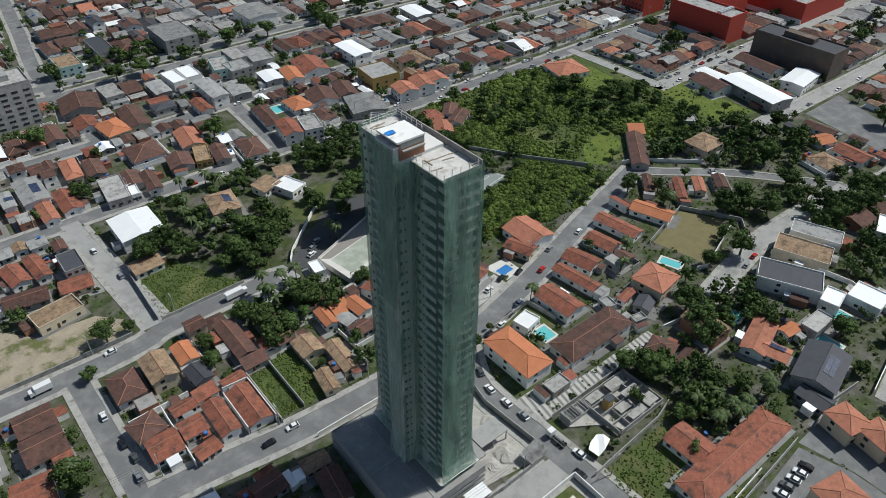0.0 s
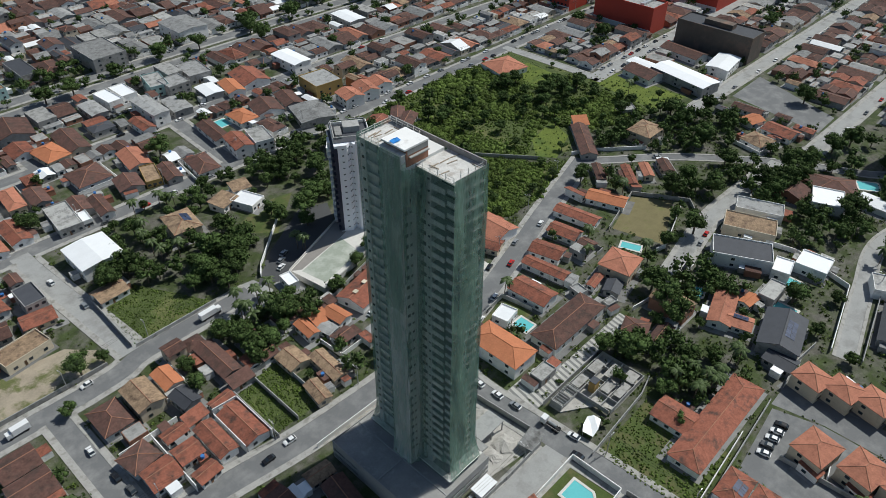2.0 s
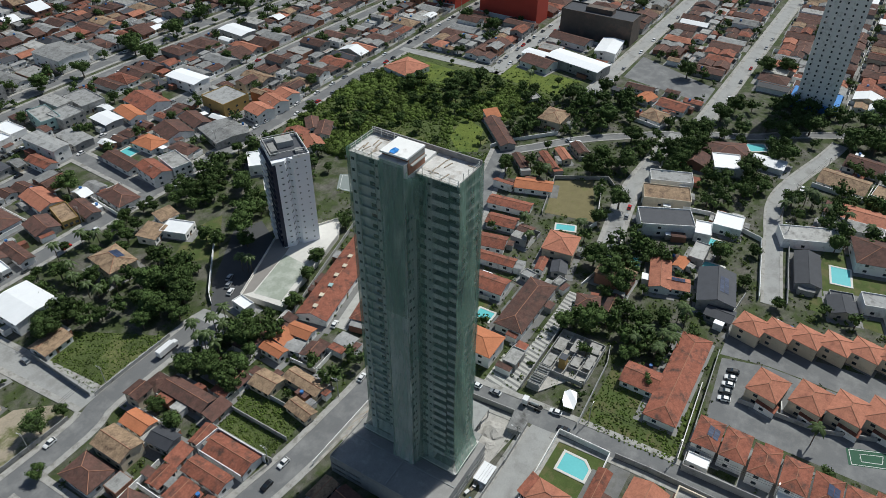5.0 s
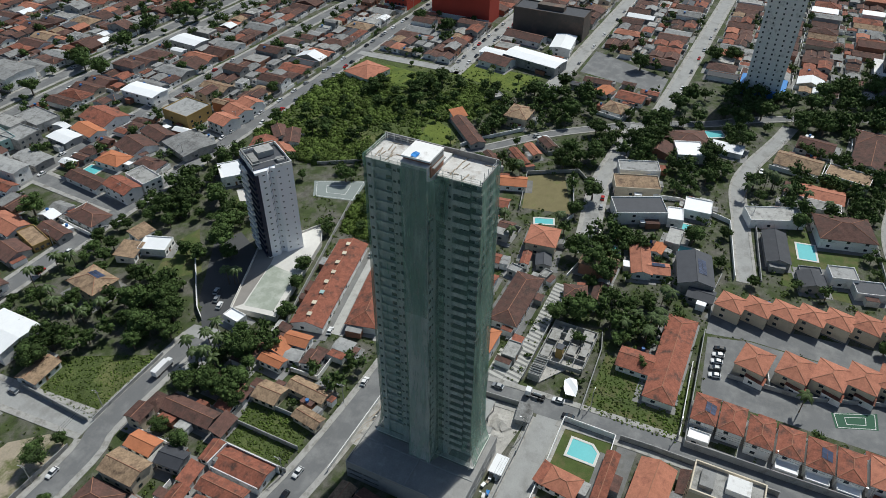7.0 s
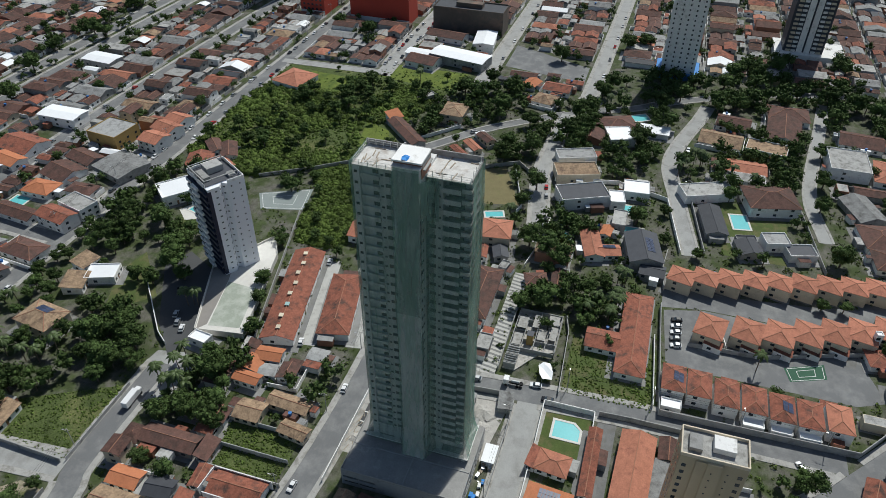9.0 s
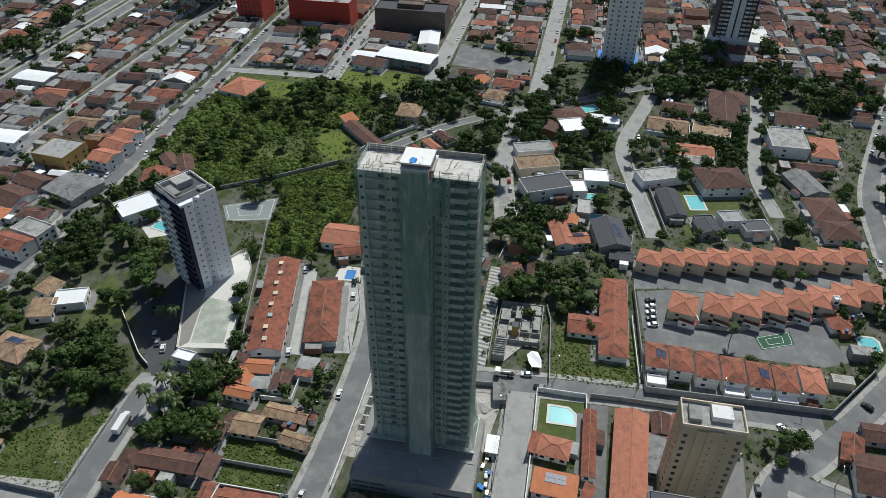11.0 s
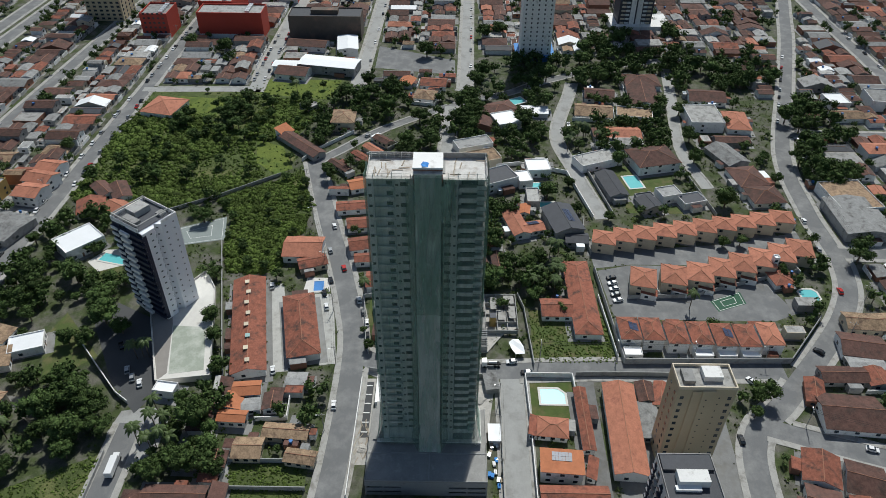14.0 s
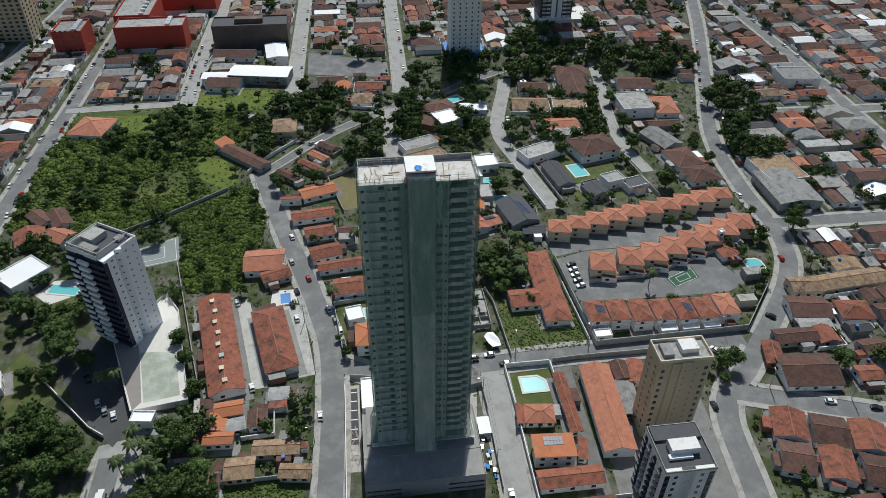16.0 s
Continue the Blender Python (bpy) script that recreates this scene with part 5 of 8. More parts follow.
def navy_block():
    x, y, w, d, h = 49.0, 31.4, 16.0, 15.0, 24.0
    take(x, y, 9, 10)
    t = thing("apartment_block", x, y, 0, 0, "white and navy apartment block with a dark flat roof", "building")
    hw, hd = w / 2, d / 2
    part("wall", Mesh().prism([(-hw, -hd), (hw, -hd), (hw, hd), (-hw, hd), (-hw, 2.4), (-hw + 1.6, 2.4), (-hw + 1.6, -1.6), (-hw, -1.6)][::1], -0.2, h), M_WALL["white"], t)
    roof_edge(t, hw, hd, h, "grey", 0.2, 0.7)
    part("roof", Mesh().box(-hw + 1.7, -hd + .31, h + .004, hw - .31, hd - .31, h + 0.08), M_ROOF["dark"], t)
    tank = part("tank_house", Mesh().box(-2.5, -4.5, h + 0.08, 1.5, 4.0, h + 2.6), M_WALL["white"], t)
    part("slab", Mesh().box(-4.0, -2.0, h + 0.08, -2.51, 5.0, h + 1.0), M_WALL["white"], tank)
    part("canopy", Mesh().box(2.5, -hd + 0.5, h + 0.08, hw - 0.6, hd - 0.5, h + 0.9), M_ROOF["dark"], t)
    for s in range(8):
        z = 1.4 + s * 2.85
        for fy in (-6.3, -3.6, 4.2, 6.8):
            part("navy_panel", Mesh().box(-hw - 0.06, fy - 0.75, z - 1.1, -hw - 0.003, fy + 0.75, z + 1.6), M_NAVY, t) if fy in (-6.3, 6.8) else None
            window(t, -hw - (0.06 if fy in (-6.3, 6.8) else 0), fy, z, -90, 1.0, 1.1)
        for fx in (-5, -1, 3, 6):
            window(t, fx, hd, z, 180, 1.5, 1.2)
            part("balcony", Mesh().box(fx - 1.0, hd, z - 1.1, fx + 1.0, hd + 0.8, z - 0.1), M_NAVY if fx in (-1, 6) else M_WALL["grey"], t)
    return t


navy_block()
slab_block(396, 42, 17, 20, 78, 0, "white", 4, 5, label="tall white residential tower with columns of dark windows", base=M_WATERBLUE, win=(0.9, 1.1))


def dark_tower():
    x, y, w, d, h = 451, -34, 18, 24, 78
    take(x, y, 14, 17)
    t = thing("apartment_tower", x, y, 0, 0, "tall dark residential tower with white balconies and a white spine", "tower")
    hw, hd = w / 2, d / 2
    part("wall", Mesh().box(-hw, -hd, -0.2, hw, hd, h), M_WALL["dark"], t)
    part("spine", Mesh().box(-hw - 0.8, -4.0, 0, -hw - 0.003, -0.6, h + 2), M_WALL["white"], t)
    part("spine", Mesh().box(-hw - 0.8, 0.6, 0, -hw - 0.003, 4.0, h + 2), M_WALL["white"], t)
    part("plinth", Mesh().box(-hw - 5, -hd - 14, -0.2, hw + 4, hd + 5, 5.0), M_WALL["white"], t)
    roof_edge(t, hw, hd, h, "white")
    for s in range(25):
        z = 5.5 + s * 2.9
        for fy in (-9.2, -6.0, 6.0, 9.2):
            part("balcony", Mesh().box(-hw - 1.2, fy - 1.3, z - 0.2, -hw - 0.003, fy + 1.3, z + 0.95), M_WALL["white" if abs(fy) < 8 else "cream"], t)
    return t


dark_tower()


def red_block(x, y, w, d, h, label, windows=0):
    take(x, y, w / 2 + 1, d / 2 + 1)
    t = thing("red_building", x, y, 0, 0, label, "building")
    hw, hd = w / 2, d / 2
    part("wall", Mesh().box(-hw, -hd, -0.2, hw, hd, h), M_WALL["red"], t)
    roof_edge(t, hw, hd, h, "red", 0.4, 1.2)
    part("roof", Mesh().box(-hw + .41, -hd + .41, h + .004, hw - .41, hd - .41, h + 0.1), M_ROOF["grey"], t)
    for i in range(5):
        part("roof_unit", Mesh().box(-hw + 3 + i * w / 6, -hd * 0.6, h + 0.1, -hw + 5.5 + i * w / 6, -hd * 0.6 + 3, h + 1.6), M_ALU, t)
    part("plinth", Mesh().box(-hw - 0.4, -hd, 0, -hw - 0.003, hd, 3.2), M_WALL["white"], t)
    for s in range(windows):
        for fy in np.linspace(-hd + 3, hd - 3, 5):
            window(t, -hw, float(fy), 3.6 + s * 3.2, -90, 1.6, 1.3)
    return t


red_block(428.3, 251.5, 18.5, 45, 17, "large red shopping building with a pale roof")
red_block(460, 266, 42, 24, 18, "red shopping wing with a pale glazed roof")
red_block(430, 304, 23, 19, 16, "red office building with rows of windows", 5)
red_block(522, 240, 60, 44, 13, "red and orange shopping hall farther back", 0)

slab_block(427, 185.5, 18, 50, 16, 0, "mud", 1, 1, label="big bare brick hall with a dark flat roof", storey=40, roof="dark", name="brick_hall")
slab_block(39, 399, 22, 20, 23, 0, "grey", 4, 3, label="grey office building with bands of windows", win=(3.0, 1.2), name="office_building")

slab_block(462, 352, 24, 26, 48, 0, "beige", 4, 6, label="tall beige residential tower with dark window bands", win=(2.2, 1.4), name="apartment_tower", category="tower")

# ---------------------------------------------------------------- plots, courts, drives and pools
FIELD_A = [(218, 281), (334, 280), (334, 224), (353, 214), (353, 164), (324, 170), (296, 176), (272, 184), (254, 178), (240, 185), (220, 210), (206, 232), (206, 262)]
FIELD_B = [(236, 181), (248, 173), (212, 162), (192, 164), (163, 169), (162, 191), (180, 196), (205, 199), (216, 207)]
FIELD_Y = [(352, 214), (352, 166), (325, 171), (333, 221)]
patch("vacant_field", FIELD_A, M_FIELD, "overgrown vacant field of weeds and scrub", "field")
patch("vacant_field", FIELD_B, M_FIELD, "overgrown vacant field of weeds and scrub", "field")
patch("meadow", FIELD_Y, M_BRIGHTGRASS, "bright yellow-green meadow grass", "field", z=0.05)
patch("meadow", [(276, 203), (268, 187), (246, 178), (240, 186), (252, 198)], M_BRIGHTGRASS, "bright yellow-green meadow grass", "field", z=0.052)
MEADOW = [(327, 260), (324, 228), (304, 232), (300, 246), (306, 262)]
patch("meadow", MEADOW, M_BRIGHTGRASS, "bright yellow-green meadow grass", "field", z=0.054)
patch("weedy_plot", [(114, 66), (142, 66), (141, 36), (114, 36)], M_LAWN, "weedy green plot inside a low wall", "field")
patch("weedy_plot", [(39.5, 207), (42, 238), (56, 238), (72, 207.5)], M_FIELD, "weedy green corner plot", "field")
patch("weedy_plot", rect(51.6, 141.5, 58.9, 166.5), M_FIELD, "narrow weedy plot between walls", "field")
patch("weedy_plot", rect(60.1, 141.5, 68.8, 166.5), M_FIELD, "narrow weedy plot between walls", "field")
patch("dirt_plot", [(-10, 240), (2, 226), (22, 224), (30, 215), (29, 206), (-30, 206)], M_DIRT, "sandy vacant plot with tufts of grass", "field")
patch("dirt_plot", [(215, 126), (242, 133), (252, 118), (220, 104)], M_DRYGRASS, "dry yellowed grass plot", "field")
patch("dark_lot", [(408, 147), (385, 95), (362, 95), (372, 147)], M_ASPHALT, "bare grey parking lot", "lot")
patch("site_yard", [(78, 84.8), (107, 80.5), (105.5, 108), (99.5, 121), (87, 123), (87, 90)], M_RUBBLE, "dusty building-site yard strewn with rubble", "yard")
patch("site_yard", rect(69, 123, 105, 128), M_RUBBLE, "dusty strip beside the building site", "yard")
patch("drive", [(155.5, 173.5), (156, 165.5), (108, 155.0), (107, 162.5)], M_PALEYARD, "pale concrete drive between two long houses", "drive")
patch("drive", [(150, 152.0), (150, 144.3), (112, 138.4), (111, 144.5)], M_PALEYARD, "paved forecourt with parking bays", "drive")
patch("parking_lot", [(131, 234), (143, 229), (135, 214), (97, 199), (88, 203.5), (101, 216)], M_DARKASPH, "dark asphalt parking lot below the white tower", "parking")
patch("turning_circle", [(87, 191), (91, 198), (89, 208), (80, 209.5), (68, 207), (68, 191)], M_ROADLIGHT, "pale turning circle at the street's end", "drive")
patch("lawn", [(122, 250), (137, 247), (114, 226), (100, 240)], M_LAWN, "mown lawn in a villa garden", "lawn")
patch("lawn", [(162, 250), (168, 232), (158, 228), (155, 243)], M_LAWN, "mown lawn beside a pool", "lawn")
patch("lawn", rect(86, 53.5, 106, 69), M_LAWN, "clipped lawn round a swimming pool", "lawn")
patch("lawn", rect(132, 118, 150, 129), M_LAWN, "small green lawn behind a wall", "lawn")
patch("lawn", rect(210, -14, 252, 14), M_LAWN, "green lawn of a large villa", "lawn")
patch("parking_lot", [(167, 35), (171, 20), (171, -30), (142, -40), (137.5, -30), (137.5, 32.5)], M_ASPHALT, "asphalt forecourt inside the townhouse compound", "parking")

patch("compound_street", [(179, 36), (168.5, 36), (171.5, 20), (171.5, -28), (176, -60), (196, -60), (186, -20)], M_ASPHALT, "grey asphalt lane between two rows of townhouses", "drive", z=0.034)

bays = patch("parking_bays", rect(79.5, 123.7, 103.5, 127.6), M_DARKASPH, "dark asphalt parking bays with white divider kerbs", "parking", z=0.06)
for k in range(6):
    part("divider", Mesh().box(81.5 + 4.0 * k, 124.0, 0.02, 81.9 + 4.0 * k, 126.2, 0.14), M_LINE, bays)


def striped_drive():
    """A drive paved in light and dark diagonal bands."""
    t = thing("striped_drive", 114, 92, 0, 0, "drive paved in pale and dark diagonal stripes", "drive", kind="structure")
    part("base", Mesh().prism(rect(0, -2.6, 57.5, 2.8), -0.2, 0.05), M_PALESTRIPE, t)
    for i in range(27):
        x = 0.6 + i * 2.1
        part("stripe", Mesh().prism([(x, -2.55), (x + 0.95, -2.55), (x + 1.85, 2.75), (x + 0.9, 2.75)], -0.1, 0.06), M_DARKSTRIPE, t)
    part("apron", Mesh().prism(rect(-1.0, 2.9, 14, 9.0), -0.2, 0.045), M_PALESTRIPE, t)
    for i in range(6):
        x = -0.6 + i * 2.3
        part("stripe", Mesh().prism([(x, 2.95), (x + 1.0, 2.95), (x + 2.0, 8.9), (x + 1.0, 8.9)], -0.1, 0.055), M_DARKSTRIPE, t)
    return t


M_PALESTRIPE = mat("pale_stripe_paving", (0.46, 0.45, 0.42), 0.9, spread=0.15, scale=0.4, fine=2.5)
M_DARKSTRIPE = mat("grey_stripe_paving", (0.20, 0.20, 0.195), 0.9, spread=0.12)
striped_drive()


def court(pts, material, label, lines=True, z=None):
    """A marked sports court with a wire fence round it."""
    ob = patch("sports_court", pts, material, label, "court", z=z or 0.05)
    cx, cy = sum(p[0] for p in pts) / 4, sum(p[1] for p in pts) / 4
    take(cx, cy, 9, 9)
    if lines:
        for k in (0.88, 0.45):
            q = [Vector((cx + (x - cx) * k, cy + (y - cy) * k)) for x, y in pts]
            ms = Mesh()
            for a, b in zip(q, q[1:] + q[:1]):
                u = (b - a).normalized() * 0.09
                ms.prism([(a.x + u.y, a.y - u.x), (b.x + u.y, b.y - u.x), (b.x - u.y, b.y + u.x), (a.x - u.y, a.y + u.x)], (z or 0.05) - 0.02, (z or 0.05) + 0.006 + k * 0.004)
            part("court_line", ms, M_LINE, ob)
    return ob


court([(192, 224), (203, 201), (185.5, 197.5), (180.5, 217)], M_COURTGREY, "grey tennis court with white lines")
court([(148.7, -7.6), (154.7, -21.3), (147.5, -21.8), (142.5, -9.3)], M_COURTDARK, "small green five-a-side court")


def platform():
    pts = [(134.5, 213), (161, 198.5), (150, 192.0), (103.3, 181.5), (100.5, 199.9)]
    take(120, 196, 22, 11)
    t = thing("tower_platform", 0, 0, 0, 0, "raised pale deck with a faded green court", "deck")
    part("base", Mesh().prism(pts[::-1], -0.2, 2.0), M_POOLEDGE, t)
    q = [(128.5, 202.3), (127.8, 189.6), (106.2, 184.6), (104.0, 196.4)]
    part("court", Mesh().prism(q[::-1], 1.9, 2.03), M_COURT, t, "faded green court surface")
    c = pts + pts[:1]
    ms = Mesh()
    for (ax, ay), (bx, by) in zip(c, c[1:]):
        n = math.hypot(bx - ax, by - ay)
        ux, uy = (bx - ax) / n * 0.12, (by - ay) / n * 0.12
        ms.prism([(ax + uy, ay - ux), (bx + uy, by - ux), (bx - uy, by + ux), (ax - uy, ay + ux)], 2.0, 2.9)
    part("parapet", ms, M_POOLEDGE, t)
    part("terrace", Mesh().prism([(134.2, 212.6), (139, 206), (128.8, 202.6), (104.5, 197.2), (101, 199.6)][::-1], 1.9, 2.02), M_TERR, t, "grey-brown paved terrace")
    return t


M_TERR = mat("terrace_paving", (0.27, 0.25, 0.23), 0.9, spread=0.1, scale=0.4, fine=3.0)
platform()
house(97, 195, 4.5, 7.5, -8, 3.2, "flat", "white", "white", wins=1, label="small white gatehouse with a slatted roof", name="gatehouse", category="gatehouse")

pool(98.0, 61.2, 6.6, 8.4, 0, shape="cut", label="turquoise swimming pool with a pale stone edge on a lawn")
pool(237.2, 6, 11, 7, 10)
pool(326, 58, 7, 9, 30)
patch("pool_deck", [(149.5, 157), (160, 156.5), (160, 147.5), (151.5, 146)], M_POOLEDGE, "white paved deck round a small pool", "deck", z=0.07)
pool(154.7, 151, 6, 4, 5, M_WATERBLUE, label="small dark blue tiled swimming pool")
patch("pool_deck", [(168.5, 252), (177, 247), (177.5, 233.5), (169, 231), (162, 245)], M_POOLEDGE, "pale paved deck round a swimming pool", "deck", z=0.08)
pool(170.6, 241.2, 5.0, 12.0, -14, label="large turquoise swimming pool with a white terrace")
pool(202, 79.5, 6, 4, 15, shape="bean")
pool(209.2, 113.3, 4, 8, 20)
pool(153, -49, 7, 7, 0, shape="bean", label="small round pool with a white deck")
pool(142, 116.5, 5, 6, 0)
pool(152, 327, 6, 8, 0)
pool(216, 52, 4, 9, 0)
pool(232, 56, 6, 8, 0)

# ---------------------------------------------------------------- townhouse compound
patch("paved_yard", [(36, 8), (92, 4), (92, 42), (36, 46)], M_YARD, "grey paved yard round two apartment buildings", "yard", z=0.028)
patch("paved_yard", [(50, 47), (107, 46), (107, 52), (50, 52)], M_YARD, "grey paved drive between long houses", "yard", z=0.029)
yard_wall([(108, 5), (108, 42), (107.5, 52)], 2.2, "grey")
yard_wall([(92, 5), (91, 20)], 2.0, "white")
yard_wall([(149.5, 25.5), (150.5, 0), (158.5, -22), (168, -50)], 1.9, "grey", label="low grey garden wall before the townhouses")
for k in range(7):
    yx, yy = 151 + 2.6 * k, 12.2 - 10.4 * k
    yard_wall([(yx, yy), (yx + 7.5, yy + 1.6)], 1.8, "white", label="white garden wall between two townhouses")
for i in range(10):
    k = i / 9
    house(183.3 + 17.5 * k, 30.0 - 83.5 * k, 9.2, 9.6, -13 + 4 * (k > 0.7), 5.8, "hip", "salmon", "cream", over=0.35, wins=2, label="salmon-roofed cream townhouse in a terraced row", name="townhouse", clear=True)
for x, y in ((156.5, 18.5), (158.5, 5.6), (160.3, -5.6), (163.5, -15.5), (167.0, -25.0), (170.5, -34.5), (174.0, -44.0), (177.5, -53.0)):
    house(x, y, 11.8, 9.9, -12, 5.8, "hip", "salmon", "cream", over=0.35, wins=2, label="salmon-roofed cream townhouse in a terraced row", name="townhouse")
for x, y in ((150.6, 17.0), (152.6, 4.2), (154.4, -7.0), (157.6, -16.8), (161.0, -26.4)):
    house(x, y, 3.6, 6.2, -12, 2.7, "shed", "red", "white", pitch=0.12, over=0.2, wins=1, label="low red-tiled porch wing before a townhouse", name="annex", category="annex", clear=False)
for i, (x, y) in enumerate(((127.0, 30.0), (126.8, 21.6), (125.2, 12.9), (125.0, 4.2), (124.2, -4.4), (124.0, -12.9), (125.0, -21.8))):
    house(x, y, 11.5, 7.4, 0, 5.6, "hip", "salmon" if i == 6 else "red", "white", over=0.3, wins=2, solar=4 if i in (0, 4) else 0, label="red-tiled white townhouse in a compound", name="townhouse")
    if i in (0, 3, 4, 5):
        house(117.4, y, 4.0, 6.5, 0, 2.8, "flat", "white", "white", wins=1, label="low white carport annex behind a townhouse", name="annex", category="annex", clear=False)
yard_wall([(138.5, -47.5), (115.2, -27.5), (113.8, 33.5), (167.5, 36.5)], 2.8, "grey", label="long grey compound wall round the townhouses")
yard_wall([(86.5, 69.9), (106.8, 70.2), (106.8, 53.5), (86, 53.0)], 2.4, "white")
yard_wall([(50, 70.3), (86, 70.0)], 2.2, "white")
yard_wall([(111.9, 66.5), (142, 68), (150, 70)], 2.0, "grey")
yard_wall([(116, 35.5), (150, 37.5)], 2.0, "white")
yard_wall([(117, 88.8), (171, 88.9)], 2.2, "grey")
yard_wall([(183, 198), (117, 181), (92.5, 174)], 1.8, "grey", label="long grey wall beside a narrow footpath")
yard_wall([(239, 183), (219, 209), (205, 231)], 1.8, "grey")
yard_wall([(253, 174.5), (262, 170), (284, 151)], 2.0, "white")
yard_wall([(38.9, 208), (39.8, 240)], 2.0, "grey")
yard_wall([(51.2, 139.5), (51.2, 167.2), (69.4, 167.2), (69.4, 139.5)], 2.0, "grey")
yard_wall([(59.5, 141), (59.5, 166.5)], 1.9, "grey")
yard_wall([(213, 126.5), (243, 134)], 2.0, "grey")
yard_wall([(117, 127), (121, 128.3), (148, 131.5), (150, 119)], 2.0, "grey")
yard_wall([(41.2, 142), (41.2, 159)], 3.6, "white", label="white party wall standing above two tiled roofs")
yard_wall([(50.0, 141), (50.0, 160), (41.8, 160.6)], 3.9, "white", label="white party wall standing above a tiled roof")
yard_wall([(23.9, 141), (23.9, 166)], 3.2, "white", label="white party wall standing between two houses")
yard_wall([(14, 167.2), (33, 167.6)], 2.4, "white")
yard_wall([(206.5, 21), (250, 28.5), (262, 6), (256, -20), (208, -27)], 2.0, "grey", label="grey garden wall round a modern villa")
yard_wall([(213, 104), (218, 102.5), (251, 113)], 2.2, "white")
yard_wall([(243, 134), (256, 112), (247, 103.5)], 2.0, "grey")
yard_wall([(205, 31), (244, 38.5), (252, 62), (246, 92)], 2.2, "white", label="white wall between villa plots and the street")
yard_wall([(178, 36), (190, 37.5), (204, 36)], 2.2, "grey")
yard_wall([(176, 92), (196, 88.5), (214, 88)], 2.0, "white")
yard_wall([(29, 205.5), (-40, 205.2)], 1.8, "grey")
yard_wall([(72, 207.2), (40, 206.6)], 1.6, "grey")
yard_wall([(124, 238), (96, 212.5), (92, 207)], 2.0, "white")

# ---------------------------------------------------------------- single houses, plot by plot
house(-8.1, 184.8, 10.4, 9.4, 0, 3.2, "gable", "brown", "white")
house(-8.4, 173.5, 11.1, 10.6, 0, 3.2, "gable", "brown", "white")
house(-15.0, 157.8, 10.2, 10.1, -6, 4.5, "gable", "red", "white")
house(18.6, 181.3, 9.0, 12.4, 0, 3.4, "hip", "brown", "white", turn=1)
house(29.3, 180.7, 8.2, 12.6, 0, 5.5, "gable", "tan", "cream", turn=1)
house(39.0, 183.5, 5.9, 9.5, 0, 3.4, "gable", "orange", "white", turn=1)
house(38.5, 171.4, 5.9, 8.1, 6, 4.0, "gable", "dark", "grey", turn=1)
house(55.1, 179.0, 6.4, 18.5, 0, 3.4, "gable", "brown", "grey", turn=1)
house(55.6, 166.2, 7.8, 3.8, 0, 2.7, "shed", "brown", "grey", wins=1)
house(17.5, 161.4, 8.7, 8.6, 9, 3.4, "hip", "brown", "white")
house(19.2, 151.8, 8.6, 9.0, 0, 3.2, "gable", "red", "white")
house(29.2, 162.1, 6.8, 4.4, 3, 3.0, "gable", "red", "white")
house(28.4, 152.9, 6.9, 6.8, 0, 3.4, "gable", "red", "white")
house(36.7, 151.0, 5.7, 14.6, 0, 3.4, "gable", "red", "white", turn=1)
house(28.6, 143.0, 6.7, 4.7, 6, 2.9, "gable", "red", "white")
house(45.6, 150.0, 7.8, 16.0, 0, 3.4, "gable", "red", "white", turn=1)
house(46.3, 163.1, 7.3, 3.6, 5, 2.8, "gable", "red", "white", wins=1)
house(37.1, 163.2, 6.8, 3.6, 5, 2.8, "shed", "red", "white", wins=1)
house(72.7, 161.0, 7.4, 8.6, 0, 3.2, "gable", "tan", "cream", turn=1)
house(79.4, 150.1, 5.2, 14.3, -4, 3.2, "gable", "tan", "cream", turn=1)
house(69.8, 143.8, 4.6, 9.3, -8, 3.0, "gable", "tan", "cream", turn=1)
house(84.9, 168.9, 4.2, 8.9, -3, 3.6, "gable", "orange", "white", turn=1)
house(91.4, 169.7, 6.0, 4.7, 0, 3.0, "shed", "orange", "white", wins=1)
house(96.9, 166.8, 5.7, 8.9, 6, 3.6, "gable", "orange", "white", turn=1)
house(91.7, 157.0, 6.6, 5.8, 3, 3.2, "gable", "brown", "white")
house(5.3, 261.4, 6.8, 13.1, 8, 3.4, "gable", "red", "white", turn=1)
house(13.3, 261.5, 5.3, 15.4, 5, 3.4, "gable", "red", "white", turn=1)
house(24.0, 253.9, 7.4, 12.8, 0, 5.57, "flat", "dark", "grey")
house(21.8, 242.8, 10.8, 7.8, -8, 3.0, "gable", "red", "cream")
house(11.5, 230.6, 16.1, 9.4, 9, 3.69, "flat", "tan", "cream")
house(5.0, 245.6, 14.6, 8.8, -8, 3.0, "gable", "brown", "grey")
house(36.3, 120.3, 8.5, 6.7, 3, 3.0, "gable", "brown", "grey")
house(50.6, 119.2, 7.5, 4.6, -5, 3.0, "gable", "tan", "grey")
house(51.0, 109.3, 6.7, 11.1, -8, 3.0, "gable", "brown", "grey", turn=1)
house(46.4, 238.3, 11.0, 8.4, 4, 3.0, "gable", "tan", "white")
house(52.0, 261.9, 16.3, 18.5, 0, 6.0, "gable", "white", "white", turn=1, label="white metal-roofed warehouse with white walls", pitch=0.1, name="warehouse")
house(25.7, 316.6, 10.2, 21.5, 0, 5.0, "gable", "grey", "white", turn=1, pitch=0.12, solar=8)
house(15.6, 314.7, 4.6, 13.7, 0, 5.0, "gable", "grey", "white", turn=1, pitch=0.12, solar=3)
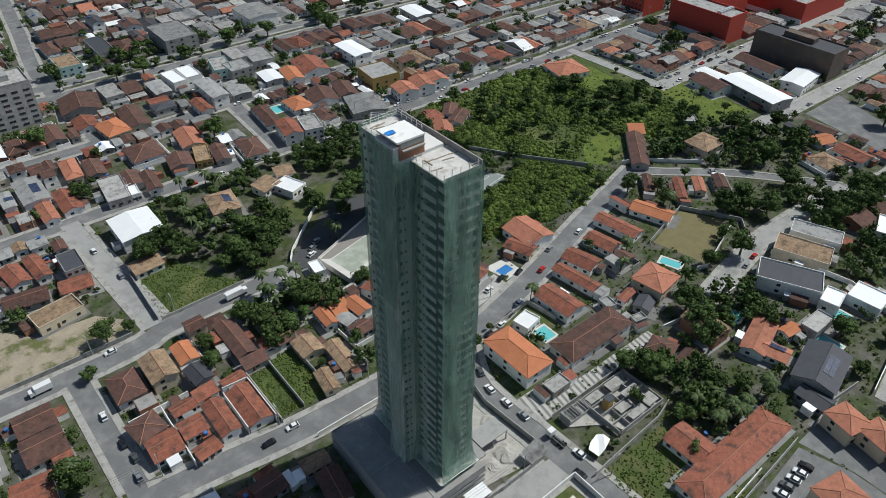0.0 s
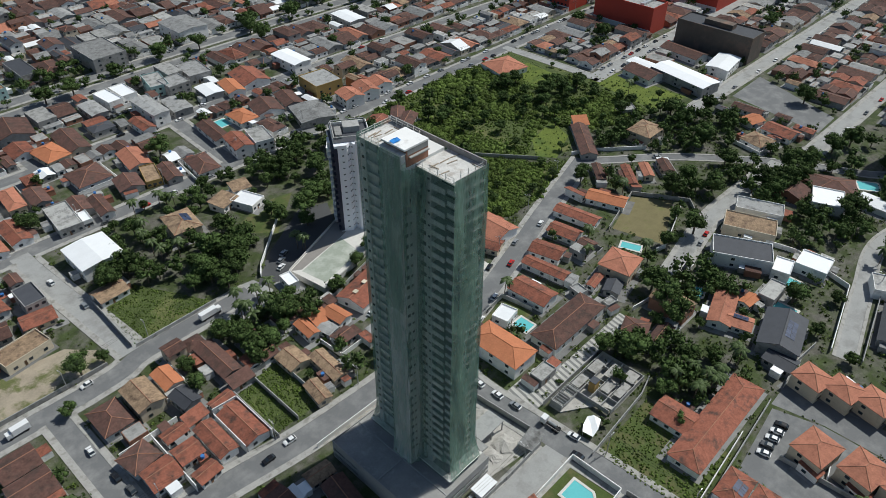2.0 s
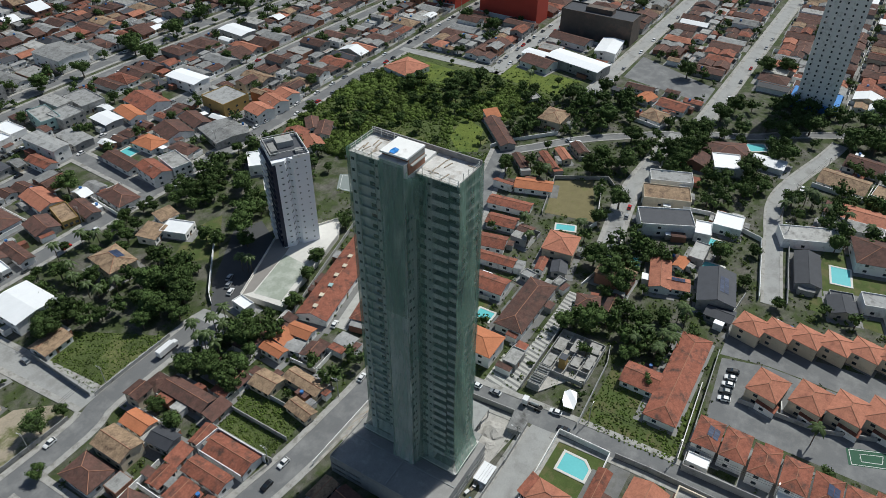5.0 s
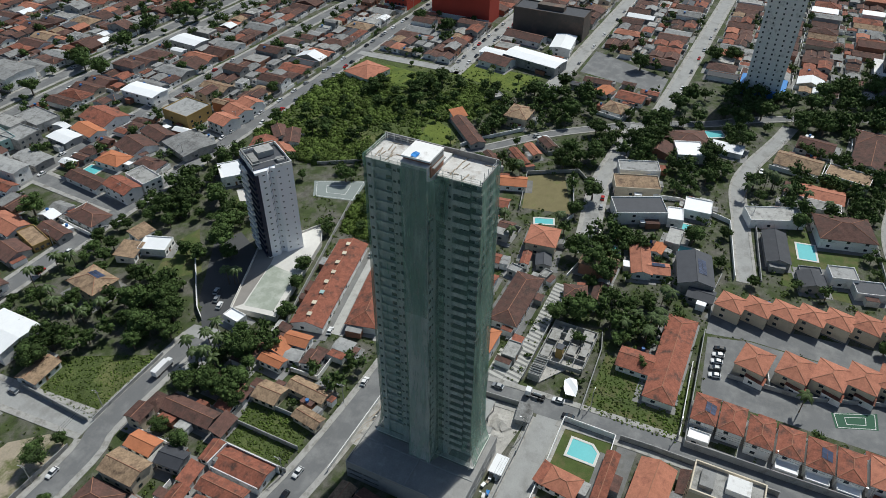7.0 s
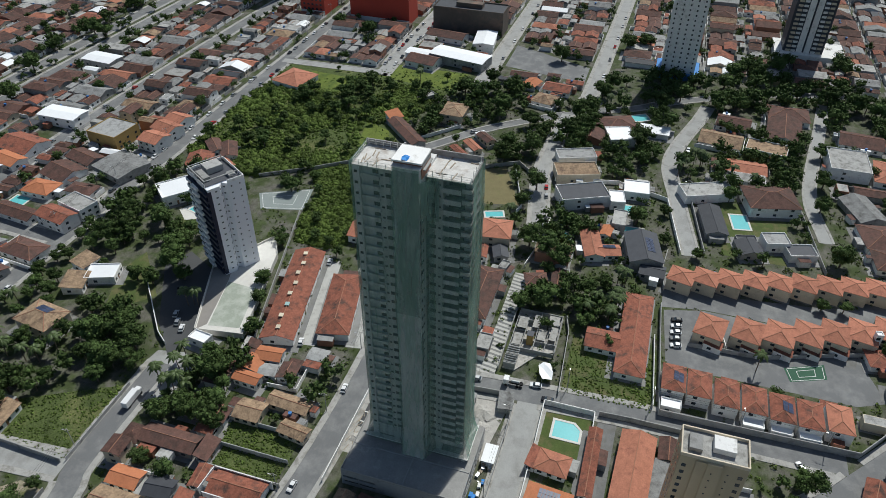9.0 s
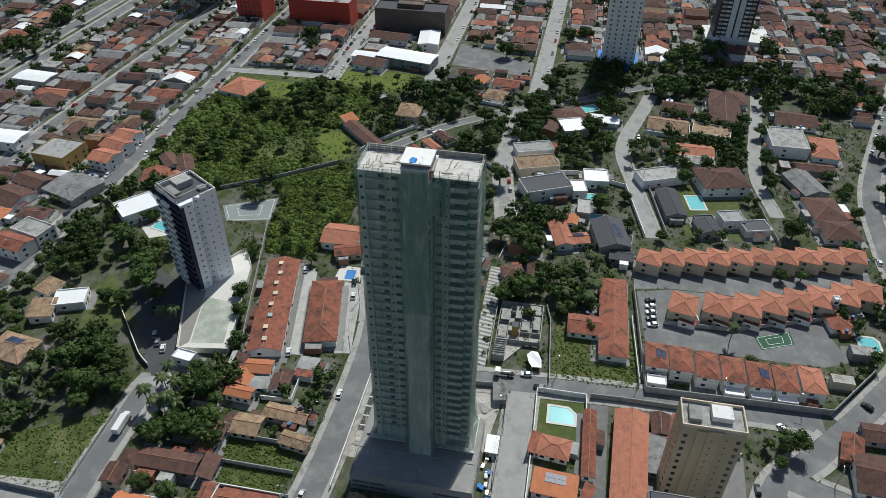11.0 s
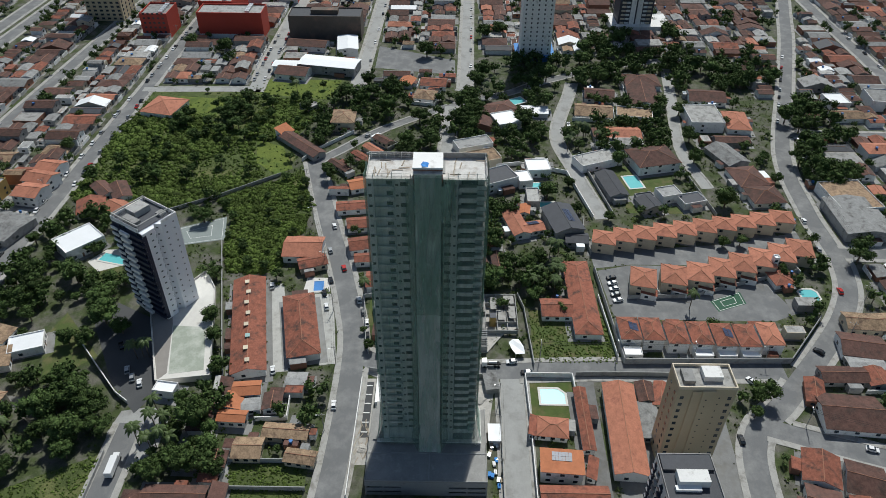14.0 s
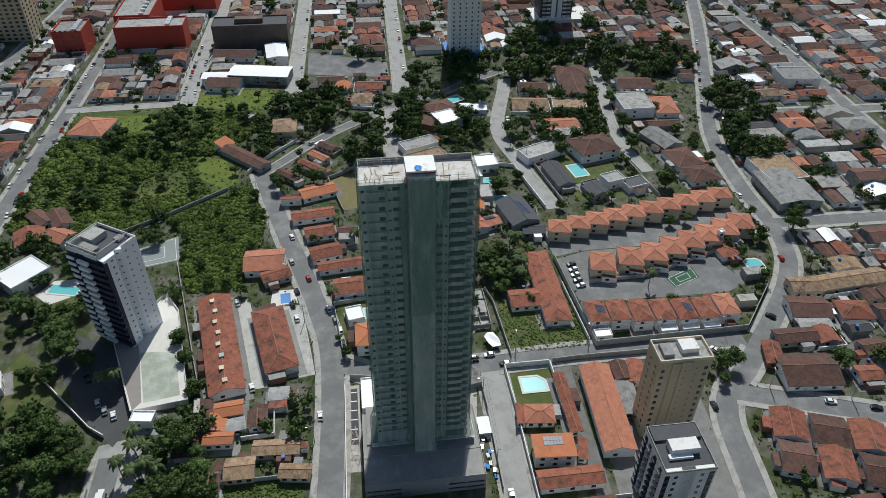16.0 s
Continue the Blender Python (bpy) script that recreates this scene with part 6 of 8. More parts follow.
house(27.0, 298.1, 5.9, 15.9, 0, 3.2, "gable", "salmon", "white", turn=1)
house(36.4, 301.6, 7.8, 18.2, 0, 3.2, "gable", "red", "white", turn=1)
house(45.3, 327.5, 6.8, 18.9, -4, 3.4, "hip", "salmon", "cream", turn=1)
house(54.2, 321.9, 7.5, 14.7, -4, 3.0, "gable", "brown", "grey", turn=1)
house(61.2, 291.7, 4.5, 9.8, -6, 3.46, "flat", "white", "white")
house(55.1, 297.5, 9.9, 21.4, -5, 3.67, "flat", "conc", "grey")
house(63.9, 302.2, 8.4, 13.0, -5, 3.0, "gable", "brown", "grey", turn=1)
house(70.6, 295.0, 5.7, 17.0, -5, 3.2, "gable", "brown", "white", turn=1)
house(86.8, 254.9, 11.3, 15.4, -8, 6.0, "hip", "tan", "cream", turn=1, solar=6, label="two-storey villa with tan tiled hip roofs and solar panels")
house(109.5, 259.5, 10.0, 8.0, 20, 3.4, "shed", "tan", "white", pitch=0.12, label="white villa wing with a tilted tan roof")
house(117.5, 253.0, 9.0, 12.0, 20, 3.1, "flat", "white", "white", label="white villa wing with a flat white roof")
house(121.0, 264.0, 8.0, 7.0, -10, 3.6, "shed", "tan", "white", pitch=0.14, label="white villa wing with a tilted tan roof")
house(74.3, 355.5, 11.7, 17.6, 7, 3.4, "hip", "orange", "cream", turn=1)
house(86.5, 360.2, 10.8, 24.9, -4, 3.2, "gable", "brown", "cream", turn=1)
house(65.3, 368.9, 10.7, 13.5, 0, 3.0, "gable", "red", "white", turn=1)
house(69.6, 392.7, 19.7, 21.1, -9, 3.0, "gable", "brown", "grey", turn=1)
house(77.9, 322.8, 15.0, 16.4, 0, 3.2, "hip", "brown", "white", turn=1)
house(99.9, 321.5, 10.2, 18.8, -7, 3.4, "gable", "salmon", "white", turn=1)
house(98.6, 303.3, 7.1, 15.8, -16, 3.12, "flat", "tan", "yellow")
house(105.8, 298.9, 6.6, 15.6, -9, 3.2, "gable", "brown", "grey", turn=1)
house(120.2, 294.2, 10.3, 17.3, -6, 3.4, "hip", "brown", "white", turn=1)
house(87.8, 303.5, 10.4, 12.7, -10, 3.2, "gable", "brown", "grey", turn=1)
house(161.1, 321.4, 10.6, 14.5, 0, 3.4, "hip", "orange", "white", turn=1)
house(141.5, 318.2, 7.9, 22.4, -6, 3.4, "gable", "brown", "white", turn=1)
house(142.1, 295.7, 9.2, 16.1, -10, 6.0, "gable", "red", "white", turn=1)
house(152.3, 292.7, 9.4, 15.4, -14, 6.21, "flat", "conc", "white")
house(176.6, 322.0, 14.6, 16.7, -15, 3.0, "gable", "brown", "white", turn=1)
house(191.1, 321.1, 10.0, 17.3, -15, 3.0, "gable", "brown", "grey", turn=1)
house(189.2, 297.8, 18.3, 20.8, -18, 4.0, "gable", "grey", "grey", turn=1, pitch=0.1)
house(213.6, 320.5, 17.2, 18.7, -6, 7.76, "flat", "grey", "yellow", label="yellow-banded shop building with a flat roof", name="shop_building", category="building")
house(222.6, 360.2, 11.9, 23.3, 0, 6.0, "gable", "white", "white", turn=1, pitch=0.1, name="warehouse", label="white metal-roofed warehouse on a corner lot")
house(294.2, 390.7, 12.5, 21.7, -4, 5.0, "gable", "white", "grey", turn=1, pitch=0.1, name="warehouse", label="grey warehouse with a white metal roof")
house(120.9, 389.8, 8.0, 17.3, 4, 5.00, "flat", "white", "white")
house(130.3, 391.2, 8.5, 16.3, 0, 5.01, "flat", "white", "white")
house(130.0, 360.0, 8.6, 25.4, 0, 7.0, "gable", "grey", "white", turn=1, pitch=0.1, name="shop_building", label="long white shop building with a grey roof", category="building")
house(148.5, 388.5, 10.1, 19.2, -12, 6.04, "flat", "conc", "teal", name="shop_building", label="pale teal two-storey shop building", category="building")
house(155.4, 379.8, 13.1, 13.9, 0, 6.05, "flat", "grey", "grey")
house(165.8, 360.5, 10.1, 14.4, -5, 4.0, "gable", "white", "grey", turn=1, pitch=0.1)
house(143.7, 357.4, 10.1, 18.0, -5, 4.0, "gable", "grey", "grey", turn=1, pitch=0.1)
house(109.8, 384.7, 8.4, 17.5, 0, 4.0, "gable", "grey", "grey", turn=1, pitch=0.1)
house(119.6, 349.7, 6.6, 15.5, 0, 4.0, "gable", "red", "white", turn=1)
house(173.2, 389.1, 13.5, 21.1, -7, 5.12, "flat", "grey", "grey")
house(177.4, 356.2, 9.3, 17.0, -11, 3.4, "gable", "orange", "white", turn=1)
house(192.1, 360.3, 16.0, 21.6, -8, 3.4, "gable", "red", "white", turn=1)
house(145.0, 449.1, 20.7, 30.8, 0, 8.16, "flat", "grey", "grey", label="grey office building with a ribbed flat roof", name="office_building", category="building")
house(203.4, 451.0, 20.5, 26.4, 0, 8.0, "gable", "grey", "white", turn=1, pitch=0.1, name="office_building", label="white office hall with a grey metal roof", category="building")
house(79.3, 446.6, 13.0, 19.5, 0, 6.18, "flat", "tan", "teal")
house(103.2, 461.9, 10.4, 27.7, 0, 5.20, "flat", "dark", "grey")
house(116.2, 456.3, 11.5, 22.1, -5, 3.2, "hip", "brown", "cream", turn=1)
house(214.4, 296.2, 11.2, 12.1, -9, 6.0, "gable", "salmon", "white", turn=1)
house(226.4, 296.8, 10.4, 13.4, -14, 6.0, "gable", "salmon", "white", turn=1)
house(236.8, 296.6, 10.2, 11.1, -13, 6.0, "gable", "salmon", "white", turn=1)
house(209.4, 140.7, 6.8, 19.1, 8, 3.4, "gable", "red", "white", turn=1)
house(195.8, 137.5, 7.5, 12.5, 8, 3.2, "gable", "red", "white", turn=1)
house(176.3, 160.4, 13.4, 15.9, 0, 4.0, "gable", "salmon", "white", turn=1)
house(167.1, 155.3, 7.0, 11.3, 19, 3.4, "gable", "red", "cream", turn=1)
house(229.2, 138.5, 8.3, 16.9, 18, 3.2, "gable", "orange", "white", turn=1)
house(253.3, 142.0, 3.7, 16.1, -44, 3.2, "gable", "red", "cream", turn=1)
house(262.6, 138.4, 11.3, 4.3, 45, 3.2, "gable", "salmon", "cream")
house(272.5, 133.9, 5.0, 10.2, -42, 3.2, "gable", "brown", "cream", turn=1)
house(245.7, 153.7, 3.7, 13.8, -45, 3.0, "gable", "brown", "grey", turn=1)
house(293.1, 157.3, 14.9, 12.4, 0, 6.0, "hip", "tan", "cream")
house(266.4, 176.5, 30.6, 7.7, 45, 3.2, "gable", "brown", "grey")
house(279.9, 188.3, 7.6, 6.2, -39, 3.4, "shed", "orange", "white", wins=1)
house(223.5, 151.2, 3.7, 9.4, 0, 3.0, "shed", "red", "white", turn=1, wins=1)
house(308.3, 263.2, 20.1, 19.2, -13, 3.6, "hip", "salmon", "white")
house(312.3, 179.9, 7.5, 8.7, -38, 3.14, "flat", "conc", "grey")
house(327.0, 112.9, 12.0, 12.0, -12, 3.4, "hip", "tan", "white")
house(344.4, 108.2, 11.0, 15.5, -6, 3.4, "gable", "red", "white", turn=1)
house(347.0, 124.8, 9.4, 8.6, -18, 3.0, "gable", "orange", "white")
house(357.4, 131.7, 6.9, 15.9, 0, 3.0, "gable", "brown", "white", turn=1)
house(358.0, 197.1, 14.4, 19.7, -10, 4.0, "gable", "brown", "white", turn=1)
house(367.3, 175.6, 15.1, 37.1, -11, 6.0, "gable", "white", "grey", turn=1, pitch=0.1, name="warehouse", label="long warehouse with a white metal roof")
house(365.9, 203.5, 9.0, 15.2, -4, 5.0, "gable", "white", "white", turn=1, pitch=0.1, name="warehouse", label="white metal-roofed shed building")
house(399.6, 167.7, 23.6, 13.1, 7, 6.0, "gable", "white", "white", pitch=0.12, name="warehouse", label="white metal-roofed warehouse beside a brick hall")
house(403.0, 195.4, 12.3, 26.5, -7, 4.0, "gable", "brown", "white", turn=1)
house(155.6, 123.2, 9.2, 15.8, 3, 4.0, "gable", "red", "white", turn=1)
house(151.9, 104.2, 29.6, 10.4, 0, 4.0, "hip", "brown", "white", label="long house with a dark red hipped tile roof")
house(124.5, 112.6, 11.1, 20.7, 0, 6.0, "hip", "orange", "white", turn=1, label="two-storey house with a bright orange hipped tile roof")
house(191.3, 107.9, 12.9, 12.3, 8, 6.0, "hip", "salmon", "cream")
house(139.3, 123.3, 7.6, 6.4, 11, 3.23, "flat", "white", "white")
house(170.7, 128.5, 5.2, 18.3, 7, 3.4, "gable", "red", "white", turn=1)
house(179.7, 103.3, 7.2, 5.7, 18, 3.0, "gable", "dark", "grey")
house(178.0, 110.3, 8.1, 2.9, 9, 3.0, "gable", "red", "white")
house(180.3, 134.8, 8.5, 12.7, 13, 3.4, "gable", "red", "white", turn=1)
house(171.5, 99.5, 5.0, 3.4, -12, 2.89, "flat", "conc", "grey", wins=1)
house(169.1, 111.7, 4.2, 5.2, -10, 2.90, "flat", "grey", "grey", wins=1)
house(126.5, 96.3, 7.8, 5.0, 0, 2.92, "flat", "conc", "grey", wins=1)
house(166.4, 85.4, 7.2, 8.4, 18, 3.2, "hip", "brown", "white", turn=1)
house(169.5, 77.0, 10.8, 4.6, 5, 3.2, "gable", "brown", "white")
house(196.8, 67.4, 17.8, 7.6, 16, 3.4, "gable", "salmon", "white")
house(194.5, 59.7, 6.9, 8.3, 15, 3.2, "gable", "salmon", "white", turn=1, solar=5)
house(208.2, 62.5, 6.8, 4.0, -7, 3.2, "gable", "orange", "white")
house(232.1, 77.0, 12.8, 22.8, 26, 5.70, "flat", "dark", "white")
house(234.7, 61.2, 9.8, 6.8, 12, 4.21, "flat", "white", "white")
house(245.7, 53.2, 10.9, 11.8, 5, 4.22, "flat", "white", "white")
house(198.4, 46.2, 19.9, 13.3, 13, 5.0, "gable", "dark", "grey", solar=9, label="dark slate-roofed villa with solar panels")
house(186.5, 41.3, 7.0, 9.4, -3, 3.0, "gable", "dark", "grey", turn=1)
house(217.9, 58.1, 11.8, 6.0, 0, 4.26, "flat", "conc", "grey")
house(140.5, 55.5, 9.5, 11.5, 0, 3.2, "gable", "red", "white", turn=1)
house(129.5, 173.5, 51.3, 11.9, 12, 3.6, "gable", "red", "white", label="long row of houses under one red clay tile roof")
house(128.9, 153.6, 33.2, 11.5, 13, 3.8, "hip", "red", "white", label="long house with a red hipped tile roof beside a drive")
house(102.2, 150.6, 5.1, 6.3, 0, 2.8, "gable", "grey", "grey", turn=1, wins=1, pitch=0.12)
house(90.5, 164.1, 4.9, 5.6, 12, 2.8, "gable", "grey", "white", turn=1, wins=1, pitch=0.12)
house(100.0, 174.5, 3.3, 3.3, 6, 2.8, "shed", "brown", "white", wins=1)
house(178.4, 258.6, 17.0, 14.0, -42, 5.07, "flat", "white", "white", label="low white hall with a flat roof", name="hall", category="building")
house(220.8, 264.8, 6.7, 13.3, -45, 3.2, "gable", "brown", "white", turn=1)
house(219.1, 255.9, 14.6, 8.0, 31, 3.4, "gable", "brown", "white")
house(206.7, 265.0, 11.9, 12.2, 21, 3.0, "gable", "red", "white")
house(206.0, 252.3, 8.9, 10.9, -32, 3.2, "gable", "salmon", "white", turn=1)
house(82.7, 63.0, 7.3, 9.4, -6, 3.0, "hip", "salmon", "white", turn=1)
house(83.3, 69.1, 7.4, 2.5, -8, 2.6, "shed", "red", "white", wins=1)
house(86.7, 52.2, 25.4, 3.5, 0, 3.0, "gable", "red", "white")
house(82.4, 39.8, 36.2, 10.0, -3, 4.2, "gable", "salmon", "white", label="long two-storey row with a salmon tiled roof")
house(67.5, 62.1, 8.5, 12.6, -4, 5.5, "shed", "orange", "white", turn=1, pitch=0.06, solar=6)
house(57.0, 59.2, 6.0, 19.9, 0, 3.6, "gable", "red", "white", turn=1)
house(67.1, 52.4, 7.4, 2.5, -14, 3.0, "shed", "red", "white", wins=1)
house(98.2, 29.6, 8.2, 5.3, 0, 3.2, "gable", "brown", "grey")
house(97.2, 24.4, 10.3, 4.7, -16, 3.2, "gable", "red", "white")
house(86.1, 30.9, 14.4, 5.7, -6, 3.0, "gable", "grey", "grey", pitch=0.1)
for k in range(4):
    for row in range(2):
        house(82 - 0.322 * (9 + 12.5 * k) - 0.947 * (11.5 + 13.5 * row), -14 - 0.947 * (9 + 12.5 * k) + 0.322 * (11.5 + 13.5 * row), 11.8, 10.6 - row, -18.8, 3.2, "gable", ("red", "brown", "red", "brown", "tan")[(k + row) % 5], "white", turn=(k + row) % 2, wins=2)
house(97.4, 120.0, 13.6, 4.4, 0, 4.0, "flat", "white", "white", wins=2, label="low white-roofed store beside the building site", name="store", category="building", clear=False)
house(99.9, -29.5, 10.9, 5.8, -16, 3.0, "gable", "red", "brick")
house(90.4, -37.7, 14.9, 19.8, -5, 3.2, "gable", "brown", "white", turn=1)
house(121.7, -55.3, 11.7, 15.2, -10, 3.4, "gable", "brown", "white", turn=1)
house(118.1, -72.7, 10.0, 12.5, -8, 3.4, "hip", "red", "white", turn=1)
house(113.3, -53.1, 5.6, 12.5, 0, 3.0, "gable", "grey", "grey", turn=1, pitch=0.12)
house(135.4, -82.6, 8.4, 29.6, 5, 4.0, "gable", "tan", "cream", turn=1)
house(134.2, -60.9, 8.7, 12.8, -5, 4.0, "gable", "tan", "cream", turn=1)
house(107.7, -42.6, 7.0, 15.8, 0, 3.0, "gable", "brown", "grey", turn=1)
house(106.8, -54.2, 8.0, 7.6, 0, 3.0, "gable", "red", "grey")
house(86.5, -59.0, 6.4, 8.4, -3, 3.0, "gable", "red", "white", turn=1)
house(98.6, -68.3, 7.2, 8.8, 4, 3.0, "gable", "brown", "grey", turn=1)
house(254.2, 21.5, 10.8, 24.0, 23, 4.10, "flat", "conc", "white")
house(254.3, -6.5, 18.2, 22.3, 14, 5.5, "hip", "brown", "white", turn=1)
house(218.2, -17.5, 8.1, 11.6, 16, 3.40, "flat", "dark", "white", label="low modern villa wing with dark grey roof")
house(222.4, -7.4, 8.1, 10.2, 16, 4.40, "flat", "grey", "white", label="low modern villa wing with dark grey roof")
house(214.3, 3.3, 9.7, 9.5, 16, 3.30, "gable", "dark", "grey", label="low modern villa wing with dark grey roof")
house(220.3, 4.3, 4.8, 8.5, 16, 3.00, "flat", "dark", "grey", label="low modern villa wing with dark grey roof")
house(230.6, 18.3, 21.6, 9.1, 11, 3.4, "gable", "dark", "grey")
house(300.1, -44.9, 21.9, 18.6, 0, 6.16, "flat", "conc", "white")
house(298.5, -63.7, 21.5, 12.5, -6, 3.4, "hip", "salmon", "white")
house(220.3, -93.1, 23.8, 20.7, 6, 5.18, "flat", "tan", "white", label="large hall with a pale tan roof", name="hall", category="building")
house(203.7, -89.9, 28.3, 21.6, 0, 5.0, "gable", "grey", "grey", pitch=0.15)
house(260.4, -47.2, 20.1, 12.6, 21, 3.4, "gable", "grey", "grey")
house(239.3, -51.0, 17.5, 14.8, 9, 3.2, "hip", "brown", "white")
house(222.8, -53.9, 14.0, 15.3, 5, 3.2, "hip", "brown", "white", turn=1)
house(325.5, -161.2, 17.9, 23.4, -6, 6.25, "flat", "grey", "white")
house(325.4, -130.9, 13.0, 11.8, 5, 4.26, "flat", "white", "white")
house(263.2, -163.1, 12.8, 19.1, 0, 4.0, "hip", "grey", "white", turn=1)
house(351.1, -20.7, 16.9, 21.3, 0, 3.2, "hip", "brown", "white", turn=1)
house(330.4, -17.4, 29.1, 16.9, -5, 3.2, "gable", "brown", "white")
house(331.0, 8.6, 14.1, 17.0, -7, 3.2, "gable", "brown", "white", turn=1)
house(309.2, 15.3, 14.7, 20.8, -7, 3.2, "gable", "tan", "white", turn=1)
house(305.0, -7.4, 12.2, 20.0, -10, 4.04, "flat", "tan", "white")
house(330.1, -55.3, 15.8, 20.8, -5, 3.2, "gable", "brown", "white", turn=1)
house(268.4, 85.6, 9.5, 19.5, 21, 4.08, "flat", "grey", "white")
house(252.7, 82.9, 12.1, 20.9, 20, 4.59, "flat", "tan", "cream")
house(296.5, 66.7, 14.5, 13.4, 20, 4.10, "flat", "white", "white")
house(309.5, 69.0, 17.1, 19.3, 24, 3.2, "hip", "brown", "white", turn=1)
house(147.5, 44.7, 43.0, 9.8, 0, 3.4, "hip", "red", "white", label="long L-shaped red tiled house in a garden")

# skylights and vents along the ridge of the long row
for i in range(8):
    k = -22 + i * 6.2
    ca, sa = math.cos(radians(12)), math.sin(radians(12))
    solo("roof_vent", Mesh().box(-0.8, -0.7, 0, 0.8, 0.7, 0.45).box(-0.95, -0.85, 0.453, 0.95, 0.85, 0.53), M_WALL["cream" if i != 2 else "teal"], "small pale roof vent on a tiled ridge", "roof vent", "", pose(129.5 + k * ca - 0.6 * sa * (i % 2), 173.5 + k * sa + 0.6 * ca * (i % 2), 5.4, 0, 0, 12), "vents on the long roof")
for i in range(9):
    bush(112 + i * 5.1, 163.6 + i * 1.16, 0.7, "small clipped shrub beside a drive")

house(160.8, -39.4, 8.0, 8.0, 10, 3.0, "hip", "red", "white", wins=1, label="red-tiled pavilion beside a small pool", name="pavilion", category="pavilion", clear=False)
house(167.3, -38.4, 2.2, 2.2, 10, 8.5, "flat", "white", "white", wins=0, label="slim white water tower beside a pavilion", name="water_tower", category="water tower", clear=False)

# ---------------------------------------------------------------- trees and palms
def plant(x, y, r):
    if 112 < x < 147 and 66 < y < 94:      # the ruin stands clear
        return
    tree(x, y, r, r * (1.75 if r > 3 else 2.0))


for x, y, r in ((11, 194, 3.5), (-5, 155, 7.0), (21, 208, 6.0), (29, 208, 3.0), (84, 181, 7.3), (66, 173, 5.6), (73, 174, 4.9), (67, 181, 5.7), (44, 174, 4.8), (46, 184, 4.2), (73, 152, 2.0), (63, 188, 5.0)):
    plant(x, y, r)
for x, y, r in ((112, 319, 7.5), (40, 362, 7.5), (43, 302, 5.8), (172, 426, 7.5), (197, 422, 7.5), (242, 432, 7.5), (97, 415, 7.5), (112, 414, 7.5), (141, 425, 5.3), (86, 233, 7.5), (92, 225, 7.5), (138, 266, 7.5), (146, 263, 7.5), (155, 267, 6.8), (140, 234, 7.1), (131, 229, 7.5)):
    plant(x, y, r)
for x, y, r in ((269, 108, 7.5), (235, 99, 7.5), (319, 151, 7.5), (309, 134, 7.5), (291, 94, 7.5), (287, 87, 7.5), (306, 83, 7.5), (315, 91, 7.5), (400, 274, 7.1), (490, 177, 7.5), (236, 157, 5.5), (255, 120, 7.3), (345, 149, 5.7), (344, 135, 4.4)):
    plant(x, y, r)
for x, y, r in ((187, 85, 7.5), (181, 78, 7.2), (155, 80, 7.5), (143, 75, 7.5), (151, 88, 5.4), (148, 63, 4.5), (173, 59, 4.1), (166, 65, 5.4), (209, 80, 3.8), (140, 53, 3.5), (128, 130, 1.9), (119, 127, 2.7), (221, 51, 6.3), (219, 103, 4.9)):
    plant(x, y, r)
for x, y, r in ((155, 250, 7.5), (120, 232, 4.8), (120, 239, 4.8), (126, 221, 4.8), (146, 232, 5.1), (158, 194, 4.2), (133, 189, 5.0), (122, 185, 4.8), (108, 180, 4.1), (87, 216, 7.2), (77, 221, 7.5), (80, 211, 5.7)):
    plant(x, y, r)
for x, y, r in ((243, 160, 4.0), (265, 114, 5.2), (324, 160, 7.5), (296, 115, 6.8), (296, 85, 7.5), (321, 85, 7.5), (358, 78, 7.5), (241, 141, 5.0), (393, 249, 7.1), (423, 75, 7.5), (429, 64, 7.5), (390, 114, 7.5)):
    plant(x, y, r)
for x, y, r in ((301, -92, 7.5), (310, -104, 7.5), (290, -96, 7.5), (353, -102, 7.5), (352, -88, 7.5), (359, -80, 7.5), (364, -67, 7.5), (371, -59, 7.5), (376, -44, 7.5), (400, -6, 7.5), (395, 9, 7.5), (413, -17, 7.5), (316, 43, 7.5), (338, 47, 7.5), (354, 38, 7.5), (350, 6, 7.5), (293, 56, 7.5), (284, 47, 4.4), (255, -83, 7.5), (246, -89, 7.5), (240, -99, 7.5), (267, -95, 7.5), (216, -33, 7.2), (175, -78, 7.5), (261, -67, 3.4), (238, -65, 3.9), (253, 11, 5.3), (210, 38, 3.8), (204, 24, 3.4), (256, -29, 5.5)):
    plant(x, y, r)
for x, y, r in ((185, -23, 3.4), (186, -31, 3.8)):
    plant(x, y, r)
for x, y, r in ((97, -11, 6.2), (136, 71, 7.0), (131, 76, 6.1), (90, -6, 3.0), (93, -52, 5.7)):
    plant(x, y, r)
for x, y, r in ((236, 423, 7.5), (234, 407, 7.5), (272, 425, 7.5), (332, 418, 7.5), (335, 430, 7.5), (261, 367, 4.7), (307, 367, 5.0), (261, 299, 5.3), (297, 308, 3.8), (198, 210, 5.7)):
    plant(x, y, r)
for x, y, r in ((345, 82, 7.2), (346, 50, 6.0), (376, 14, 7.5), (354, 18, 7.4), (191, 93, 7.5), (279, 33, 6.2), (269, 29, 4.0), (232, 39, 3.7), (309, -34, 5.7), (278, -32, 6.4), (270, 121, 6.2)):
    plant(x, y, r)
for x, y, r in ((49, 242, 7.5), (57, 244, 7.5)):
    plant(x, y, r)
for x, y in ((74, 191), (-4, 157),):
    palm(x, y, 6.5 + 3.5 * RND.random())
for x, y in ((70, 257), (70, 249), (89, 278), (94, 274), (113, 211), (78, 279), (71, 244), (74, 263),):
    palm(x, y, 6.5 + 3.5 * RND.random())
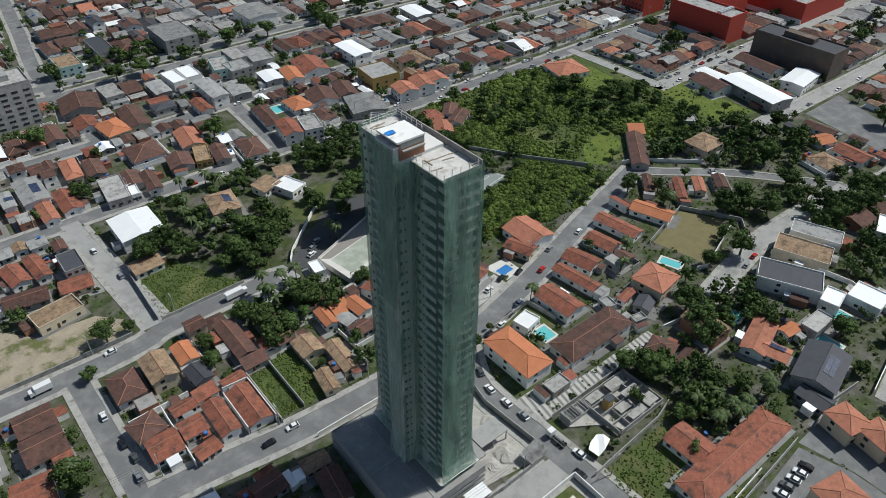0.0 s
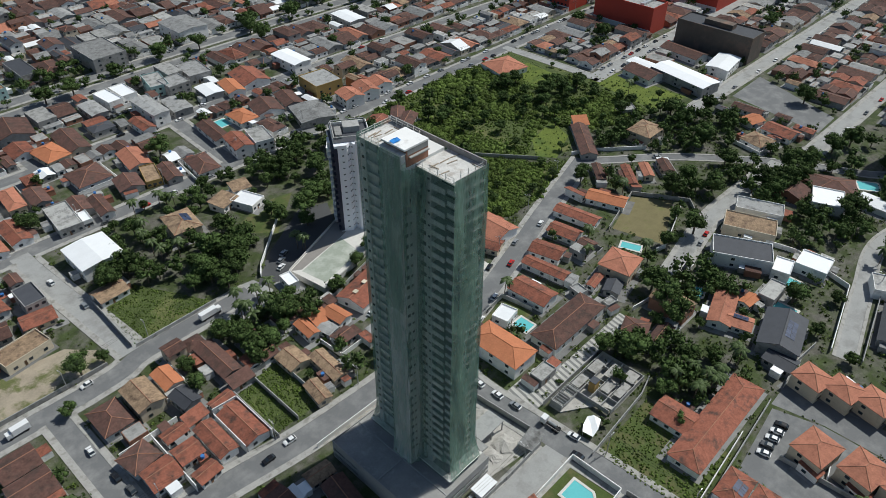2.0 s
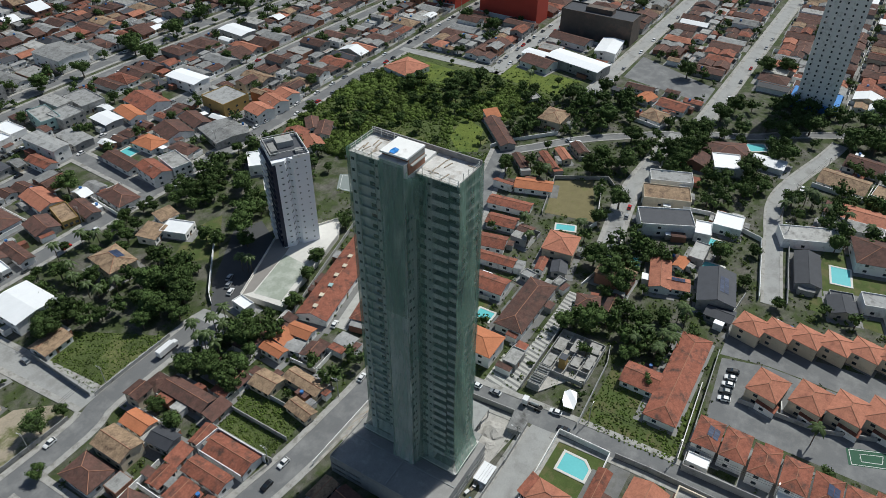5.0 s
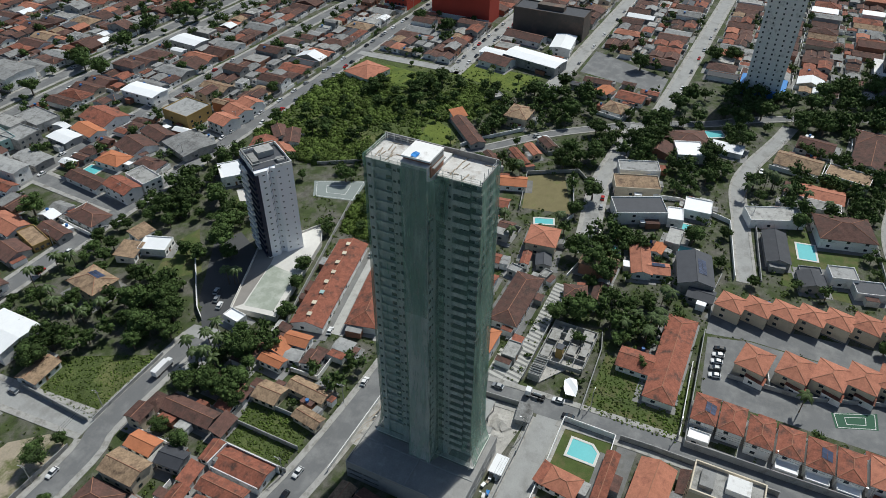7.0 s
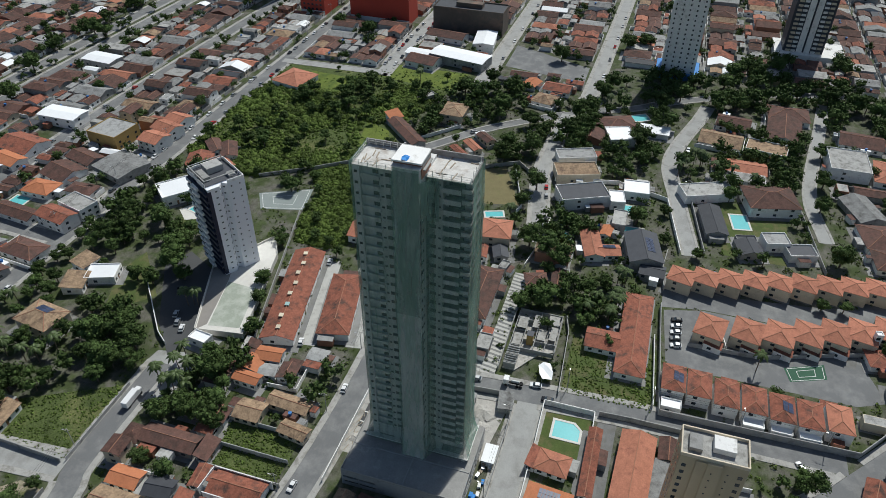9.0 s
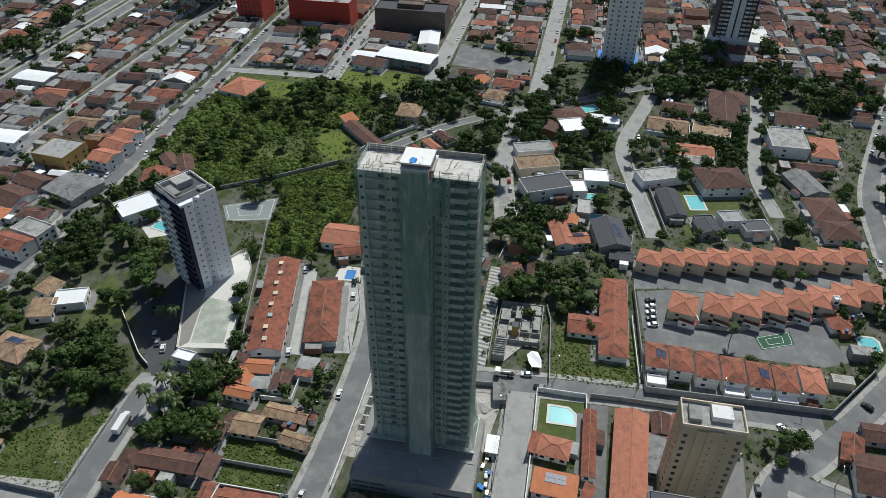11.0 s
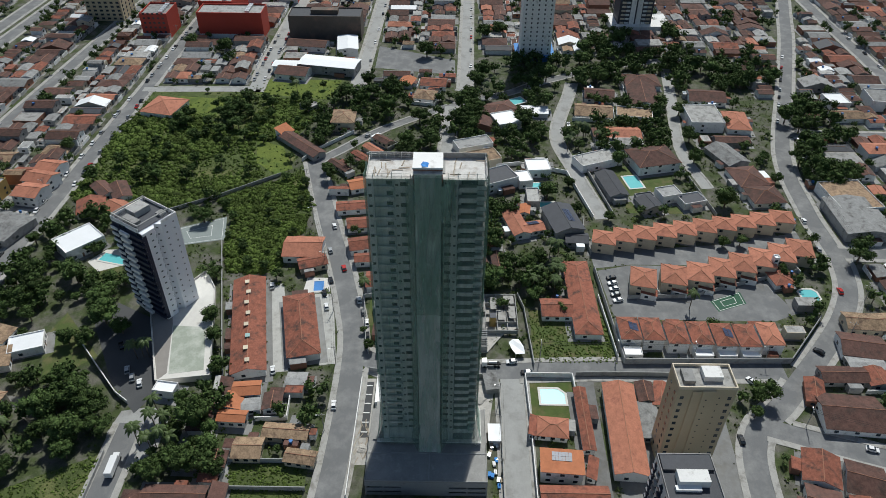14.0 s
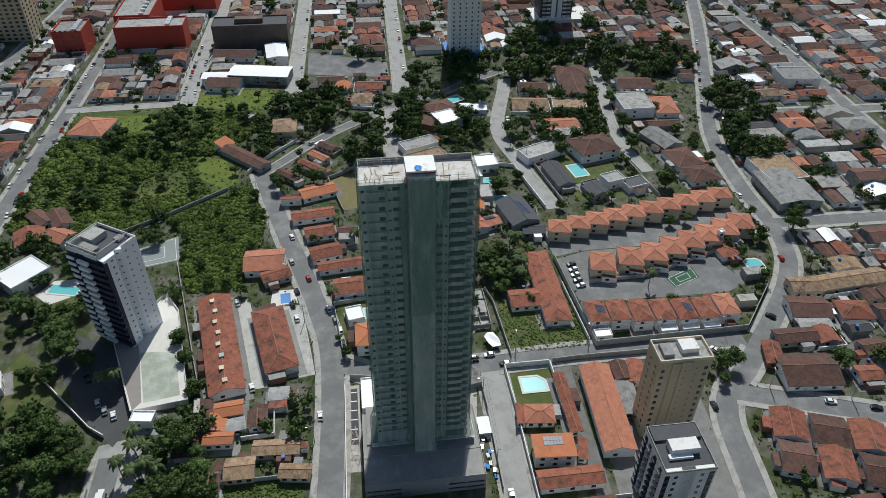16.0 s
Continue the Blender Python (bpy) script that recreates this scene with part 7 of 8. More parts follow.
for x, y in ((238, 136), (330, 190), (201, 129),):
    palm(x, y, 6.5 + 3.5 * RND.random())
for x, y in ((155, 54), (177, 54), (150, 132), (189, 122), (205, 105), (159, 55), (152, 55),):
    palm(x, y, 6.5 + 3.5 * RND.random())
for x, y in ((114, 207), (83, 191), (75, 189), (74, 193), (75, 197), (88, 195),):
    palm(x, y, 6.5 + 3.5 * RND.random())
for x, y in ((268, -0), (274, 10), (275, 19), (280, 24), (276, 33),):
    palm(x, y, 6.5 + 3.5 * RND.random())
for x, y in ((153, 63), (162, 52), (160, 60),):
    palm(x, y, 6.5 + 3.5 * RND.random())
for x, y in ((282, 28), (268, 35), (280, 25), (343, 71), (331, 76), (339, 67),):
    palm(x, y, 6.5 + 3.5 * RND.random())
for x, y in ((77, 241), (114, 209), (82, 194), (75, 186),):
    palm(x, y, 6.5 + 3.5 * RND.random())
for x, y in ((144, 2), (174, 51), (166, 53), (159, 53),):
    palm(x, y, 6.5 + 3.5 * RND.random())
SCRUB_A = [(218, 281), (318, 280), (328, 224), (322, 172), (296, 176), (276, 184), (274, 204), (252, 199), (238, 188), (220, 210), (206, 232), (206, 262)]
BAND = [(228, 275), (262, 262), (300, 250), (332, 222), (330, 196), (322, 174), (296, 178), (286, 200), (258, 214), (232, 214), (212, 232), (208, 255)]
grove(BAND, 52, (2.6, 5.6), gap=0.45)
grove(FIELD_A, 16, (1.8, 3.6), gap=0.9)
grove(FIELD_B, 18, (1.6, 3.4), gap=0.7)
scrub("scrub", SCRUB_A, 2900, (0.8, 2.5), 26, seed=5, gaps=(MEADOW,))
scrub("scrub", FIELD_B, 1500, (0.6, 2.1), 28, seed=6)
scrub("weeds", FIELD_A, 1100, (0.25, 0.75), 14, "low weeds over open vacant ground", 7)
scrub("weeds", [(39.5, 207), (42, 238), (56, 238), (72, 207.5)], 620, (0.2, 0.55), 14, "tufts of weeds on a corner plot", 9)
scrub("weeds", rect(52, 141.5, 68.6, 166.5), 520, (0.15, 0.42), 12, "tufts of weeds on narrow plots", 10)
scrub("weeds", [(114, 66), (142, 66), (141, 36), (114, 36)], 560, (0.15, 0.5), 12, "tufts of weeds in a walled garden", 12)
for plot in PLOTS:
    take_area(plot)
GARDEN = [(50, 240), (64, 210), (92, 212), (120, 240), (134, 236), (160, 222), (175, 225), (200, 232), (204, 280), (50, 283)]
grove(GARDEN, 75, (2.2, 5.0), gap=0.55)
grove([(62, 168), (98, 172), (98, 190), (88, 190), (62, 199)], 14, (2.5, 4.5), gap=0.6)
thick([(48, 242), (64, 212), (92, 214), (110, 235), (98, 258), (60, 270)], 26, (2.6, 4.8), 3)
thick([(138, 242), (158, 224), (180, 226), (204, 236), (204, 278), (140, 281)], 38, (2.6, 5.0), 4)
thick([(64, 169), (97, 173), (97, 188), (64, 198)], 16, (2.2, 4.2), 5)
take(128, 250, 74, 34)
yards()

# ---------------------------------------------------------------- rows of houses along the streets
def fill(x0, y0, x1, y1, depth=24.0, axis="x", seed=1, lot=(8.5, 13.0), tones=None, tall=0.12, trees=0.55, wall_chance=0.6, wins=2):
    """Lots in rows over a rectangle; each gets a house, a lean-to, perhaps a tree, a tank or a yard wall."""
    r = random.Random(seed)
    tones = tones or ("brown", "brown", "brown", "brown", "brown", "red", "brown", "brown", "salmon", "tan", "grey", "grey", "grey", "conc", "conc", "brown", "red", "dark", "brown", "white")
    span = (y1 - y0) if axis == "x" else (x1 - x0)
    rows = max(1, round(span / depth))
    dep = span / rows
    for row in range(rows):
        a = x0 if axis == "x" else y0
        end = x1 if axis == "x" else y1
        while a < end - 6:
            lw = r.uniform(*lot)
            mid = a + lw / 2
            off = (y0 if axis == "x" else x0) + (row + 0.5) * dep
            front = -1 if row % 2 == 0 else 1
            a += lw
            hl = dep * r.uniform(0.52, 0.72)
            shift = front * (dep / 2 - hl / 2 - r.uniform(1.5, 4.0))
            cx, cy = (mid, off + shift) if axis == "x" else (off + shift, mid)
            hx, hy = (lw / 2, hl / 2) if axis == "x" else (hl / 2, lw / 2)
            if near_road(cx, cy, 1.0) or any(near_road(cx + sx * hx, cy + sy * hy, 1.6) or not is_free(cx + sx * hx * 0.8, cy + sy * hy * 0.8, 0.4) for sx in (-1, 0, 1) for sy in (-1, 0, 1)):
                if r.random() < trees * 1.4 and not near_road(cx, cy, 3.0) and is_free(cx, cy, 1.5):
                    far_tree(cx, cy, r.uniform(2.2, 4.2))
                continue
            tone = r.choice(tones)
            wl = r.choice(("white", "white", "grey", "cream", "grey", "brick"))
            h = 2.9 + (2.8 if r.random() < tall else 0) + r.uniform(0, 0.5)
            kind = "flat" if tone == "conc" else ("gable" if tone in ("white", "grey") else r.choice(("gable", "gable", "hip", "gable")))
            w, d = (lw - r.uniform(0.3, 1.8), hl)
            wx, wy = (w, d) if axis == "x" else (d, w)
            if kind != "flat" and r.random() < 0.35 and min(wx, wy) > 7:
                # two roofs side by side, one lower
                if axis == "x":
                    far_house(cx, cy - wy * 0.26, wx, wy * 0.46, 0, h, kind, tone, wl, wins=wins, over=0.35, pitch=r.uniform(0.26, 0.38), tank=r.random() < 0.15)
                    far_house(cx + 0.5, cy + wy * 0.26, wx - 1, wy * 0.44, 0, 2.7, "gable", r.choice(tones), wl, wins=1, over=0.3, pitch=0.22)
                else:
                    far_house(cx - wx * 0.26, cy, wx * 0.46, wy, 0, h, kind, tone, wl, wins=wins, over=0.35, turn=1, pitch=r.uniform(0.26, 0.38), tank=r.random() < 0.15)
                    far_house(cx + wx * 0.26, cy + 0.5, wx * 0.44, wy - 1, 0, 2.7, "gable", r.choice(tones), wl, wins=1, over=0.3, turn=1, pitch=0.22)
            else:
                far_house(cx, cy, wx, wy, r.uniform(-1.5, 1.5), h, kind, tone, wl, wins=wins, over=0.4, turn=int((wx < wy) != (r.random() < 0.25)), pitch=r.uniform(0.24, 0.36), tank=r.random() < 0.18)
            # lean-to at the back of the lot
            bl = dep - hl - 5.5
            if bl > 2.6 and r.random() < 0.75:
                bs = -front * (dep / 2 - bl / 2 - 0.5)
                bx, by = (mid + r.uniform(-1, 1), off + bs) if axis == "x" else (off + bs, mid + r.uniform(-1, 1))
                if is_free(bx, by, 0.5) and not near_road(bx, by, 3.5):
                    ww, dd = (lw * r.uniform(0.5, 0.85), bl) if axis == "x" else (bl, lw * r.uniform(0.5, 0.85))
                    far_house(bx, by, ww, dd, 0, r.uniform(2.4, 2.9), r.choice(("flat", "gable", "gable")), r.choice(("grey", "brown", "conc", "red", "grey")), r.choice(("grey", "white", "brick")), wins=1, over=0.2, pitch=0.15, clear=False)
            elif r.random() < trees:
                bs = -front * (dep / 2 - 4)
                bx, by = (mid, off + bs) if axis == "x" else (off + bs, mid)
                if is_free(bx, by, 1.0) and not near_road(bx, by, 2.5):
                    far_tree(bx, by, r.uniform(1.8, 3.6))
            if r.random() < wall_chance:
                e = a
                fy = off + front * (dep / 2 - 0.6)
                if axis == "x":
                    q = [(e, off - front * dep / 2 * 0.9), (e, fy), (e - lw * 0.7, fy)]
                else:
                    q = [(off - front * dep / 2 * 0.9, e), (fy, e), (fy, e - lw * 0.7)]
                if not any(near_road(px, py, 0.8) for px, py in q):
                    far_wall(q, r.uniform(1.9, 2.5), r.choice(("grey", "white", "white", "grey")))


for zone in ((-60, 293.5, 620, 343.5, 25, 2), (-40, 354.5, 620, 408, 26, 3), (30, 437, 560, 640, 28, 4), (-40, 206, 29, 283, 25, 5),
             (345, 93, 620, 147, 26, 6), (345, 159, 620, 210, 25, 7), (345, 223, 620, 278, 27, 8), (395, -130, 620, 78, 26, 9)):
    fill(*zone[:5], seed=zone[5])
for zone in ((240, -172, 620, -90, 26, 10), (90, -330, 620, -187, 26, 12), (88, -170, 280, -78, 25, 13), (86, -76, 140, -32, 20, 48), (0, -120, 75, -10, 18, 14), (-30, 145, 1, 196, 25, 16),
             (0, 80, 54, 131, 25, 18), (0, 10, 50, 70, 25, 19)):
    fill(*zone[:5], seed=zone[5])
for zone in ((205, -66, 330, 20, 27, 15), (170, 40, 330, 92, 25, 20), (215, 100, 300, 160, 25, 21), (42, 240, 100, 283, 22, 22)):
    fill(*zone[:5], seed=zone[5], trees=0.9)
thick([(345, 30), (385, 22), (440, -20), (436, -60), (376, -70), (340, -40)], 90, (3, 5.5))
thick([(376, -64), (400, -110), (345, -104), (335, -60)], 40, (3, 5))
thick([(215, -78), (262, -86), (330, -110), (320, -128), (250, -112), (215, -100)], 45, (3, 5.5))
thick([(252, 22), (330, 12), (330, -28), (262, -18)], 60)
thick([(290, 130), (330, 100), (345, 62), (330, 45), (285, 48), (255, 60), (255, 92), (280, 95)], 60)
thick([(262, 168), (300, 176), (330, 167), (350, 125), (325, 106)], 70)
thick([(60, 437), (420, 430), (420, 442), (60, 447)], 40, (3, 5.5))
thick([(60, 420), (420, 417), (420, 424), (60, 426)], 26, (1.8, 3.2))
thick([(153, 60), (174, 60), (174, 86), (156, 86)], 18, (2.2, 4.5))
thick([(142, 37), (172, 40), (172, 60), (145, 60)], 10, (1.5, 3.0))
thick([(196, 60), (215, 64), (215, 100), (190, 88)], 16)
thick([(340, 60), (395, 62), (395, 22), (355, 30)], 34)
# smaller buildings in the gaps that are left
for zone in ((-40, 292, 620, 345, 13, 31), (-30, 353, 620, 409, 13, 32), (40, 437, 560, 620, 14, 33), (-40, 205, 30, 284, 12, 34), (345, 92, 620, 148, 13, 35), (345, 158, 620, 211, 13, 36),
             ):
    fill(*zone[:5], seed=zone[5], lot=(5.0, 8.0), trees=0.12, wall_chance=0.25, wins=1, tall=0.04)
for zone in ((345, 222, 620, 279, 13, 37), (395, -130, 620, 79, 13, 38), (240, -174, 620, -88, 13, 39), (90, -330, 620, -187, 13, 40), (86, -172, 280, -76, 12, 41), (0, -120, 76, -8, 12, 42), (86, -76, 190, -28, 12, 47),
             (0, 80, 55, 131, 11, 43), (11, 145, 100, 196, 10, 44), (0, 10, 70, 70, 11, 45), (110, 100, 200, 168, 10, 46)):
    fill(*zone[:5], seed=zone[5], lot=(5.0, 8.0), trees=0.12, wall_chance=0.25, wins=1, tall=0.04)
tr = random.Random(8)
for _ in range(2400):
    x, y = tr.uniform(-40, 620), tr.uniform(-320, 620)
    if not near_road(x, y, 2.0) and is_free(x, y, 0.6):
        far_tree(x, y, tr.uniform(1.3, 4.2))
        take(x, y, 2, 2)
garden_plants()
FAR.build("distant_houses", "rows of small tiled houses with plastered walls along the streets", "houses")
FARWALL.build("distant_yard_walls", "plastered yard walls between the house plots", "walls")
build_far_trees()

# ---------------------------------------------------------------- vehicles
for x, y, r, c in ((112.2, 117, 66, "grey"), (109.6, 109.5, 85, "white"), (110.0, 102, 88, "white"), (110.6, 95, 90, "silver"), (113.6, 74.5, 95, "white"), (108.6, 69.5, 92, "black"),
                   (92.5, 136.5, 5, "white"), (44, 135, 178, "black"), (52.5, 136, 176, "white"), (9.0, 176, 88, "white"), (10, 162, 90, "black"), (11, 155, 92, "grey"), (9.5, 148, 88, "silver"),
                   (80.5, 1.5, 0, "black"), (55, 78, 0, "white"), (106, -10, 30, "white"), (121, -40, 42, "black"), (101, 206, 20, "white")):
    car(x, y, r, c)
for x, y, r, c in ((103.5, 209.5, 20, "silver"), (107, 212.5, 20, "silver"), (119, 219, 30, "black"),
                   (126, 128.3, 8, "black"), (133, 129.2, 10, "white"), (139, 131, 12, "grey"), (146, 133.5, 14, "white"), (158, 146.5, 18, "black"), (166, 142, 16, "red"), (178, 149.5, 18, "silver")):
    car(x, y, r, c)
for x, y, r, c in ((196, 150, 16, "white"),
                   (34, 262, 92, "white"), (37, 240, 90, "silver"), (20, 202, 182, "white"), (162, 30, 100, "black"), (158.5, 30, 100, "white"), (155, 30, 100, "white"), (151.5, 30, 100, "grey"), (148, 29.6, 100, "white"),
                   (121, 97.5, 88, "white"), (133, 99, 80, "silver"), (142, 146, 12, "white"), (150, 148, 15, "black"), (108, 160.5, 15, "white"), (154, 170, 12, "white")):
    car(x, y, r, c)
for a, b, n in (((60, 284.3), (130, 284.3), 5), ((140, 291.5), (330, 289), 14), ((220, 282.5), (330, 281), 9), ((340, 287), (440, 286), 10), ((345, 214.5), (440, 213), 9), ((345, 221), (430, 220), 8),
                ((350, 151.5), (500, 149), 6), ((350, 85.5), (500, 82), 7)):
    park_cars(a, b, n)
for a, b, n in (((60, 345.5), (200, 345.5), 8), ((100, 352.5), (300, 350.5), 9), ((150, -62), (210, -67), 3), ((300, -88), (400, -127), 7), ((80.5, -30), (60, -95), 5),
                ((60, 411), (240, 410), 8), ((120, 433), (400, 430), 8), ((60, 400), (60, 360), 3), ((262, 159), (285, 139), 1), ((300, 31), (250, 31), 2), ((209, 89.5), (245, 96), 3), ((300, -183), (440, -185), 6), ((212, 300), (214, 340), 3)):
    park_cars(a, b, n)
for i in range(3):
    for j in range(7):
        if RND.random() < 0.8:
            car(106 + j * 3.2, 362 + i * 13, 90 + RND.uniform(-3, 3), RND.choice(("white", "silver", "black", "grey", "white")))


def box_truck(x, y, rot, label, length=6.0):
    t = thing("truck", x, y, 0.06, rot, label, "truck")
    part("cargo_box", Mesh().box(-length / 2, -1.1, 0.9, length / 2 - 1.7, 1.1, 3.2), M_PAINT["white"], t)
    cab = part("cab", Mesh().prism([(length / 2 - 1.6, -1.0), (length / 2, -0.95), (length / 2, 0.95), (length / 2 - 1.6, 1.0)], 0.6, 2.3), M_PAINT["white"], t)
    part("windscreen", Mesh().box(length / 2 - 0.3, -0.85, 1.45, length / 2 + 0.02, 0.85, 2.1), M_GLASS, cab)
    part("chassis", Mesh().box(-length / 2, -0.5, 0.5, length / 2 - 0.2, 0.5, 0.9), M_RUBBER, t)
    wm = Mesh().tube((0, -0.15, 0), (0, 0.15, 0), 0.45, 0.45, 12).data("wheel", M_RUBBER)
    for wx in (-length / 2 + 1.2, length / 2 - 0.9):
        for wy in (-0.95, 0.95):
            part("wheel", wm, None, t, m=pose(wx, wy, 0.45))
    return t


box_truck(66.5, 202.0, 2, "white box truck standing on the dead-end street", 8.5)
box_truck(-3, 198.5, 182, "white box truck on the side street", 7.0)


def concrete_truck(x, y, rot):
    t = thing("cement_lorry", x, y, 0.06, rot, "white lorry cab with a bare chassis beside the building site", "truck")
    cab = part("cab", Mesh().prism([(1.6, -1.15), (3.4, -1.1), (3.4, 1.1), (1.6, 1.15)], 0.8, 3.0), M_PAINT["white"], t)
    part("windscreen", Mesh().box(3.2, -0.95, 1.9, 3.43, 0.95, 2.7), M_GLASS, cab)
    part("chassis", Mesh().box(-3.4, -0.45, 0.8, 1.6, 0.45, 1.15), M_RUBBER, t)
    part("tank", Mesh().tube((-2.0, 0, 1.7), (0.8, 0, 1.7), 0.5, 0.5, 12), M_PAINT["silver"], t)
    wm = Mesh().tube((0, -0.18, 0), (0, 0.18, 0), 0.5, 0.5, 12).data("wheel", M_RUBBER)
    for wx in (-2.6, -1.4, 2.5):
        for wy in (-1.0, 1.0):
            part("wheel", wm, None, t, m=pose(wx, wy, 0.5))


concrete_truck(112.0, 82.0, 92)

# ---------------------------------------------------------------- the building site at the tower's foot
def site_things():
    r = random.Random(4)
    t = thing("site_shelter", 95.5, 95.0, 0, 0, "unfinished concrete canopy slab on posts in the site yard", "shelter")
    part("slab", Mesh().box(-5, -3.0, 4.0, 5.5, 3.2, 4.3), M_CONC, t)
    for px in (-4.6, 0, 5.1):
        for py in (-2.7, 2.9):
            part("post", Mesh().box(px - 0.15, py - 0.15, -0.1, px + 0.15, py + 0.15, 4.0), M_CONC, t)
    part("back_wall", Mesh().box(-4.9, 3.0, 0, 5.4, 3.2, 2.6), M_CONC, t)
    t = thing("site_hut", 102.5, 82.5, 0, 8, "grey-roofed site hut beside the street corner", "hut")
    part("wall", Mesh().box(-3.6, -2.2, 0, 3.6, 2.2, 2.5), M_WALL["grey"], t)
    part("roof", Mesh().box(-3.9, -2.5, 2.5, 3.9, 2.5, 2.62), M_ROOF["grey"], t)
    t = thing("site_hut", 80.5, 82.3, 0, 0, "white-roofed site hut with stored materials", "hut")
    part("wall", Mesh().box(-3.2, -1.8, 0, 3.2, 1.8, 2.4), M_WALL["white"], t)
    part("roof", Mesh().box(-3.5, -2.1, 2.4, 3.5, 2.1, 2.52), M_ROOF["white"], t)
    for x, y, rr in ((97, 88, 4.2), (91, 88, 3.0), (101, 100, 3.0), (75, 125.5, 2.0)):
        ms = Mesh()
        n, rings = 16, 4
        v = [(0, 0, rr * 0.35)]
        for j in range(1, rings + 1):
            for i in range(n):
                a = 2 * math.pi * i / n
                q = rr * j / rings * r.uniform(0.85, 1.12)
                v.append((q * math.cos(a), q * math.sin(a), max(0.0, rr * 0.35 * (1 - j / rings) + r.uniform(-0.12, 0.12)) if j < rings else -0.05))
        f = [(0, 1 + i, 1 + (i + 1) % n) for i in range(n)]
        for j in range(rings - 1):
            b = 1 + j * n
            f += [(b + i, b + n + i, b + n + (i + 1) % n, b + (i + 1) % n) for i in range(n)]
        ms.add(v, f)
        solo("rubble_heap", ms, M_RUBBLE, "heap of broken concrete and sand on the site", "rubble", "stuff", pose(x, y, 0.05))
    for i in range(26):
        x, y = r.uniform(70, 86), r.uniform(123.6, 127.4)
        solo("timber_plank", Mesh().box(-1.5, -0.1, 0, 1.5, 0.1, 0.06), M_TIMBER, "loose scaffold plank on the ground", "plank", "", pose(x, y, 0.06 + 0.07 * (i % 3), 0, 0, r.uniform(-30, 30)), "planks beside the site")
    for i in range(14):
        x, y = r.uniform(60, 78), r.uniform(80.8, 84.4)
        mt = (M_BLUETARP, M_WALL["white"], M_TIMBER, M_ALU)[i % 4]
        solo("pallet_load", Mesh().box(-0.8, -0.5, 0, 0.8, 0.5, r.uniform(0.5, 1.3)), mt, "stack of building material beside the podium", "stack", "", pose(x, y, 0, 0, 0, r.uniform(-15, 15)), "stacks beside the podium")
    for i in range(18):
        x, y = AT_X + r.uniform(TX0 + 2, TX1 - 1), AT_Y + r.choice((r.uniform(TY0 + 1, CORE0 - 2), r.uniform(CORE1 + 2, TY1 - 1)))
        solo("timber_plank", Mesh().box(-1.3, -0.12, 0, 1.3, 0.12, 0.15), M_TIMBER, "loose shuttering board on the tower roof", "plank", "", pose(x, y, TOP + 0.26, 0, 0, r.choice((0, 90)) + r.uniform(-12, 12)), "boards on the roof")
    yard_wall([(87.5, 79.6), (104, 80.0), (106.3, 84), (104.6, 106), (108.5, 126)], 2.2, "grey", label="grey hoarding wall round the site yard")
    yard_wall([(57, 80.2), (87.5, 79.8)], 2.0, "grey")
    yard_wall([(57, 128.2), (104, 127.9)], 2.0, "white")


site_things()


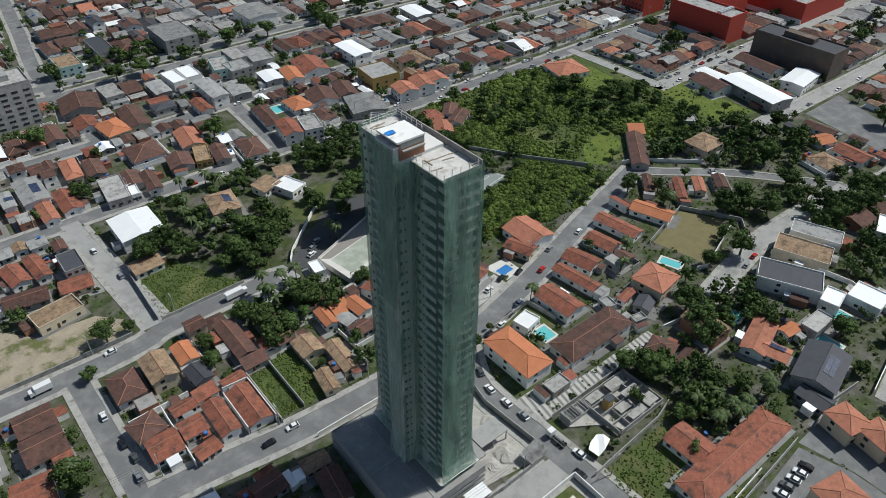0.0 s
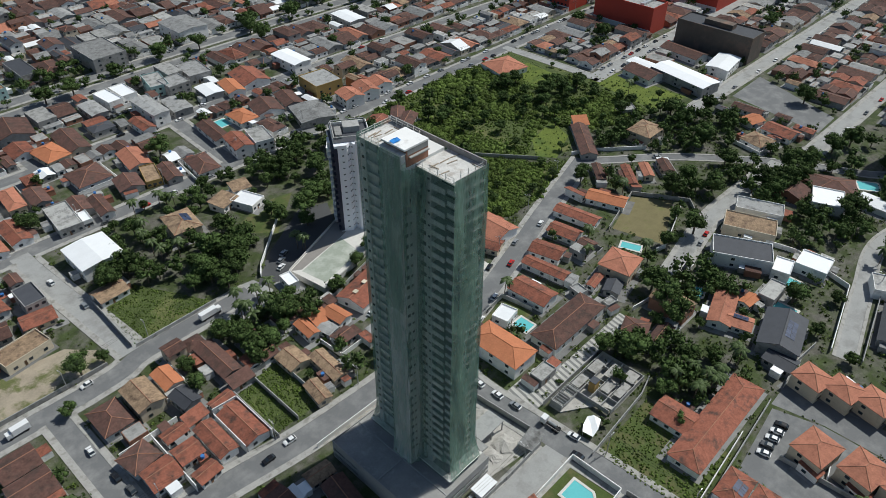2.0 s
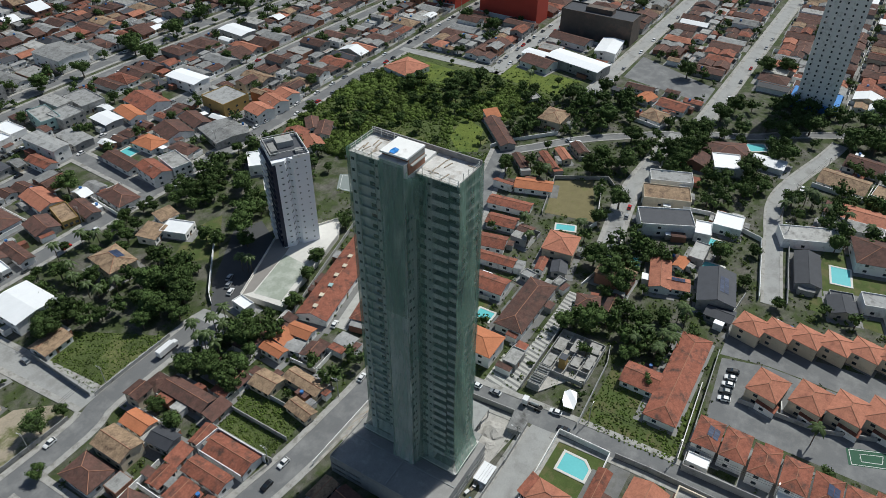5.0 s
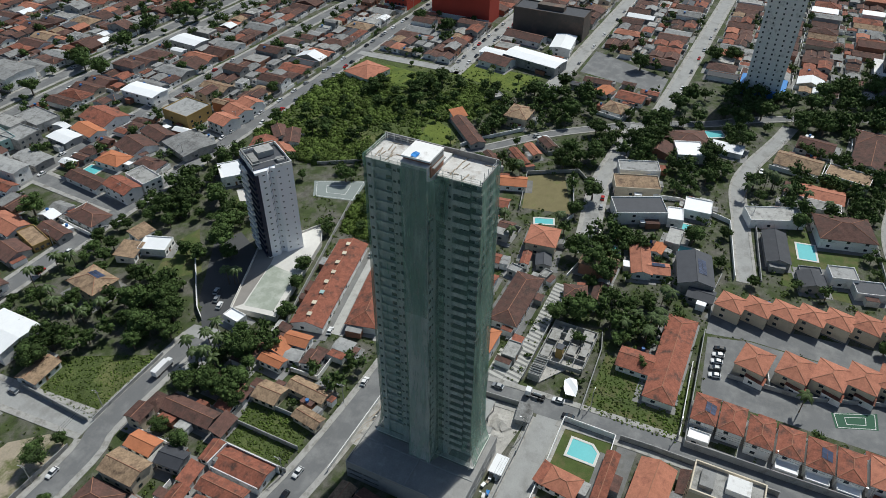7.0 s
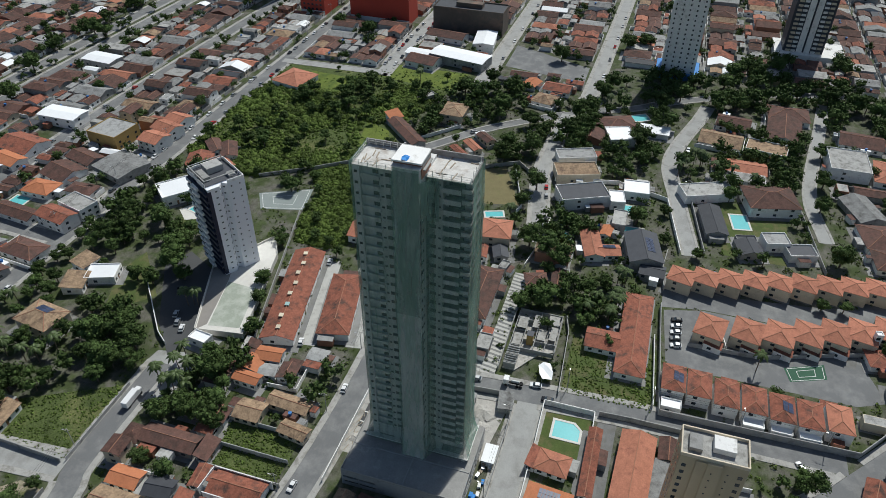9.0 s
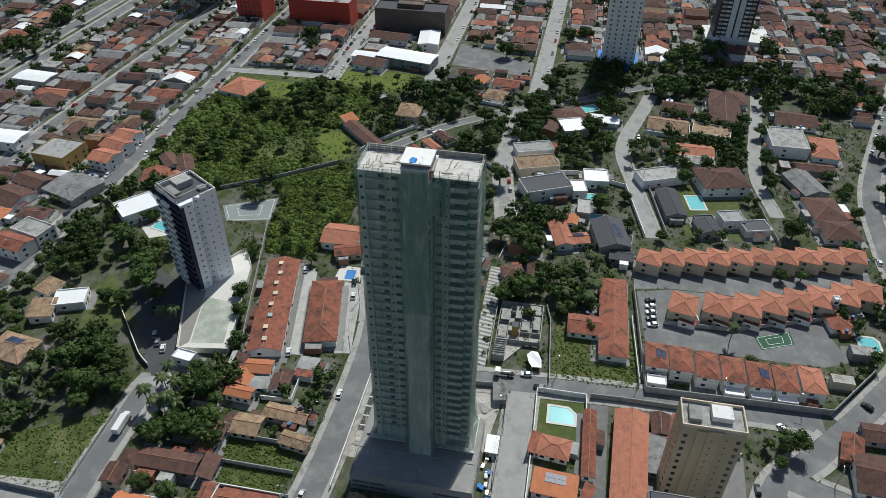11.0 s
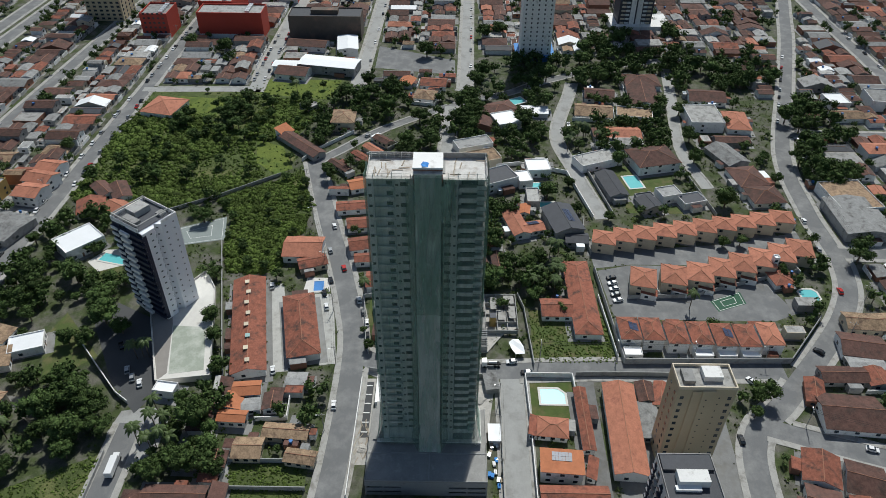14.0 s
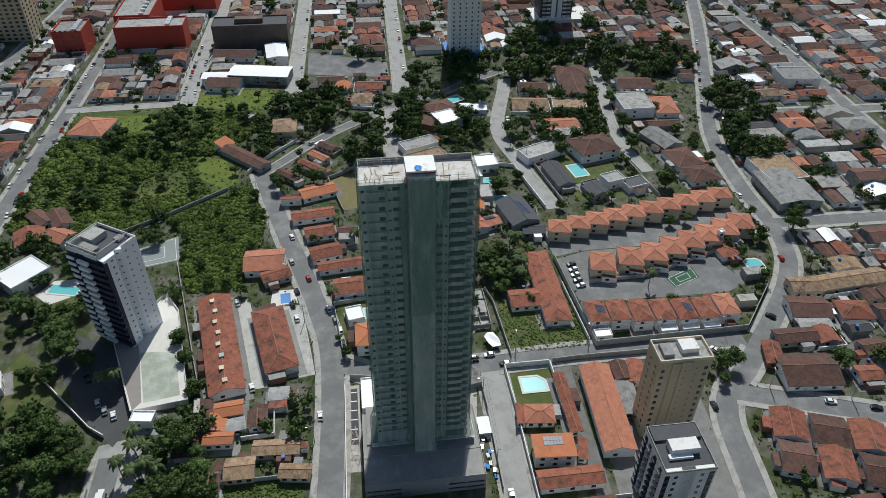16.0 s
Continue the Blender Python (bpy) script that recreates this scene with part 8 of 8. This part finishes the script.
def ruin():
    """Roofless shell of an abandoned building: low walls, beams, slabs and a yellow tank tower."""
    r = random.Random(6)
    t = thing("ruined_building", 133, 80, 0, 0, "roofless concrete shell of an abandoned building full of rubble", "ruin")
    part("floor", Mesh().prism([(-14.5, 3), (-14.5, 7.5), (16, 7.5), (16, -9), (8, -9), (-2, -9), (-4, -4)], -0.2, 0.5), M_RUBBLE, t)
    for x in (-14, -9.5, -5, 0, 5, 10, 15.5):
        y0 = 3.2 if x < -5 else -8.5
        part("cross_wall", Mesh().box(x - 0.12, y0, 0.5, x + 0.12, 7.4, r.uniform(1.6, 3.2)), M_CONC, t)
    for y in (7.3, 3.3, -1.0, -5.0, -8.8):
        x0 = -14 if y > 3 else -4.5
        part("long_wall", Mesh().box(x0, y - 0.12, 0.5, 15.6, y + 0.12, r.uniform(1.4, 2.8)), M_CONC, t)
    for i in range(9):
        x = -14 + i * 1.1
        part("beam", Mesh().box(x - 0.1, 3.0, 3.2, x + 0.1, 7.5, 3.45), M_CONC, t)
    for x, y, w, d in ((-1, 5.2, 6, 3), (8, 5, 6, 3.4), (3, -3, 5, 3), (12, -6, 5, 4), (10, 0, 7, 2.5), (5, -7, 7, 2.6)):
        part("slab", Mesh().box(x - w / 2, y - d / 2, 2.4, x + w / 2, y + d / 2, 2.6), M_PAVE, t)
    part("tank_tower", Mesh().box(-1.2, -0.4, 0.5, 1.4, 1.9, 5.2), M_WALL["yellow"], t, "faded yellow tank tower")
    part("cap", Mesh().box(-1.3, -0.5, 5.2, 1.5, 2.0, 5.35), M_WALL["dark"], t)
    take(133, 80, 18, 11)
    t = thing("torn_awning", 119.5, 72.3, 0, 20, "torn white sheet awning over a low frame", "awning")
    part("sheet", Mesh().add([(-4, -1.5, 2.2), (-1, -2.3, 2.7), (3.5, -2.2, 2.3), (4, 0.2, 2.6), (0.5, 0.3, 2.1), (-3.5, 1.9, 2.5), (-1, 2.4, 2.6), (3, 2.0, 2.2)],
                             [(0, 1, 4, 5), (1, 2, 3, 4), (5, 4, 7, 6), (4, 3, 7)]), M_ROOF["white"], t)
    for x, y in ((-3.6, -1.3), (3.3, -2), (3.6, 1.6), (-3, 1.8)):
        part("post", Mesh().tube((x, y, -0.1), (x, y, 2.3), 0.06, 0.06, 6), M_ALU, t)


ruin()

# ---------------------------------------------------------------- poles and wires
def pole(x, y, rot=0.0, h=9.0):
    t = thing("utility_pole", x, y, 0, rot, "grey concrete utility pole with a crossarm", "utility pole")
    part("shaft", Mesh().tube((0, 0, -0.3), (0, 0, h), 0.16, 0.10, 8), M_POLE, t)
    part("crossarm", Mesh().box(-0.06, -1.0, h - 0.7, 0.06, 1.0, h - 0.55), M_POLE, t)
    part("lamp_arm", Mesh().tube((0, 0, h - 1.6), (0, 1.7, h - 1.0), 0.035, 0.03, 6), M_ALU, t)
    part("lamp_head", Mesh().box(-0.14, 1.5, h - 1.08, 0.14, 2.1, h - 0.95), M_ALU, t)


def pole_line(pts, h=9.0):
    for (x, y), (u, v) in zip(pts, pts[1:]):
        pole(x, y, math.degrees(math.atan2(v - y, u - x)), h)
        for k, off in enumerate((-0.8, 0.0, 0.8)):
            n = math.hypot(u - x, v - y)
            ox, oy = -(v - y) / n * off, (u - x) / n * off
            ms = Mesh()
            last = None
            for i in range(7):
                s = i / 6
                p = (x + (u - x) * s + ox, y + (v - y) * s + oy, h - 0.5 - 0.9 * 4 * s * (1 - s) * 0.6)
                if last:
                    ms.tube(last, p, 0.028, 0.028, 4)
                last = p
            solo("power_line", ms, M_CABLE, "thin black power line strung between poles", "power line", "structure")
    pole(*pts[-1], 0, h)


pole_line([(-20, 146), (15, 144.2), (50, 139.6), (82, 138.3), (112, 138.4), (140, 143), (168, 150), (200, 160), (232, 168)])
pole_line([(115.8, 64), (116.2, 36), (116, 8), (115.6, -18)])
pole_line([(20, 294), (60, 294), (100, 294), (140, 294), (180, 294), (220, 292.5), (260, 292), (300, 291), (340, 291), (380, 290), (420, 290)])
pole_line([(15, 204.8), (45, 207.6)])
pole_line([(66, 80.6), (96, 79.9)])
pole_line([(86.5, -22), (78, -48), (68, -78), (57, -110)])
pole_line([(128, -54), (150, -70), (178, -78), (214, -79), (250, -83)])
pole_line([(252, 30), (285, 33), (318, 24)])
